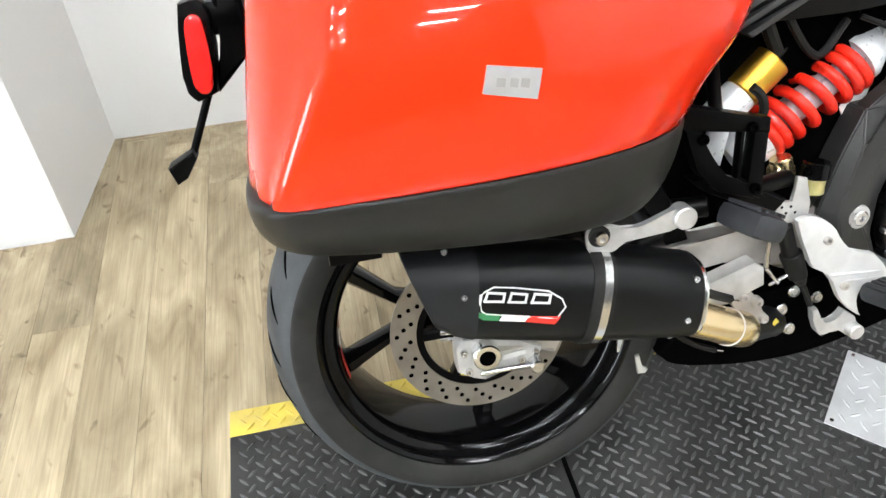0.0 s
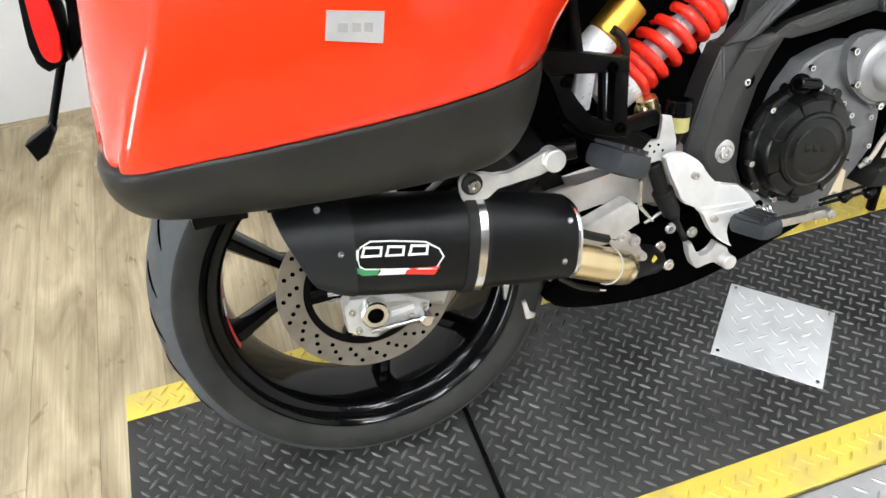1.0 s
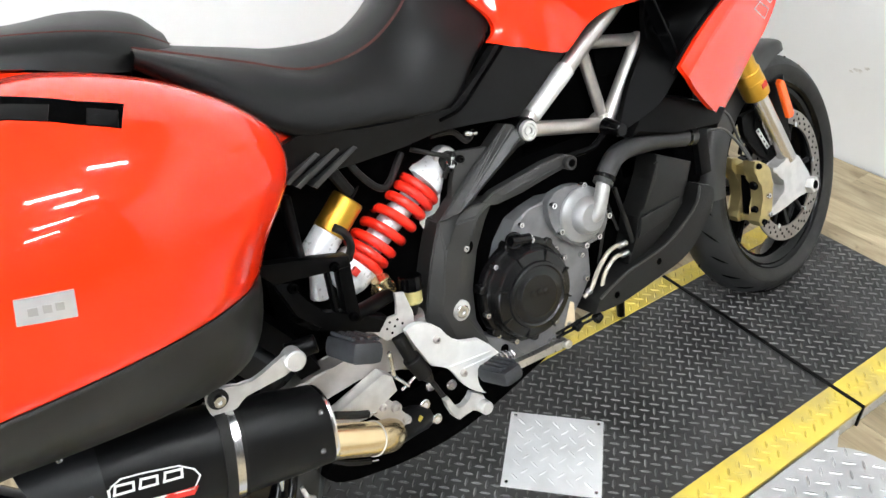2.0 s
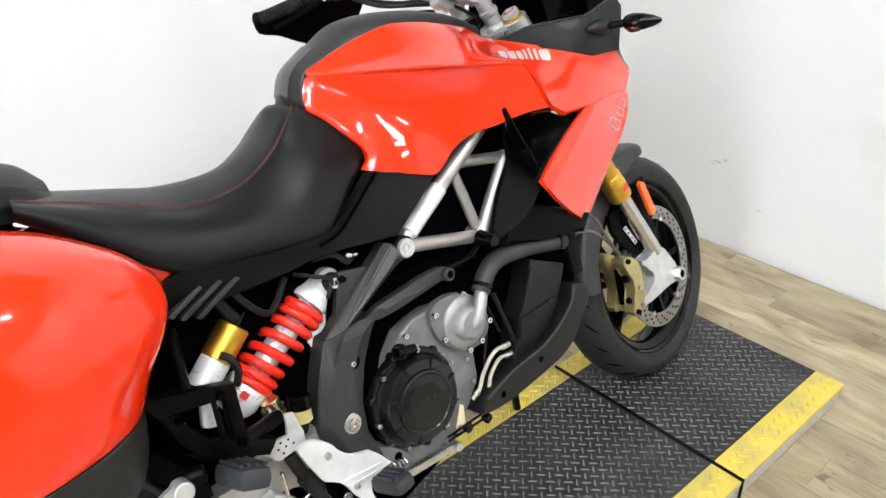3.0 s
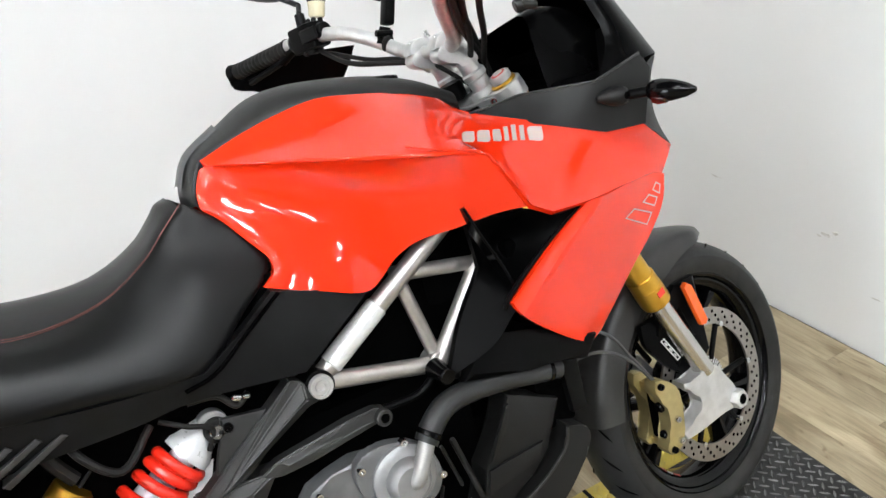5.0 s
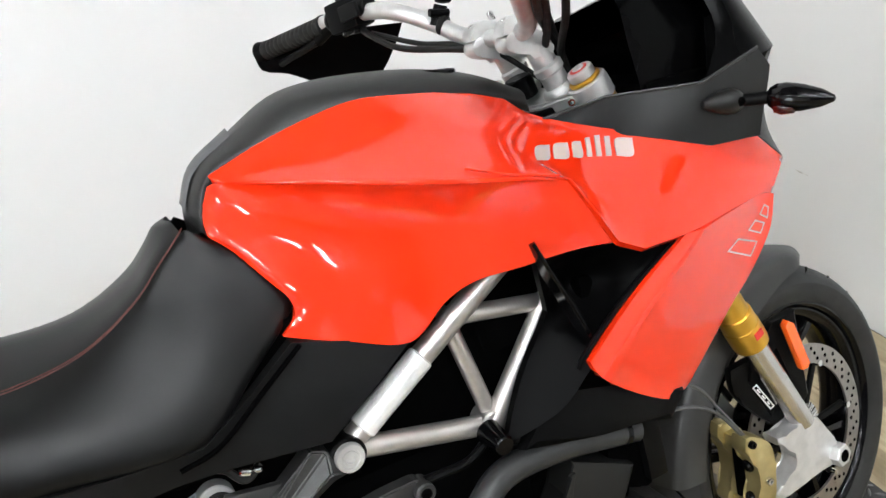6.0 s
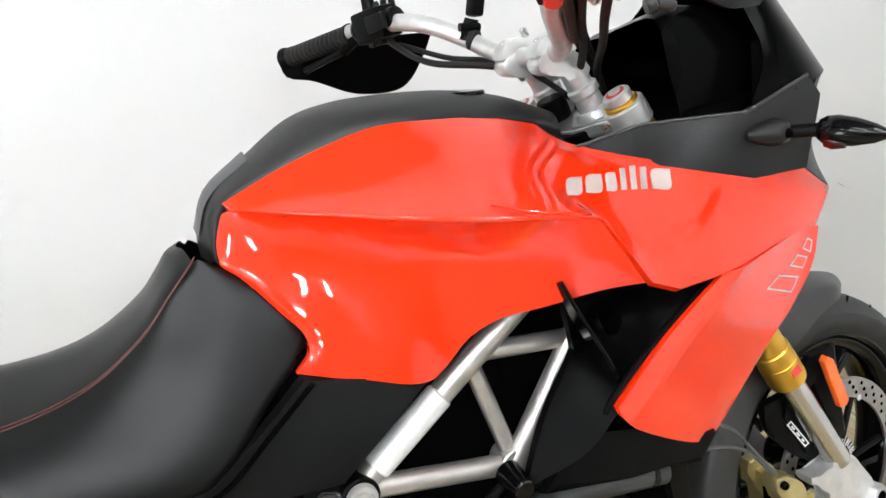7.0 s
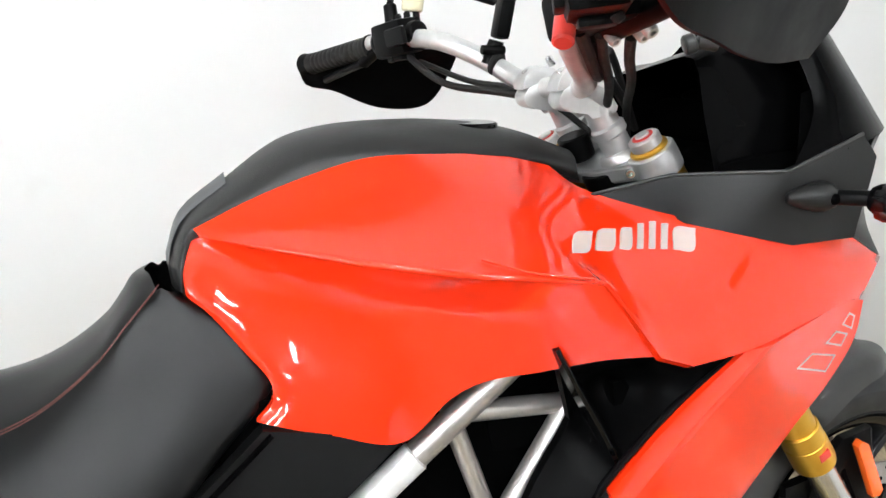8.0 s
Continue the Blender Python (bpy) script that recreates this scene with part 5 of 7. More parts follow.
rods("pedal_tip", BRUSHED, [((0.76, -0.182, 0.274), (0.76, -0.14, 0.274), 0.0085)])
bm = bmesh.new()
hose(bm, [m2 for m2 in (Vector((0.6 + 0.04 * k / 30, -0.18 + 0.007 * math.cos(k), 0.325 - 0.012 * k / 30 + 0.007 * math.sin(k))) for k in range(31))], 0.0018, 6, smooth=False)
part("return_spring", bm, STEEL, bike, "steel return spring")
PEG = material("peg_rubber", (0.018, 0.02, 0.024), 0.6, 0, 0.25, 60, 0.3, 500)


def peg(name, m, length, w, h):
    bm = bmesh.new()
    box(bm, -w, w, -h, h, 0, length, min(w, h) * 0.75)
    for k in range(4):
        x = -w + (k + 0.5) * w / 2
        box(bm, x - 0.003, x + 0.003, h - 0.001, h + 0.004, 0.01, length - 0.012, 0.001)
    bmesh.ops.transform(bm, matrix=m, verts=bm.verts)
    return part(name, bm, PEG, bike, "black ribbed rubber foot peg")


peg("foot_peg", Matrix.Translation((0.572, -0.19, 0.318)) @ Matrix.Rotation(radians(84), 4, "X") @ Matrix.Rotation(radians(12), 4, "Y"), 0.07, 0.022, 0.014)
peg("passenger_peg", Matrix.Translation((0.325, -0.222, 0.494)) @ Matrix.Rotation(radians(86), 4, "X") @ Matrix.Rotation(radians(10), 4, "Y") @ Matrix.Rotation(radians(-25), 4, "Z"), 0.078, 0.027, 0.017)
rods("peg_pivot", BLACK, [((0.252, -0.2, 0.505), (0.295, -0.215, 0.508), 0.014)])
rods("master_cylinder", RUBBER, [((0.441, -0.165, 0.435), (0.455, -0.165, 0.385), 0.0115), ((0.455, -0.165, 0.388), (0.472, -0.165, 0.345), 0.0165, 0.014), ((0.472, -0.165, 0.348), (0.48, -0.165, 0.33), 0.012, 0.006), ((0.479, -0.165, 0.333), (0.498, -0.17, 0.282), 0.0045)], label="black brake cylinder with boot")
for x, z in ((0.495, 0.296), (0.535, 0.278), (0.476, 0.267), (0.443, 0.258), (0.492, 0.229)):
    rods("case_bolt", STEEL, [((x, -0.128, z), (x, -0.09, z), 0.0105)], label="steel case bolt", seg=14)
    rods("bolt_recess", DULL, [((x, -0.1285, z), (x, -0.12, z), 0.006)], seg=12)
# Gearbox box, near-black in place of the shade behind the foot controls.
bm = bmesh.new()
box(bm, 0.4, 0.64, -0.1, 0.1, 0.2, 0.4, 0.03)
part("gearbox_case", bm, DARK, bike, "gearbox case, near-black to stand for shade")
rods("spring_link", STEEL, [((0.42, -0.165, 0.415), (0.418, -0.165, 0.37), 0.004), ((0.418, -0.165, 0.37), (0.44, -0.165, 0.34), 0.003), ((0.425, -0.165, 0.34), (0.455, -0.165, 0.352), 0.0025)], label="small steel link")

# silencer
def oval(c, ry, rz, n=36, power=2.6, lean=0.0, shear=0.0):
    out = []
    for k in range(n):
        a = 2 * math.pi * k / n
        y = math.copysign(abs(math.cos(a)) ** (2 / power), math.cos(a)) * ry
        z = math.copysign(abs(math.sin(a)) ** (2 / power), math.sin(a)) * rz
        out.append(Vector((c[0] + shear * z, c[1] + y + lean * z, c[2] + z)))
    return out


def can(f):
    """Centre and half sizes of the silencer at a share of its length, from the front."""
    c = Vector((0.268, -0.218, 0.386)).lerp(Vector((-0.085, -0.193, 0.452)), f)
    return c, np.interp(f, [0, 0.3, 0.75, 1], [0.052, 0.056, 0.056, 0.053]), np.interp(f, [0, 0.35, 0.75, 1], [0.056, 0.066, 0.066, 0.064])


bm = bmesh.new()
loft(bm, [oval(can(f)[0], can(f)[1] * s, can(f)[2] * s, shear=0.12) for f, s in ((0.0, 0.94), (0.006, 0.985), (0.015, 1), (0.2, 1), (0.4, 1), (0.6, 1), (0.8, 1), (0.84, 1))], True)
muffler = part("silencer", bm, CANBLK, bike, "matt black oval silencer", angle=50)
bm = bmesh.new()
loft(bm, [oval(can(f)[0], can(f)[1] * s, can(f)[2] * s, shear=sh) for f, s, sh in ((0.838, 1.012, 0.12), (0.845, 1.016, 0.12), (0.93, 1.0, -0.05), (1.03, 0.9, -0.32), (1.035, 0.84, -0.32), (0.98, 0.8, -0.3), (0.93, 0.6, -0.2))], True)
part("end_cap", bm, CAPBLK, muffler, "black slanted end cap", angle=30)
bm = bmesh.new()
loft(bm, [oval(can(f)[0], can(f)[1] * s, can(f)[2] * s, shear=0.12) for f, s in ((-0.012, 0.9), (-0.012, 0.97), (-0.004, 0.99), (0.004, 0.97), (0.004, 0.9))], True)
part("front_ring", bm, STEEL, muffler, "bright steel end ring", angle=30)
for f0, f1, s, mt, nm in ((0.395, 0.435, 1.035, RUBBER, "clamp_rubber"), (0.365, 0.395, 1.03, STEEL, "clamp_band"), (0.35, 0.365, 1.022, RUBBER, "clamp_edge")):
    bm = bmesh.new()
    loft(bm, [oval(can(f)[0], can(f)[1] * q, can(f)[2] * q, shear=0.2) for f, q in ((f0, 0.99), (f0, s), (f1, s), (f1, 0.99))], True, caps=False)
    part(nm, bm, mt, muffler, "polished steel clamp" if mt is STEEL else "black rubber strip", angle=40)
for p in ((0.258, -0.262, 0.43), (0.244, -0.268, 0.375), (-0.045, -0.249, 0.457), (0.235, -0.235, 0.335), (-0.06, -0.22, 0.51)):
    bolt(muffler, p, 0.0048, STEEL, axis=(0, -1, 0.2), h=0.004)
hg = plate("silencer_hanger", ALLOY, [(0.123, 0.5), (0.13, 0.512), (0.146, 0.514), (0.17, 0.502), (0.2, 0.505), (0.235, 0.517), (0.255, 0.522), (0.262, 0.505), (0.25, 0.493), (0.2, 0.487), (0.165, 0.483), (0.15, 0.47), (0.128, 0.475)], -0.232, -0.222, label="cast alloy silencer hanger", bevel=0.003, n=3, corner=80)
rods("hanger_bush", RUBBER, [((0.139, -0.236, 0.5), (0.139, -0.215, 0.5), 0.0145)], hg, seg=20)
bolt(hg, (0.139, -0.238, 0.5), 0.009, STEEL)
rods("hanger_bolt", ALLOY, [((0.253, -0.215, 0.507), (0.253, -0.242, 0.507), 0.0155)], hg, "large alloy bolt", seg=24)
bm = bmesh.new()
hose(bm, [(0.245, -0.206, 0.352), (0.28, -0.203, 0.337), (0.315, -0.2, 0.32), (0.345, -0.195, 0.303), (0.37, -0.184, 0.288), (0.386, -0.163, 0.273), (0.394, -0.13, 0.26)], 0.0272, 28, 10)
pp = part("link_pipe", bm, TITAN, bike, "heat-stained titanium link pipe", angle=50)
bm = bmesh.new()
hose(bm, [(0.295, -0.2, 0.376), (0.322, -0.196, 0.36), (0.349, -0.192, 0.346)], 0.0065, 10, 4)
part("pipe_spring", bm, RUBBER, pp, "black rubber-covered spring")
bm = bmesh.new()
hose(bm, [(0.27, -0.185, 0.3), (0.3, -0.185, 0.276), (0.336, -0.18, 0.256)], 0.0045, 8, 4)
part("pipe_spring", bm, RUBBER, pp, "black rubber-covered spring")
for a, b in (((0.349, -0.192, 0.346), (0.366, -0.186, 0.337)), ((0.336, -0.18, 0.256), (0.35, -0.178, 0.25))):
    rods("spring_hook", STEEL, [(a, b, 0.0018)], pp, "thin steel spring hook", seg=8)
bm = bmesh.new()
slab(bm, [(0.362, 0.335), (0.38, 0.341), (0.402, 0.33), (0.412, 0.312), (0.424, 0.287), (0.415, 0.272), (0.396, 0.285), (0.374, 0.31)], -0.162, -0.148, 0.003, 2, 3, 100)
lug = part("pipe_flange", bm, DULL, pp, "cast flange behind the pipe")
for p, r in (((0.408, -0.163, 0.314), 0.0095), ((0.386, -0.163, 0.326), 0.007), ((0.421, -0.163, 0.284), 0.0075)):
    bolt(lug, p, r, DULL)
bm = bmesh.new()
turned(bm, [(0.0265, -0.0015), (0.0284, -0.001), (0.0284, 0.001), (0.0265, 0.0015)], frame_to((0.345, -0.195, 0.303), (0.37, -0.184, 0.288)), 28)
part("weld_bead", bm, DULL, pp)
bm = bmesh.new()
hose(bm, [(0.405, -0.14, 0.262), (0.45, -0.12, 0.25), (0.5, -0.08, 0.22), (0.62, -0.05, 0.2), (0.8, -0.04, 0.24), (0.95, -0.03, 0.32)], 0.028, 14, 6)
part("collector_pipe", bm, CANBLK, bike, "black exhaust collector")
# Low chamber; its near-black colour also stands for shade under the engine.
plate("exhaust_chamber", DARK, [(0.27, 0.23), (0.3, 0.205), (0.37, 0.188), (0.41, 0.182), (0.5, 0.178), (0.57, 0.187), (0.7, 0.222), (0.8, 0.262), (0.78, 0.31), (0.42, 0.3), (0.33, 0.27)], -0.125, 0.09, label="exhaust chamber below the engine, shade put into its near-black colour", bevel=0.02, n=3, corner=170)
plate("cable_tie", YELLOW, [(0.426, 0.25), (0.43, 0.26), (0.444, 0.262), (0.452, 0.27), (0.456, 0.264), (0.446, 0.256), (0.436, 0.252)], -0.152, -0.149, label="small yellow tag", bevel=0.0008)
plate("stand_tab", ALLOY, [(0.222, 0.252), (0.228, 0.254), (0.232, 0.232), (0.242, 0.226), (0.238, 0.22), (0.226, 0.221)], -0.153, -0.147, label="bare metal stand tab", bevel=0.001)
rods("drain_tab", STEEL, [((0.2, -0.15, 0.3), (0.195, -0.15, 0.265), 0.008, 0.003)])

# brakes


def brake_disc(parent, m, y, r_out, r_in, holes, label):
    bm = bmesh.new()
    ring(bm, [(r_in, y - 0.0022), (r_out, y - 0.0022), (r_out, y + 0.0022), (r_in, y + 0.0022)], m, 72)
    disc = part("brake_disc", bm, DISC, parent, label, angle=30)
    # Holes are not cut: near-black plugs stand for the shade in them.
    bm = bmesh.new()
    rows = 3
    for k in range(holes):
        a = 2 * math.pi * k / holes
        rr = r_in + (r_out - r_in) * (0.25 + 0.25 * (k % rows))
        c = Vector((rr * math.cos(a), rr * math.sin(a), 0))
        turned(bm, [(0, y - 0.0028), (0.0036, y - 0.0028), (0.0036, y + 0.0028), (0, y + 0.0028)], m @ Matrix.Translation(c), 8)
    part("hole_pattern", bm, DARK, disc, "dark plugs for the shade in drilled holes")
    return disc


rd = brake_disc(REAR, rear_m, 0.07, 0.136, 0.097, 66, "drilled steel rear brake disc")
bm = bmesh.new()
ring(bm, [(0.086, 0.066), (0.101, 0.066), (0.101, 0.0705), (0.086, 0.0705)], rear_m, 48)
carrier = part("disc_carrier", bm, BLACK, REAR, "black disc carrier")
for k in range(6):
    bm = bmesh.new()
    box(bm, 0.03, 0.09, -0.006, 0.006, 0.05, 0.069, 0.001, rear_m @ pose(0, 0, 0, 0, 0, k * 60))
    part("carrier_arm", bm, BLACK, carrier)
cal = plate("rear_caliper", ALLOY, [(-0.046, 0.312), (-0.034, 0.325), (0.028, 0.318), (0.084, 0.29), (0.078, 0.27), (0.061, 0.266), (0.03, 0.268), (-0.005, 0.25), (-0.022, 0.256), (-0.046, 0.271)], -0.135, -0.1, label="cast alloy rear caliper bracket", bevel=0.005)
plate("caliper_body", DULL, [(0.02, 0.345), (0.08, 0.33), (0.12, 0.3), (0.105, 0.27), (0.075, 0.285), (0.03, 0.312)], -0.13, -0.06, cal, "grey caliper body", 0.008)
rods("rear_axle", STEEL, [((-0.004, -0.09, 0.3), (-0.004, -0.155, 0.3), 0.021)], cal, "hollow steel axle", seg=28)
# Dark plug paints the shaded inside of the hollow axle.
rods("axle_bore", DARK, [((-0.004, -0.12, 0.3), (-0.004, -0.1558, 0.3), 0.0135)], cal, seg=24)
for p in ((-0.035, -0.136, 0.305), (-0.03, -0.136, 0.272), (0.05, -0.136, 0.277), (0.072, -0.136, 0.285)):
    bolt(cal, p, 0.0055, STEEL)
plate("bracket_pocket", DULL, [(0.016, 0.306), (0.05, 0.299), (0.055, 0.296), (0.02, 0.296)], -0.1362, -0.134, cal, "", 0)
rods("caliper_pin", STEEL, [((-0.014, -0.14, 0.267), (0.07, -0.142, 0.268), 0.0045), ((0.07, -0.155, 0.268), (0.07, -0.12, 0.268), 0.0105)], cal)
plate("caliper_tag", WHITE, [(0.023, 0.289), (0.057, 0.292), (0.058, 0.284), (0.021, 0.28)], -0.1365, -0.1345, cal, "white label", 0)
for k in range(9):
    a = radians(100 + k * 11)
    bm = bmesh.new()
    box(bm, 0.044, 0.062, -0.0022, 0.0022, 0.074, 0.08, 0.0008, rear_m @ pose(0, 0, 0, 0, 0, 95 + k * 11))
    part("sensor_tooth", bm, STEEL, rd)
bm = bmesh.new()
ang = np.linspace(radians(12), radians(125), 18)
rows = [[(math.cos(a) * r, -0.02 + y, 0.313 + math.sin(a) * r) for r, y in ((0.30, -0.1), (0.335, -0.095), (0.343, -0.06), (0.346, 0), (0.343, 0.06), (0.335, 0.095), (0.30, 0.1))] for a in ang]
loft(bm, rows)
part("rear_hugger", bm, BLACK, bike, "black rear wheel hugger", angle=60)
for a0, a1, mt in ((158, 170, REDP), (171, 179, WHITE), (180, 195, REDP)):
    bm = bmesh.new()
    arc = np.linspace(radians(a0), radians(a1), 8)
    loft(bm, [[rear_m @ Vector((r * math.cos(a), r * math.sin(a), h)) for r, h in ((0.2085, 0.0445), (0.2103, 0.0565))] for a in arc])
    part("rim_sticker", bm, mt, REAR, "thin rim stripe sticker")

for a0, a1, mt in ((-141, -135, REDP), (-134, -129, WHITE), (-128, -122, REDP)):
    bm = bmesh.new()
    arc = np.linspace(radians(a0), radians(a1), 6)
    loft(bm, [[front_m @ Vector((r * math.cos(a), r * math.sin(a), h)) for r, h in ((0.198, 0.0255), (0.2005, 0.031))] for a in arc])
    part("rim_sticker", bm, mt, FRONT, "thin rim stripe sticker")

# front fork
AX = (STEER.to_3x3() @ Vector((0, 1, 0))).normalized()
CAP, KNEE, FOOT = Vector((1.231, -0.063, 1.002)), Vector((1.453, -0.072, 0.545)), Vector((1.54, -0.076, 0.37))
WC = Vector((1.586, 0.042, 0.3))


def fork(shift, near):
    top, knee, foot = CAP + shift, KNEE + shift, FOOT + shift
    d = (knee - top).normalized()
    fk = rods("fork_tube", GOLD, [(tuple(top), tuple(knee - d * 0.06), 0.0255), (tuple(knee - d * 0.07), tuple(knee), 0.0285)], label="gold anodised fork tube", seg=28)
    rods("fork_seal", GOLD, [(tuple(knee - d * 0.045), tuple(knee - d * 0.005), 0.0295)], fk, seg=28)
    plate("fork_mark", REDP, [(1.433 + shift.x, 0.575 + shift.z), (1.448 + shift.x, 0.582 + shift.z), (1.452 + shift.x, 0.571 + shift.z), (1.437 + shift.x, 0.564 + shift.z)], -0.102 + shift.y, -0.095 + shift.y, fk, "red and white sticker", 0)
    rods("fork_slider", SLIDER, [(tuple(knee - d * 0.01), tuple(foot), 0.0205)], fk, "bright steel slider", seg=24)
    rods("yoke_ring", ALLOY, [(tuple(top - d * 0.012), tuple(top + d * 0.02), 0.028)], fk, "alloy clamp ring", seg=32)
    rods("fork_cap", GOLD, [(tuple(top - d * 0.011), tuple(top - d * 0.017), 0.0225)], fk, "gold adjuster ring", seg=28)
    rods("cap_dial", ALLOY, [(tuple(top - d * 0.016), tuple(top - d * 0.03), 0.0185)], fk, "silver adjuster dial", seg=28)
    rods("dial_mark", REDP, [(tuple(top - d * 0.029), tuple(top - d * 0.031), 0.0125)], fk, "red dial mark", seg=24)
    rods("dial_screw", ALLOY, [(tuple(top - d * 0.03), tuple(top - d * 0.033), 0.0085)], fk, seg=20)
    bm = bmesh.new()
    o = [(1.449, 0.388), (1.481, 0.383), (1.51, 0.402), (1.545, 0.386), (1.57, 0.335), (1.592, 0.308), (1.576, 0.286), (1.543, 0.287), (1.49, 0.278), (1.439, 0.271), (1.43, 0.289), (1.471, 0.306), (1.493, 0.328), (1.475, 0.36), (1.45, 0.374)]
    slab(bm, o, -0.092 + shift.y, -0.059 + shift.y, 0.007, 2, 2, 50)
    bmesh.ops.translate(bm, vec=(shift.x + 0.018, 0, shift.z - 0.013), verts=bm.verts)
    part("fork_foot", bm, ALLOY, fk, "cast alloy fork foot")
    if near:
        c = Vector((1.594, -0.074, 0.289))
        rods("axle_nut", ALLOY, [(tuple(c), tuple(c - AX * 0.032), 0.02)], fk, "alloy axle nut", seg=6)
        # Axle bore as a dark plug, shade put into its colour.
        rods("axle_bore", DARK, [(tuple(c - AX * 0.028), tuple(c - AX * 0.0335), 0.011)], fk)
    return fk


fork(Vector((0, 0, 0)), True)
fork(AX * 0.2, False)
brake_disc(FRONT, front_m, 0.072, 0.16, 0.125, 84, "drilled steel front brake disc")
brake_disc(FRONT, front_m, -0.072, 0.16, 0.125, 84, "drilled steel front brake disc")
for s in (0.072, -0.072):
    for k in range(6):
        a = math.degrees(math.pi * k / 3)
        bm = bmesh.new()
        box(bm, 0.05, 0.128, -0.006, 0.006, s * 0.85 - 0.003, s * 0.85 + 0.003, 0.001, front_m @ pose(0, 0, 0, 0, 0, a))
        arm = part("carrier_arm", bm, BLACK, FRONT, "black disc carrier arm")
        bm = bmesh.new()
        turned(bm, [(0, s - 0.004), (0.006, s - 0.004), (0.006, s + 0.004), (0, s + 0.004)], front_m @ pose(0, 0, 0, 0, 0, a) @ Matrix.Translation((0.126, 0, 0)), 12)
        part("disc_bobbin", bm, STEEL, arm)
bm = bmesh.new()
for k in range(44):
    box(bm, 0.042, 0.056, -0.0014, 0.0014, 0.058, 0.062, 0, front_m @ pose(0, 0, 0, 0, 0, k * 360 / 44))
part("sensor_ring", bm, STEEL, FRONT, "toothed sensor ring")
CALG = material("caliper_gold", (0.5, 0.41, 0.19), 0.38, 0.8, 0.15, 40, 0.2, 700)


def caliper(shift):
    def put(name, bm, mt, under, label=""):
        bmesh.ops.translate(bm, vec=shift, verts=bm.verts)
        return part(name, bm, mt, under, label)

    near = [(1.366, 0.446), (1.388, 0.44), (1.414, 0.418), (1.421, 0.395), (1.417, 0.375), (1.421, 0.35), (1.412, 0.305), (1.396, 0.29), (1.376, 0.288), (1.367, 0.303), (1.382, 0.33), (1.385, 0.37), (1.378, 0.4), (1.362, 0.424)]
    bm = bmesh.new()
    slab(bm, near, -0.15, -0.118, 0.005, 2, 2, 60)
    c = put("front_caliper", bm, CALG, bike, "gold four-piston brake caliper")
    bm = bmesh.new()
    slab(bm, near, -0.09, -0.06, 0.005, 2, 2, 60)
    put("caliper_half", bm, CALG, c)
    for z0, z1, x0, x1 in ((0.405, 0.428, 1.376, 1.4), (0.292, 0.307, 1.38, 1.405), (0.345, 0.365, 1.392, 1.42)):
        bm = bmesh.new()
        box(bm, x0, x1, -0.12, -0.085, z0, z1, 0.003)
        put("caliper_bridge", bm, CALG, c)
    bm = bmesh.new()
    box(bm, 1.385, 1.42, -0.117, -0.092, 0.306, 0.404, 0.003)
    put("brake_pad", bm, DARK, c, "dark worn brake pads")
    for z in (0.385, 0.325):
        bm = bmesh.new()
        rod(bm, (1.376, -0.13, z - 0.004), (1.4, -0.13, z), 0.011, None, 18, 0.003)
        put("piston_cap", bm, GLOSSBLK, c)
    for x, z in ((1.374, 0.433), (1.382, 0.298), (1.401, 0.355), (1.402, 0.31)):
        bolt(c, (x + shift.x, -0.151 + shift.y, z + shift.z), 0.0068, STEEL if x > 1.4 else GLOSSBLK)
    return c


caliper(Vector((0.022, 0.042, -0.03)))
caliper(Vector((0.022, 0.042, -0.03)) + AX * 0.2)
bm = bmesh.new()
hose(bm, [(1.2, -0.13, 0.6), (1.28, -0.13, 0.56), (1.35, -0.1, 0.48), (1.405, -0.093, 0.4)], 0.003, 8)
hose(bm, [(1.18, -0.12, 0.53), (1.25, -0.13, 0.535), (1.34, -0.1, 0.48), (1.4, -0.093, 0.405)], 0.003, 8)
part("brake_hose", bm, material("hose_grey", (0.06, 0.06, 0.06), 0.5, 0, 0.2, 80), bike, "grey braided brake hose")
bm = bmesh.new()
ang = np.linspace(radians(70), radians(172), 18)
W = 0.075


def guard_point(a, r, y):
    p = Vector((math.cos(a) * r, y, math.sin(a) * r))
    return WC + STEER.to_3x3() @ p


rows = []
for i, a in enumerate(ang):
    f = i / (len(ang) - 1)
    w = W * min(1, 0.45 + f * 5)
    dr = 0.004 * math.sin(f * 3)
    rows.append([guard_point(a, r + dr, y) for r, y in ((0.315 - 0.05 * min(1, f * 3), -w), (0.318, -w * 0.92), (0.327, -w * 0.6), (0.331, 0), (0.327, w * 0.6), (0.318, w * 0.92), (0.315 - 0.05 * min(1, f * 3), w))])
loft(bm, surface(rows, 2, 3))
guard = part("front_mudguard", bm, PLATEGREY, bike, "black plastic front mudguard", angle=60)
flap = plate("guard_flap", BLACK, [(1.387, 0.522), (1.447, 0.526), (1.471, 0.494), (1.5, 0.4), (1.485, 0.385), (1.455, 0.4), (1.412, 0.447), (1.389, 0.48)], -0.1, -0.085, guard, "black mudguard flap", 0.005, n=3)
gp = plate("guard_stay", BLACK, [(1.43, 0.53), (1.48, 0.575), (1.53, 0.58), (1.535, 0.5), (1.545, 0.42), (1.525, 0.4), (1.51, 0.46), (1.485, 0.535), (1.46, 0.52), (1.48, 0.44), (1.46, 0.41), (1.42, 0.49)], -0.105, -0.09, guard, "black mudguard stay", 0.004)
amber = plate("amber_reflector", ORANGE, [(1.483, 0.572), (1.49, 0.58), (1.502, 0.572), (1.53, 0.492), (1.524, 0.483), (1.512, 0.484)], -0.128, -0.115, guard, "amber side reflector", 0.003)
bm = bmesh.new()
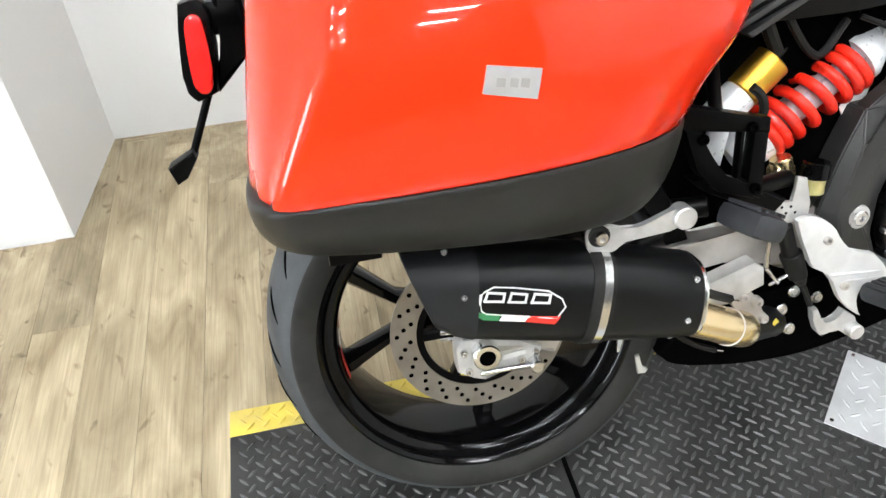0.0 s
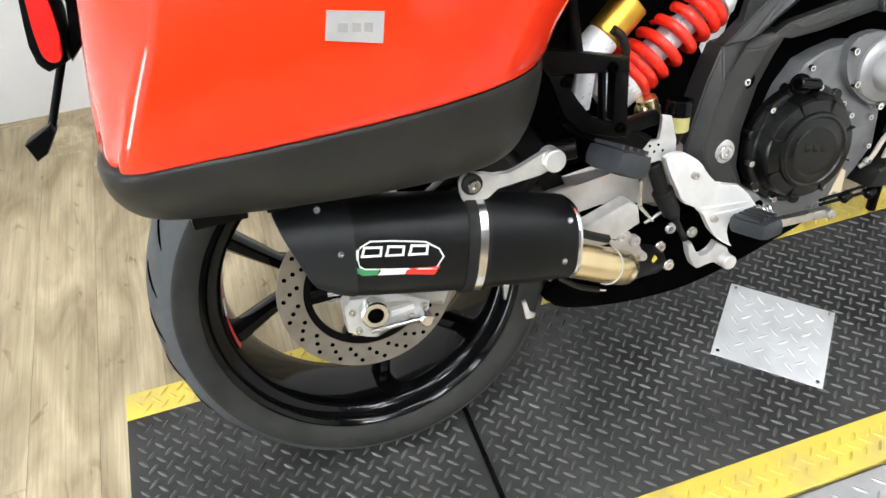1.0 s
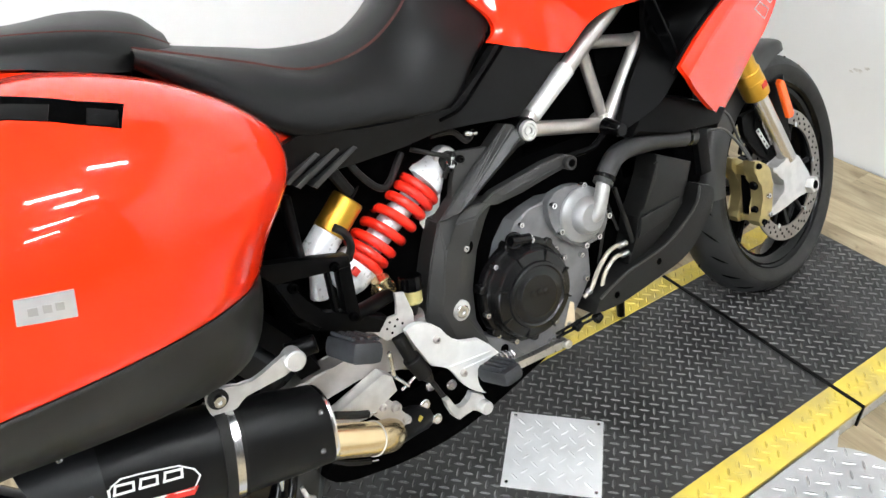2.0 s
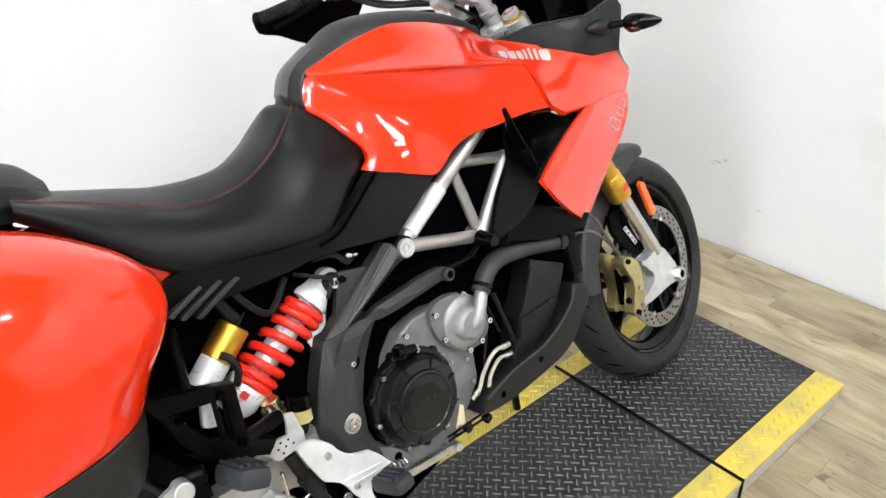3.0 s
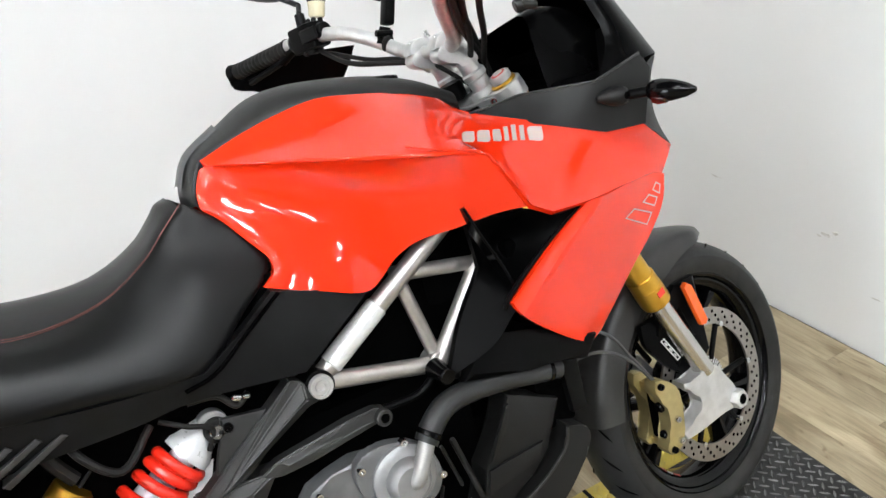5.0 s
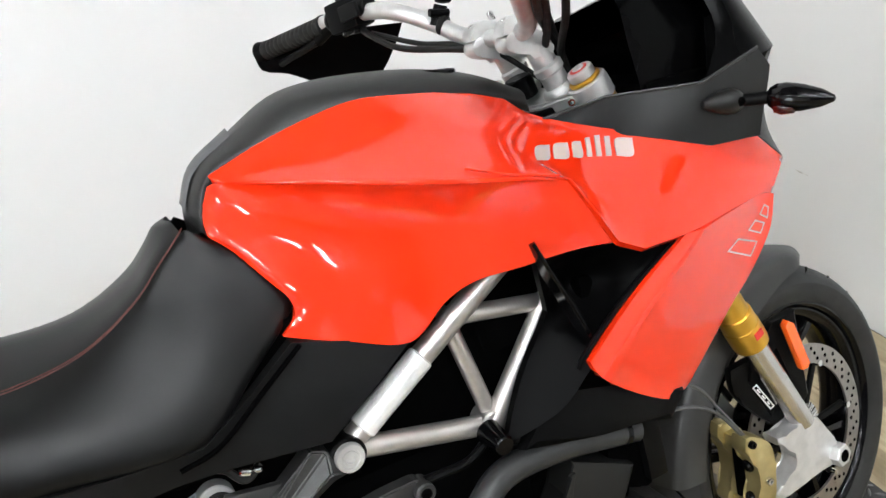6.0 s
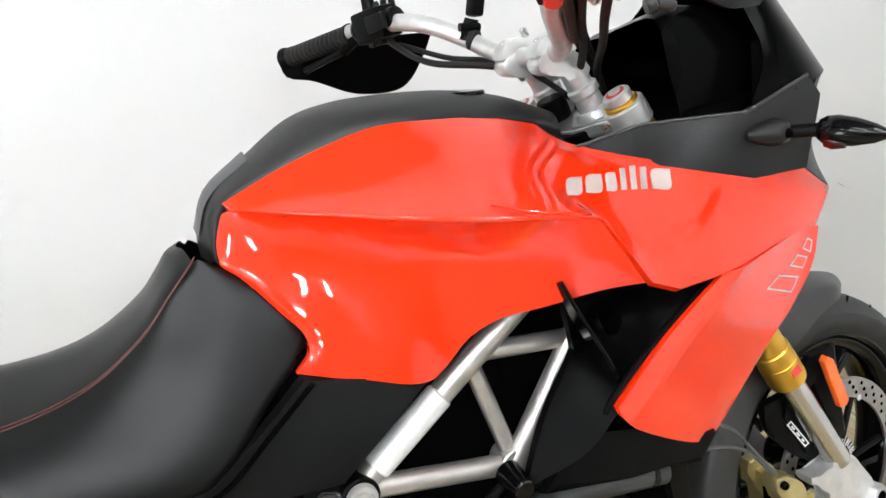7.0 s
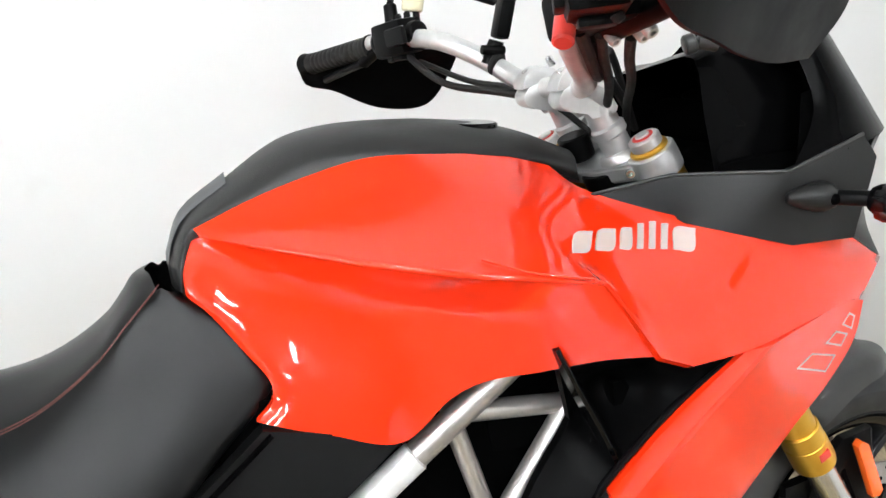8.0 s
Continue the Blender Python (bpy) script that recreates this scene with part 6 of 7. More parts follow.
for strip in ([(1.423, 0.478), (1.4243, 0.4795), (1.4573, 0.4275), (1.456, 0.426)], [(1.4307, 0.4805), (1.432, 0.482), (1.465, 0.43), (1.4637, 0.4285)], [(1.423, 0.478), (1.432, 0.482), (1.4328, 0.4808), (1.4238, 0.4768)], [(1.456, 0.426), (1.465, 0.43), (1.4642, 0.4312), (1.4552, 0.4272)], [(1.431, 0.472), (1.4335, 0.4732), (1.4385, 0.4652), (1.436, 0.464)], [(1.4405, 0.457), (1.443, 0.4582), (1.448, 0.4502), (1.4455, 0.449)], [(1.45, 0.442), (1.4525, 0.4432), (1.456, 0.4372), (1.4535, 0.436)]):
    slab(bm, strip, -0.1065, -0.105, 0)
badge = part("guard_badge", bm, WHITE, guard, "small white outlined badge with plain bars")
for ob in (flap, gp, amber, badge):
    ob.location = (0.03, 0.042, -0.016)

# handlebar, yokes
bar_l = [(1.158, 0.02, 1.088), (1.15, 0.056, 1.09), (1.14, 0.1, 1.1), (1.117, 0.14, 1.125), (1.075, 0.19, 1.155), (1.035, 0.28, 1.164), (0.99, 0.38, 1.155), (0.945, 0.48, 1.14)]
bar_r = [(1.158, 0.02, 1.088), (1.16, -0.03, 1.09), (1.148, -0.07, 1.1), (1.11, -0.13, 1.125), (1.075, -0.185, 1.15), (1.045, -0.26, 1.17), (1.02, -0.339, 1.195), (0.965, -0.46, 1.215)]
bm = bmesh.new()
hose(bm, bar_l[::-1] + bar_r[1:], 0.0125, 16, 8)
bar = part("handlebar", bm, ALLOY, bike, "bare alloy tapered handlebar")
for name, pts in (("left", bar_l), ("right", bar_r)):
    a, b = Vector(pts[-3 if name == "left" else -2]), Vector(pts[-1])
    bm = bmesh.new()
    a2 = a.lerp(b, 0.25 if name == "left" else 0.15)
    d = (b - a).normalized()
    m = frame_to(a2, b)
    ln = (b - a2).length
    prof = [(0, 0), (0.0175, 0), (0.0175, 0.004)]
    for k in range(12):
        z = 0.006 + k * (ln - 0.02) / 12
        prof += [(0.0148, z), (0.0162, z + 0.002), (0.0162, z + (ln - 0.02) / 12 - 0.003), (0.0148, z + (ln - 0.02) / 12 - 0.001)]
    prof += [(0.0165, ln - 0.01), (0.0172, ln), (0, ln)]
    turned(bm, prof, m, 20)
    part("grip", bm, RUBBER, bar, "black ribbed rubber grip")
    rods("bar_end", BLACK, [(tuple(b), tuple(b + d * 0.02), 0.016, 0.02)], bar, "black bar end")
    s = a.lerp(b, 0.02)
    bm = bmesh.new()
    box(bm, -0.022, 0.022, -0.024, 0.024, -0.045, 0.02, 0.007, frame_to(s, b))
    cluster = part("switch_housing", bm, BLACK, bar, "black switch housing")
    for bx in ((-0.03, -0.0215, -0.018, 0.018, -0.03, 0.005), (0.0215, 0.03, -0.012, 0.012, -0.06, -0.02), (-0.014, 0.014, -0.031, -0.0235, -0.028, -0.008)):
        bm = bmesh.new()
        box(bm, *bx, 0.003, frame_to(s, b))
        part("switch", bm, GREYPL, cluster)
    mm = frame_to(s, b)
    for z0, r0, r1, ln0 in ((-0.062, 0.0165, 0.0175, 0.014), (0.022, 0.019, 0.0175, 0.01)):
        bm = bmesh.new()
        rod(bm, mm @ Vector((0, 0, z0)), mm @ Vector((0, 0, z0 + ln0)), r0, r1, 20, 0.002)
        part("housing_clamp", bm, BLACK, cluster)
    for x0, y0, z0 in ((-0.0305, 0.006, -0.012), (0.006, 0.0245, -0.03), (0.012, -0.0245, -0.005)):
        bm = bmesh.new()
        rod(bm, mm @ Vector((x0, y0, z0)), mm @ Vector((x0 * 1.25, y0 * 1.25, z0)), 0.0052, 0.0044, 12, 0.001)
        part("button", bm, RUBBER, cluster)
rods("starter_switch", REDP, [((1.034, -0.262, 1.172), (1.022, -0.278, 1.152), 0.009)], bar, "red engine switch")
for y in (0.056, -0.02):
    x = 1.152 + (0.056 - y) * 0.12
    bm = bmesh.new()
    for half, dz in ((0, -0.006), (1, 0.016)):
        link_ = [(x - 0.03, 1.086 + dz), (x - 0.022, 1.098 + dz), (x, 1.102 + dz), (x + 0.024, 1.094 + dz), (x + 0.04, 1.076 + dz * 0.5), (x + 0.044, 1.06), (x + 0.03, 1.05), (x + 0.012, 1.058), (x - 0.012, 1.07 + dz), (x - 0.026, 1.076 + dz)]
        if half:
            link_ = [(x - 0.03, 1.09), (x - 0.024, 1.106), (x - 0.006, 1.115), (x + 0.014, 1.11), (x + 0.026, 1.096), (x + 0.02, 1.091), (x - 0.004, 1.093)]
        slab(bm, link_, y - 0.016 + 0.0015 * half, y + 0.016 - 0.0015 * half, 0.005, 2, 3, 60)
    rod(bm, (x + 0.022, y, 1.07), (x + 0.05, y - 0.003, 1.005), 0.0165, 0.0185, 24, 0.003)
    rod(bm, (x + 0.034, y - 0.002, 1.043), (x + 0.04, y - 0.003, 1.029), 0.0205, None, 24, 0.003)
    rod(bm, (x + 0.046, y - 0.003, 1.012), (x + 0.051, y - 0.004, 1.0), 0.024, 0.026, 24, 0.003)
    riser = part("bar_clamp", bm, ALLOY, bar, "cast alloy bar clamp and riser")
    for dx in (-0.016, 0.016):
        bolt(riser, (x + dx, y, 1.112 + dx * 0.4), 0.005, STEEL, axis=(-0.4, 0, 1))
bm = bmesh.new()
dn = (KNEE - CAP).normalized()
rear = dn.cross(AX).normalized()
if rear.x > 0:
    rear = -rear
outline_y = [(-0.018, -0.022), (0.04, -0.018), (0.1, -0.012), (0.16, -0.018), (0.218, -0.022), (0.226, 0.0), (0.212, 0.024), (0.17, 0.034), (0.14, 0.045), (0.06, 0.045), (0.03, 0.034), (-0.012, 0.024), (-0.026, 0.0)]
lo = [bm.verts.new(CAP + AX * a + rear * b + dn * 0.012) for a, b in outline_y]
hi = [bm.verts.new(CAP + AX * a + rear * b - dn * 0.01) for a, b in outline_y]
bm.faces.new(lo), bm.faces.new(hi[::-1])
for i in range(len(outline_y)):
    j = (i + 1) % len(outline_y)
    bm.faces.new((lo[i], lo[j], hi[j], hi[i]))
bmesh.ops.bevel(bm, geom=[e for e in bm.edges if len({v in hi for v in e.verts}) == 1 or all(v in hi for v in e.verts)], offset=0.004, segments=2, affect="EDGES")
yoke = part("top_yoke", bm, ALLOY, bike, "cast alloy top yoke")
bolt(yoke, tuple(CAP + rear * 0.028 + AX * 0.012), 0.006, STEEL, axis=tuple(rear - AX))
rods("ignition_lock", BLACK, [((1.18, 0.02, 1.0), (1.172, 0.02, 1.03), 0.02)], yoke)
rods("lower_yoke", BLACK, [((1.29, -0.11, 0.83), (1.265, 0.12, 0.83), 0.03)], label="black lower yoke")
rods("steering_stem", BLACK, [((1.2, 0.0, 0.99), (1.275, 0.0, 0.83), 0.03)])
for pts, r in (([(1.15, 0.06, 1.075), (1.12, 0.11, 1.085), (1.07, 0.17, 1.1), (1.05, 0.24, 1.13), (1.045, 0.28, 1.15)], 0.005), ([(1.2, 0.0, 1.02), (1.16, 0.05, 1.07), (1.13, 0.11, 1.09), (1.1, 0.16, 1.1), (1.06, 0.25, 1.13)], 0.004),
               ([(1.045, -0.262, 1.16), (1.13, -0.13, 1.11), (1.2, -0.02, 1.1), (1.25, 0.02, 1.05)], 0.006), ([(1.05, -0.27, 1.17), (1.15, -0.1, 1.12), (1.22, 0.0, 1.12), (1.27, 0.04, 1.02)], 0.005)):
    bm = bmesh.new()
    hose(bm, pts, r, 8)
    part("control_cable", bm, RUBBER, bar, "black control cable")
rods("cable_tie", RUBBER, [((1.127, 0.122, 1.118), (1.123, 0.128, 1.122), 0.0155)], bar)

# phone mount on the bar
bm = bmesh.new()
rod(bm, (1.12, 0.135, 1.12), (1.13, 0.13, 1.148), 0.014, 0.01, 14)
box(bm, -0.013, 0.013, -0.01, 0.01, 0, 0.085, 0.006, frame_to((1.134, 0.13, 1.15), (1.162, 0.13, 1.24)))
rod(bm, (1.135, 0.12, 1.135), (1.105, 0.12, 1.14), 0.006, None, 10)
part("mount_arm", bm, BLACK, bar, "black double-socket mount arm")
rods("mount_ball", GLOSSBLK, [((1.14, 0.12, 1.236), (1.11, 0.115, 1.246), 0.017)], bar, "black mount head", seg=20)
rods("mount_knob", BLACK, [((1.13, 0.12, 1.195), (1.085, 0.12, 1.212), 0.005), ((1.09, 0.11, 1.21), (1.078, 0.135, 1.214), 0.008)], bar, "black wing knob")

# left mirror and fluid pots
rods("mirror_stem", BLACK, [((1.038, 0.292, 1.155), (1.04, 0.3, 1.213), 0.011, 0.0095), ((1.04, 0.3, 1.212), (1.056, 0.335, 1.232), 0.005), ((1.056, 0.335, 1.231), (1.05, 0.445, 1.27), 0.005, 0.007)], bar, "black mirror stem")
bm = bmesh.new()
mo = [(1.072, 1.262), (1.06, 1.295), (1.035, 1.336), (0.988, 1.364), (0.938, 1.345), (0.929, 1.314), (0.968, 1.287), (1.038, 1.262)]
slab(bm, mo, 0.44, 0.468, 0.006, 3, 4, 170)
mir = part("mirror_shell", bm, BLACK, bar, "black mirror housing")
MIRROR = material("mirror_glass", (0.55, 0.52, 0.48), 0.03, 1.0, 0.02, 5, rough_vary=0.01)
bm = bmesh.new()
slab(bm, [(x * 0.8 + 0.972 * 0.2, z * 0.84 + 1.322 * 0.16) for x, z in mo], 0.4375, 0.441, 0.0, 2, 4, 170)
part("mirror_glass", bm, MIRROR, mir, "clear mirror glass")
AMB = material("fluid_amber", (0.72, 0.66, 0.45), 0.25, 0, 0.1, 40)
rods("fluid_pot", AMB, [((1.066, 0.28, 1.199), (1.073, 0.28, 1.229), 0.015, 0.0165)], bar, "amber clutch fluid pot", seg=20)
rods("pot_lid", BLACK, [((1.072, 0.28, 1.226), (1.075, 0.28, 1.24), 0.018)], bar, "black pot lid", seg=20)
rods("pot_line", RUBBER, [((1.055, 0.278, 1.165), (1.058, 0.279, 1.2), 0.005), ((1.072, 0.282, 1.165), (1.072, 0.281, 1.2), 0.005)], bar)
rods("fluid_pot", AMB, [((1.0, -0.2, 1.205), (1.002, -0.2, 1.235), 0.017)], bar, "amber brake fluid pot", seg=20)
rods("pot_lid", BLACK, [((1.002, -0.2, 1.234), (1.003, -0.2, 1.248), 0.0185)], bar, "black pot lid", seg=20)
m = frame_to((1.052, -0.245, 1.172), (1.07, -0.33, 1.19))
bm = bmesh.new()
box(bm, -0.02, 0.022, -0.018, 0.02, -0.02, 0.06, 0.007, m)
rod(bm, (1.078, -0.25, 1.158), (1.092, -0.335, 1.176), 0.0125, 0.0105, 16, 0.003)
master = part("brake_master", bm, BLACK, bar, "black brake master cylinder")
rods("lever_blade", GREYPL, [((1.09, -0.31, 1.17), (1.084, -0.36, 1.18), 0.009, 0.007), ((1.084, -0.36, 1.18), (1.05, -0.47, 1.205), 0.007, 0.006)], master, "dark brake lever")
for p, r in (((1.09, -0.29, 1.155), 0.0075), ((1.074, -0.262, 1.15), 0.006), ((1.1, -0.262, 1.15), 0.0065)):
    bolt(master, p, r * 0.8, DULL, axis=(0.1, -0.6, -0.5), h=0.006)
for pts in ([(1.095, -0.255, 1.15), (1.125, -0.2, 1.128), (1.185, -0.1, 1.095), (1.235, 0.0, 1.045), (1.25, 0.03, 0.97)], [(1.07, -0.25, 1.155), (1.11, -0.18, 1.13), (1.17, -0.08, 1.09), (1.215, 0.02, 1.03), (1.225, 0.04, 0.97)]):
    bm = bmesh.new()
    hose(bm, pts, 0.0052, 10, 6)
    part("brake_hose", bm, RUBBER, master, "black rubber brake hose")
rods("lever_blade", BLACK, [((1.02, 0.31, 1.155), (1.0, 0.35, 1.135), 0.009), ((1.0, 0.35, 1.135), (0.96, 0.47, 1.112), 0.006)], bar, "black hand lever")
for s in (1, -1):
    bm = bmesh.new()
    if s > 0:
        g0 = [(0.922, 0.49, 1.14), (0.93, 0.49, 1.108), (0.97, 0.475, 1.093), (1.037, 0.45, 1.057), (1.104, 0.4, 1.055), (1.135, 0.36, 1.099), (1.152, 0.34, 1.138), (1.07, 0.385, 1.145), (1.0, 0.44, 1.143)]
        skin(bm, g0, depth=0.006, corner=64)
    else:
        g0 = [(0.975, -0.475, 1.19), (1.01, -0.45, 1.163), (1.055, -0.42, 1.148), (1.1, -0.385, 1.134), (1.16, -0.345, 1.12), (1.232, -0.3, 1.114), (1.272, -0.297, 1.15), (1.3, -0.29, 1.2), (1.21, -0.375, 1.262), (1.08, -0.455, 1.262), (0.99, -0.49, 1.225)]
        skin(bm, g0, depth=0.006)
    part("hand_guard", bm, GUARDPL, bar, "black hand guard")

# screen and dash
bm = bmesh.new()
rows = [[(1.335, -0.165, 0.985), (1.42, -0.172, 1.0), (1.52, -0.1, 1.0), (1.55, 0, 1.0), (1.52, 0.1, 1.0), (1.42, 0.172, 1.0), (1.335, 0.165, 0.985)],
        [(1.37, -0.155, 1.045), (1.4, -0.158, 1.06), (1.48, -0.09, 1.07), (1.505, 0, 1.075), (1.48, 0.09, 1.06), (1.4, 0.145, 1.06), (1.345, 0.15, 1.06)],
        [(1.362, -0.13, 1.115), (1.378, -0.132, 1.13), (1.43, -0.08, 1.15), (1.45, -0.01, 1.14), (1.44, 0.05, 1.115), (1.4, 0.095, 1.1), (1.37, 0.11, 1.095)],
        [(1.355, -0.1, 1.19), (1.36, -0.1, 1.2), (1.39, -0.07, 1.2), (1.41, -0.03, 1.18), (1.41, 0.02, 1.155), (1.395, 0.06, 1.132), (1.385, 0.08, 1.125)]]
loft(bm, surface(rows, 4, 4))
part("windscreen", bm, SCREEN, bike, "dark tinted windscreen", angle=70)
# Dash boxes, with the shade behind the screen put into their colour.
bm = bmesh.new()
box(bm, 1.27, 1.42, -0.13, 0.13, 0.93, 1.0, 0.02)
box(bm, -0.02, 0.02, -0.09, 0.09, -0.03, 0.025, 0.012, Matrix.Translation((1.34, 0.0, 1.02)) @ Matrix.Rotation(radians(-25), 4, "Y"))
dash = part("dash", bm, DARK, bike, "instrument panel, near-black to stand for shade")
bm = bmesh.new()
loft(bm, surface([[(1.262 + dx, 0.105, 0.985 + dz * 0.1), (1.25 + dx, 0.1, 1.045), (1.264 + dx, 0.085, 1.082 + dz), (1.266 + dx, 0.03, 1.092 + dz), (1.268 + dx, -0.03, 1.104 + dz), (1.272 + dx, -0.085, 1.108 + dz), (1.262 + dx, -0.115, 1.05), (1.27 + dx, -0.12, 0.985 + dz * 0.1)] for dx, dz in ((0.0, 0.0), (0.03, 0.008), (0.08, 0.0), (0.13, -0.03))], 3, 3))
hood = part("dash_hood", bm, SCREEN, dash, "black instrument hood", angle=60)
rods("hood_stay", PLATEGREY, [((1.25, -0.1, 1.124), (1.262, -0.104, 1.127), 0.011), ((1.262, -0.104, 1.127), (1.285, -0.11, 1.12), 0.007)], hood, "grey stay bolt", seg=14)
panel("nose", BLACK, [(1.417, -0.178, 0.985), (1.52, -0.1, 1.0), (1.55, -0.02, 0.99), (1.56, -0.02, 0.87), (1.519, -0.104, 0.836), (1.406, -0.168, 0.902)], "black front nose", depth=0.02)

# Added inner sheet, near-black, that paints shade inside the windscreen.
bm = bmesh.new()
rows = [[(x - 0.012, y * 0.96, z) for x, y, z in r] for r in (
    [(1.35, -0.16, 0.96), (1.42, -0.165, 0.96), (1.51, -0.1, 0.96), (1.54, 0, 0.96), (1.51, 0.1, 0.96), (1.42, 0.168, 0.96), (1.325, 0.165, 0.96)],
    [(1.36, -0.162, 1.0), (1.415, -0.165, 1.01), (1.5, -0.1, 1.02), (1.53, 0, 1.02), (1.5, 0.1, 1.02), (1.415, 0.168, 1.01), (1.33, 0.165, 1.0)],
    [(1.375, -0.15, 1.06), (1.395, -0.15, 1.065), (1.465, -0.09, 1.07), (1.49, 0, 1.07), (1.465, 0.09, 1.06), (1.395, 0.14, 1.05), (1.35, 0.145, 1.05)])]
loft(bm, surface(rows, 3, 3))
part("screen_lining", bm, DARK, bike, "added near-black lining for the shade behind the screen", angle=70)

for side in (1, -1):
    bm = bmesh.new()
    hose(bm, [(x, side * (y - 0.004), z) for x, y, z in ((1.132, -0.09, 0.982), (1.22, -0.108, 0.991), (1.275, -0.137, 0.988), (1.326, -0.165, 0.985), (1.418, -0.17, 1.011))], 0.0022, 8, smooth=False)
    part("cowl_edge", bm, PLATEGREY, bike, "rounded grey cowl edge")

# indicator
ind = rods("indicator_stem", BLACK, [((1.36, -0.18, 0.953), (1.392, -0.222, 0.952), 0.0085)], label="black indicator stem")
bm = bmesh.new()
turned(bm, [(0, 0), (0.005, 0.002), (0.011, 0.014), (0.0155, 0.03), (0.0165, 0.042), (0.013, 0.052), (0.009, 0.055), (0, 0.056)], frame_to((1.318, -0.172, 0.9575), (1.375, -0.186, 0.952)), 20)
part("stem_base", bm, COWLDARK, ind, "teardrop stem base")
rods("stem_bolt", DARK, [((1.36, -0.2, 0.953), (1.36, -0.19, 0.953), 0.006)], ind)
bm = bmesh.new()
turned(bm, [(0, 0), (0.012, 0.001), (0.0165, 0.008), (0.0185, 0.02), (0.0165, 0.04), (0.011, 0.062), (0.004, 0.076), (0, 0.078)], frame_to((1.388, -0.215, 0.9525), (1.421, -0.285, 0.943)), 24)
body = part("indicator_shell", bm, GLOSSBLK, ind, "black pointed indicator")
bm = bmesh.new()
turned(bm, [(0, 0), (0.009, 0.001), (0.0115, 0.01), (0.009, 0.024), (0, 0.03)], frame_to((1.386, -0.224, 0.942), (1.4, -0.252, 0.938)), 16)
part("indicator_lens", bm, material("dark_red_lens", (0.035, 0.003, 0.003), 0.2, 0, 0.1, 40), ind, "dark red lens")

# tail light bracket
bm = bmesh.new()
slab(bm, [(-0.335, 0.822), (-0.31, 0.826), (-0.298, 0.806), (-0.308, 0.706), (-0.336, 0.696), (-0.347, 0.709), (-0.345, 0.759)], -0.03, 0.02, 0.006, 2, 2, 50)
box(bm, -0.31, -0.24, -0.01, 0.05, 0.775, 0.82, 0.01)
slab(bm, [(-0.295, 0.83), (-0.2, 0.88), (-0.2, 0.81), (-0.241, 0.765), (-0.309, 0.7), (-0.313, 0.72), (-0.285, 0.77)], -0.01, 0.05, 0.008)
tl = part("plate_holder", bm, BLACK, bike, "black number plate holder")
plate("rear_reflector", REFLEX, [(-0.328, 0.804), (-0.319, 0.809), (-0.31, 0.805), (-0.307, 0.79), (-0.31, 0.72), (-0.318, 0.709), (-0.329, 0.711), (-0.334, 0.724), (-0.331, 0.788)], -0.046, -0.028, tl, "oblong red reflector", 0.004, n=3, corner=170)
rods("plate_light", BLACK, [((-0.325, 0.02, 0.7), (-0.366, 0.02, 0.615), 0.0055)], tl, "black plate lamp arm")
plate("plate_lamp", BLACK, [(-0.363, 0.625), (-0.378, 0.615), (-0.402, 0.604), (-0.394, 0.578), (-0.378, 0.586), (-0.36, 0.612)], 0.0, 0.04, tl, "small black plate lamp", 0.004)

# ---- pannier ----
pannier = tagged(new("pannier"), "large glossy red hard pannier with a black tray", "pannier")
pannier.matrix_basis = LEAN
SHAPE = [(0.3, 1.0), (0.5, 0.985), (0.68, 0.92), (0.82, 0.8), (0.92, 0.63), (0.98, 0.42), (1, 0.2), (1, 0)]
YIN = -0.175


def contour(z, xr, xf, yo, drop=None):
    """One level of the case; its rear corner moves forward with height."""
    out = []
    c = float(np.interp(z, [0.64, 0.655, 0.81, 0.96], [0.075, 0.062, 0.128, 0.17]))
    rear = [(0, 0), (0.0, 0.5), (0.012, 0.62), (c * 0.35, 0.745), (c * 0.72, 0.87), (c - 0.012, 0.93), (c + 0.004, 0.962), (c + 0.024, 0.98), (c + 0.07, 0.99)]
    if drop:
        rear = [(0, 0), (0.0, 0.42), (0.006, 0.6), (0.02, 0.74), (0.045, 0.85), (0.08, 0.925), (0.125, 0.965), (0.19, 0.985)]
        rear.insert(1, (0.0, 0.2))
    for fx, fy in rear + SHAPE:
        x, y = xr + (xf - xr) * fx, YIN + (yo - YIN) * fy
        out.append(Vector((x, y, z if drop is None else drop(x))))
    return out


bm = bmesh.new()
levels = [(0.652, -0.266, 0.242, -0.382), (0.656, -0.268, 0.246, -0.386), (0.70, -0.262, 0.27, -0.398), (0.75, -0.253, 0.308, -0.405), (0.785, -0.246, 0.321, -0.406), (0.82, -0.24, 0.316, -0.402), (0.855, -0.233, 0.288, -0.39),
          (0.885, -0.226, 0.25, -0.372), (0.912, -0.22, 0.205, -0.347), (0.935, -0.215, 0.15, -0.318), (0.95, -0.21, 0.1, -0.285), (0.957, -0.2, 0.06, -0.245), (0.958, -0.19, 0.03, -0.2)]
grid = [contour(*lv) for lv in levels]
cols = [spline(c, 3) for c in zip(*grid)]
rows = [spline(r, 3) for r in zip(*cols)]
vs = [[bm.verts.new(p) for p in r] for r in rows]
for a, b in zip(vs, vs[1:]):
    for i in range(len(a)):
        j = (i + 1) % len(a)
        bm.faces.new((a[i], a[j], b[j], b[i]))
bm.faces.new(vs[0]), bm.faces.new(vs[-1])
lid = part("lid", bm, RED, pannier, "glossy red pannier lid", angle=60)
bm = bmesh.new()


def base(f):
    return lambda x: 0.652 - f * (0.652 - (0.575 - 0.11 * (x + 0.25)))


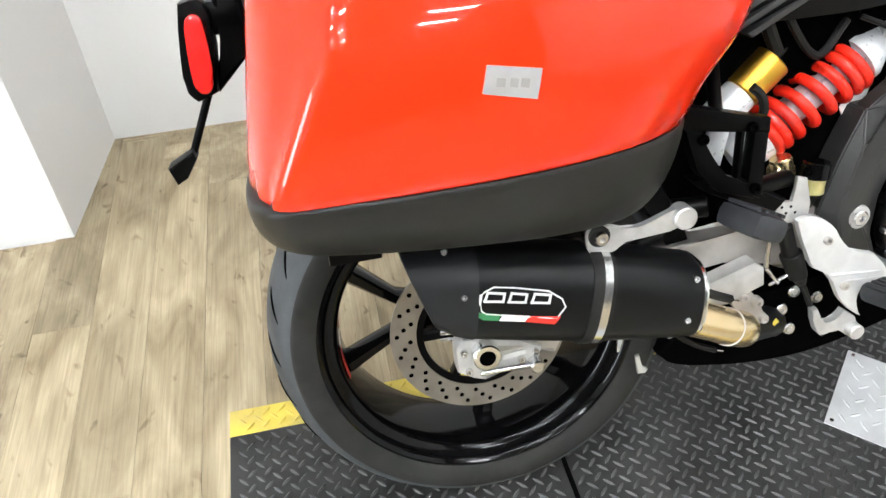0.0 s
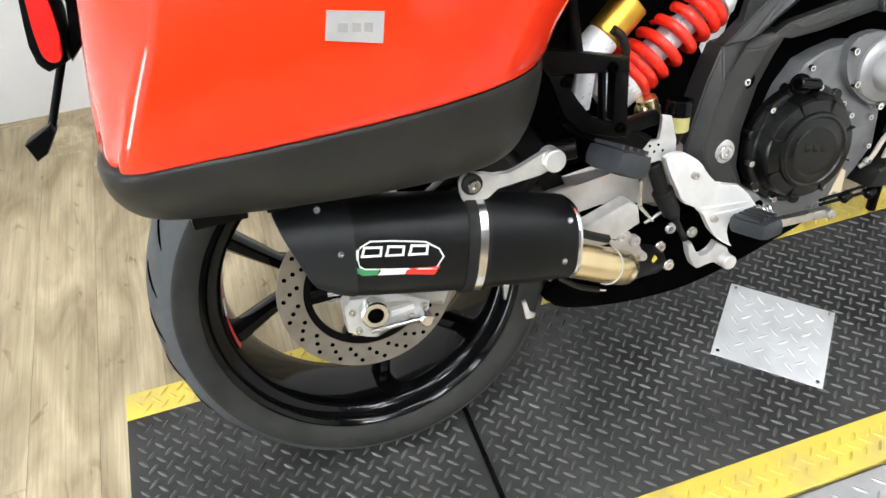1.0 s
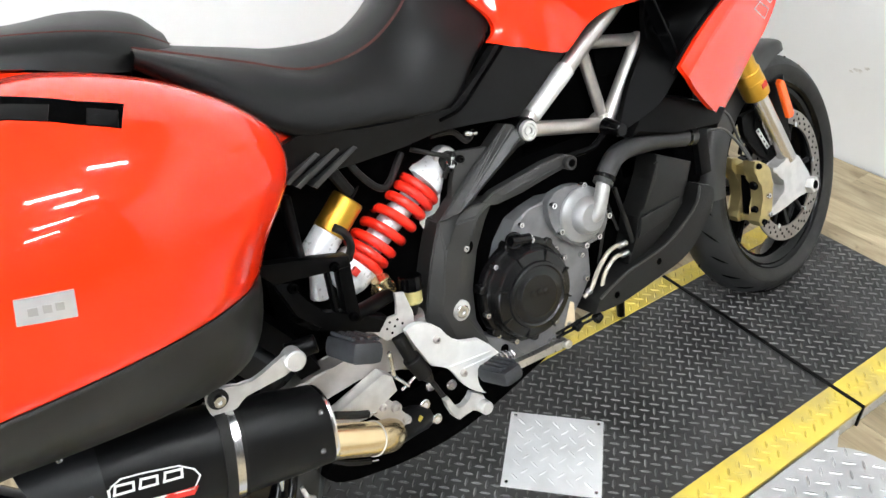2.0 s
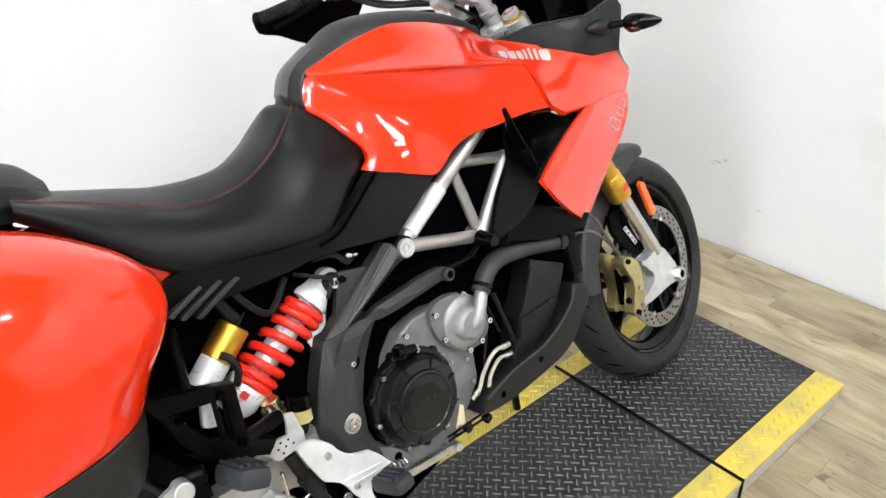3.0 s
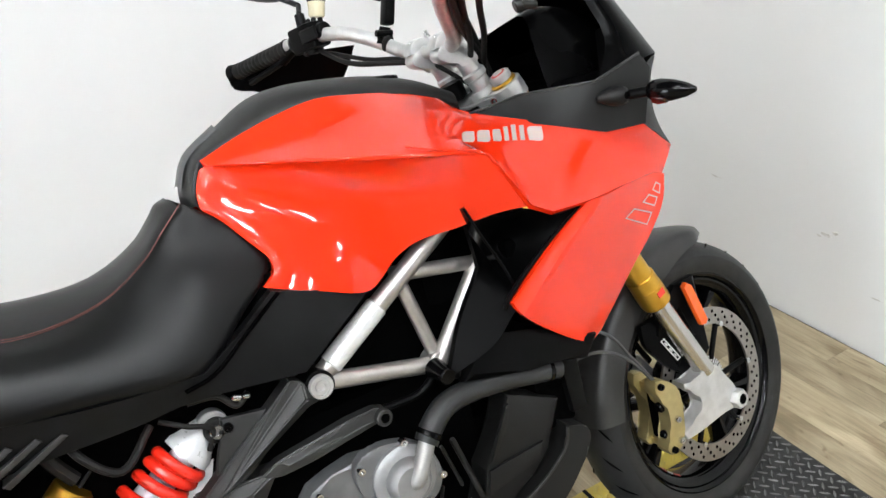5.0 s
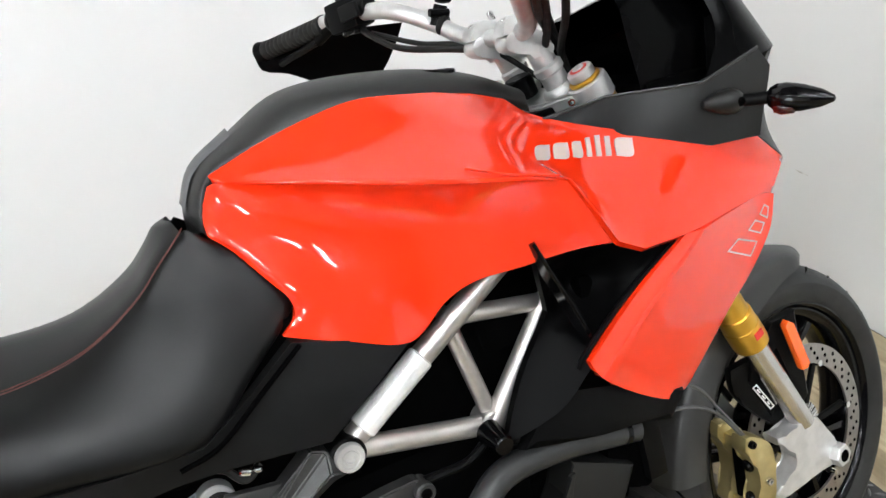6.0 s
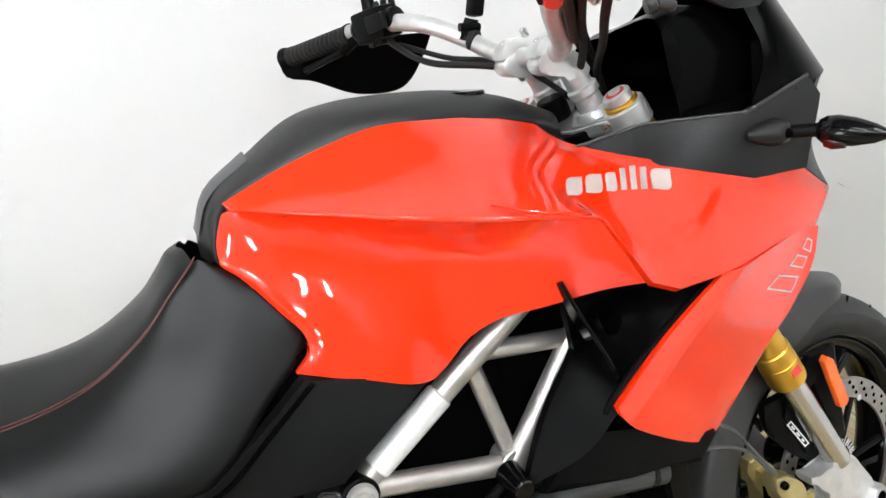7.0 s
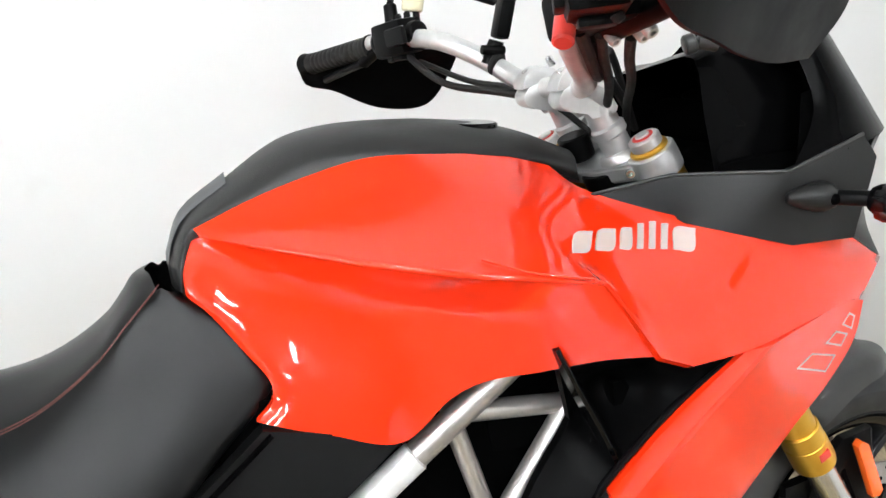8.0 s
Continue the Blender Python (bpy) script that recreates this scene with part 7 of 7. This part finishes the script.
grid = [contour(0, -0.268, 0.244, -0.385, base(0.0)), contour(0, -0.274, 0.245, -0.386, base(0.05)), contour(0, -0.276, 0.238, -0.376, base(0.35)), contour(0, -0.27, 0.222, -0.352, base(0.7)), contour(0, -0.258, 0.2, -0.325, base(0.93)), contour(0, -0.235, 0.17, -0.295, base(1.0))]
cols = [spline(c, 3) for c in zip(*grid)]
rows = [spline(r, 3) for r in zip(*cols)]
vs = [[bm.verts.new(p) for p in r] for r in rows]
for a, b in zip(vs, vs[1:]):
    for i in range(len(a)):
        j = (i + 1) % len(a)
        bm.faces.new((a[i], a[j], b[j], b[i]))
bm.faces.new(vs[0]), bm.faces.new(vs[-1])
tray = part("tray", bm, TRAYPL, pannier, "black plastic pannier tray", angle=60)
for x0, x1 in ((-0.2, -0.14), (-0.12, -0.09)):
    bm = bmesh.new()
    box(bm, x0, x1, -0.3, -0.25, 0.552, 0.575, 0.003)
    part("latch", bm, BLACK, tray)


def decal(name, ob, outline, mat, lift=0.0008, parent=None, label="", step=0.006, n=1, corner=40, slope=0.0):
    """A thin print laid on the near side of a part; slope is the pitch at which it is pressed on."""
    aim = Vector((0, math.cos(radians(slope)), -math.sin(radians(slope))))
    rise = Vector((0, math.sin(radians(slope)), math.cos(radians(slope))))
    me = ob.data
    tree = BVHTree.FromPolygons([v.co for v in me.vertices], [p.vertices for p in me.polygons])
    pts = [(p.x, p.y) for p in spline([(x, z, 0) for x, z in outline], n, True, corner)] if n > 1 else list(outline)
    ring_ = []
    for (x0, z0), (x1, z1) in zip(pts, pts[1:] + pts[:1]):
        k = max(1, int(math.hypot(x1 - x0, z1 - z0) / step))
        ring_ += [(x0 + (x1 - x0) * i / k, z0 + (z1 - z0) * i / k) for i in range(k)]
    xs, zs = [p[0] for p in ring_], [p[1] for p in ring_]
    grid_ = []
    Bq = np.array(ring_)
    for i in range(1, int((max(xs) - min(xs)) / step) + 1):
        for j in range(1, int((max(zs) - min(zs)) / step) + 1):
            x, z = min(xs) + i * step, min(zs) + j * step
            if inside(x, z, ring_) and ((Bq - (x, z)) ** 2).sum(1).min() > (step * 0.5) ** 2:
                grid_.append((x, z))
    vs_, _, fs_, *_ = delaunay([Vector(p) for p in ring_ + grid_], [], [list(range(len(ring_)))], 1, 1e-7)
    bm = bmesh.new()
    made = []
    for v in vs_:
        hit, nor, _, _ = tree.ray_cast(Vector((v.x, 0, 0)) + rise * v.y - aim * 1.5, aim)
        if hit is None:
            hit, nor, _, _ = tree.find_nearest(Vector((v.x, 0, 0)) + rise * v.y - aim * 0.3)
        if nor.dot(aim) > 0:
            nor = -nor
        made.append(bm.verts.new(hit + nor * lift))
    for f in fs_:
        try:
            bm.faces.new([made[i] for i in f])
        except ValueError:
            pass
    top_ = list(bm.faces)
    ex = bmesh.ops.extrude_face_region(bm, geom=top_)
    for v in ex["geom"]:
        if isinstance(v, bmesh.types.BMVert):
            v.co += aim * (lift * 1.6)
    return part(name, bm, mat, parent or ob, label, angle=60)


tag = decal("name_tag", lid, [(-0.0345, 0.7475), (-0.0285, 0.773), (0.0235, 0.7625), (0.018, 0.7345)], material("tag_silver", (0.62, 0.62, 0.63), 0.35, 0.6, 0.1, 40), 0.003, pannier, "silver badge with faint raised bars")
for x0, x1, z in ((-0.022, -0.012, 0.753), (-0.009, 0.0, 0.751), (0.002, 0.011, 0.749)):
    decal("badge_bar", lid, [(x0, z), (x0 + 0.0015, z + 0.008), (x1, z + 0.006), (x1 - 0.0015, z - 0.002)], material("bar_grey", (0.45, 0.44, 0.44), 0.4, 0.5, 0.1, 40), 0.0042, tag)


def on_slope(points, slope):
    """Places on a sloping top, as lengths along x and up the slope."""
    return [(x, y * math.sin(radians(slope)) + z * math.cos(radians(slope))) for x, y, z in points]


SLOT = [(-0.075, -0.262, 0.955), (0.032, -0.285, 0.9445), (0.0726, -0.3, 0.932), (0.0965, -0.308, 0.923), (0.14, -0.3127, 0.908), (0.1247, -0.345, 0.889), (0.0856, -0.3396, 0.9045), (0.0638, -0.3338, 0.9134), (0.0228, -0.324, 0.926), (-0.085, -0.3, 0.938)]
# The grip recess is a flat print; its dark colour paints the hollow's shade.
hr = decal("handle_recess", lid, on_slope(SLOT, 58), DARK, 0.0008, pannier, "flat dark print for the shade in the grip recess", 0.006, slope=58)
for x0, x1 in ((-0.07, 0.062), (0.094, 0.122)):
    bar_ = [(x, float(np.interp(x, [-0.085, 0.0228, 0.0638, 0.0856, 0.1247], [-0.3, -0.324, -0.3338, -0.3396, -0.345])), float(np.interp(x, [-0.085, 0.0228, 0.0638, 0.0856, 0.1247], [0.938, 0.926, 0.9134, 0.9045, 0.889]))) for x in np.linspace(x0, x1, 5)]
    up_ = [(x + 0.008, y + 0.022, z + 0.011) for x, y, z in bar_]
    decal("handle_bar", lid, on_slope(bar_ + up_[::-1], 58), BLACK, 0.0014, hr, "grey grip bar", 0.006, slope=58)

# prints on the silencer and fairing


def outline_print(pts, w):
    """A drawn line of even width, closed."""
    k = len(pts)
    for i in range(k):
        a, b = Vector((*pts[i], 0)), Vector((*pts[(i + 1) % k], 0))
        d = (b - a).normalized()
        nrm = Vector((-d.y, d.x, 0)) * w
        a, b = a - d * w, b + d * w
        yield [(a + nrm).xy[:], (b + nrm).xy[:], (b - nrm).xy[:], (a - nrm).xy[:]]


mark = [(-0.03, 0.44), (-0.026, 0.458), (-0.006, 0.465), (0.02, 0.46), (0.062, 0.449), (0.078, 0.436), (0.082, 0.424), (0.07, 0.409), (-0.02, 0.43)]
decal("flag_red", muffler, [(0.03, 0.4105), (0.036, 0.418), (0.076, 0.411), (0.067, 0.4005)], REDP, 0.0006, muffler, "red stripe")
decal("flag_white", muffler, [(-0.004, 0.4175), (0.002, 0.4255), (0.035, 0.4185), (0.029, 0.411)], WHITE, 0.0006, muffler, "white stripe")
decal("flag_green", muffler, [(-0.045, 0.426), (-0.034, 0.434), (0.0, 0.4265), (-0.005, 0.418)], GREENP, 0.0006, muffler, "green stripe")
for q in outline_print(mark, 0.0009):
    decal("mark_outline", muffler, q, WHITE, 0.0006, muffler, "white outlined badge")
for x0, x1, z0 in ((-0.018, 0.006, 0.452), (0.012, 0.034, 0.4465), (0.041, 0.064, 0.441)):
    for q in outline_print([(x0, z0), (x0 + 0.003, z0 + 0.007), (x1, z0 + 0.0025), (x1 - 0.003, z0 - 0.008), (x0 - 0.002, z0 - 0.004)], 0.0015):
        decal("mark_block", muffler, q, WHITE, 0.0007, muffler)
fair = [o for o in bike.children if o.name.startswith("fairing") and not o.name.startswith("fairing_wing") and o.data.vertices[0].co.y < 0][0]
wing_ob = [o for o in bike.children if o.name.startswith("fairing_wing") and o.data.vertices[0].co.y < 0][0]
P0, P1 = Vector((1.056, 0.9545)), Vector((1.214, 0.918))
run = (P1 - P0) / 5.05
at = 0.0
for wide, high in ((0.9, 1), (0.9, 1), (0.58, 1), (0.34, 1.2), (0.34, 1.3), (0.34, 1.2), (0.9, 1)):
    a, b = P0 + run * at, P0 + run * (at + wide)
    ua, ub = (Vector((0.019, 0.0095)).lerp(Vector((0.012, 0.019)), f / 5.05) for f in (at, at + wide))
    g = run * (0.07 if wide > 0.5 else 0.05)
    block = [a + g, a + g + ua * high, b - g + ub * high, b - g]
    decal("name_block", fair, [tuple(p) for p in block], SILVERP, 0.0012, fair, "silver printed block", 0.003, 4 if wide > 0.5 else 1, 100)
    at += wide + 0.125
for pts in ([(1.3379, 0.754), (1.3653, 0.7616), (1.4206, 0.7371), (1.4045, 0.7209)], [(1.3958, 0.764), (1.4166, 0.7709), (1.4418, 0.7586), (1.4315, 0.7467)], [(1.4313, 0.7754), (1.445, 0.7848), (1.4556, 0.778), (1.4508, 0.7634)]):
    for q in outline_print(pts, 0.0011):
        decal("trim_line", wing_ob, q, SILVERP, 0.0006, wing_ob, "thin silver trim line")

# ---- floor planks ----
PW, PL = 0.127, 1.22
meshes = []
for k in range(2):
    bm = bmesh.new()
    box(bm, 0.0003, PW - 0.0003, 0.0003, PL - 0.0003, -0.006, 0.0, 0.0007)
    me = bpy.data.meshes.new("plank")
    bm.to_mesh(me)
    bm.free()
    me.materials.append(PLANK)
    meshes.append(me)
rng = random.Random(4)
for i in range(-37, 20):
    shift = rng.random() * PL
    for j in range(-5, 2):
        x, y = i * PW, j * PL + shift
        end = min(y + PL, 1.37 if x + PW > -0.835 else 0.908)
        start = max(y, -5.25)
        if end - start < 0.03 or not -4.68 < x < 2.38:
            continue
        ob = new("plank", meshes[(i + j) % 2])
        ob.location = (x, start, FLOOR_Z)
        ob.scale = (min(1, (2.39 - x) / PW), (end - start) / PL, 1)
        ob.parent = floor
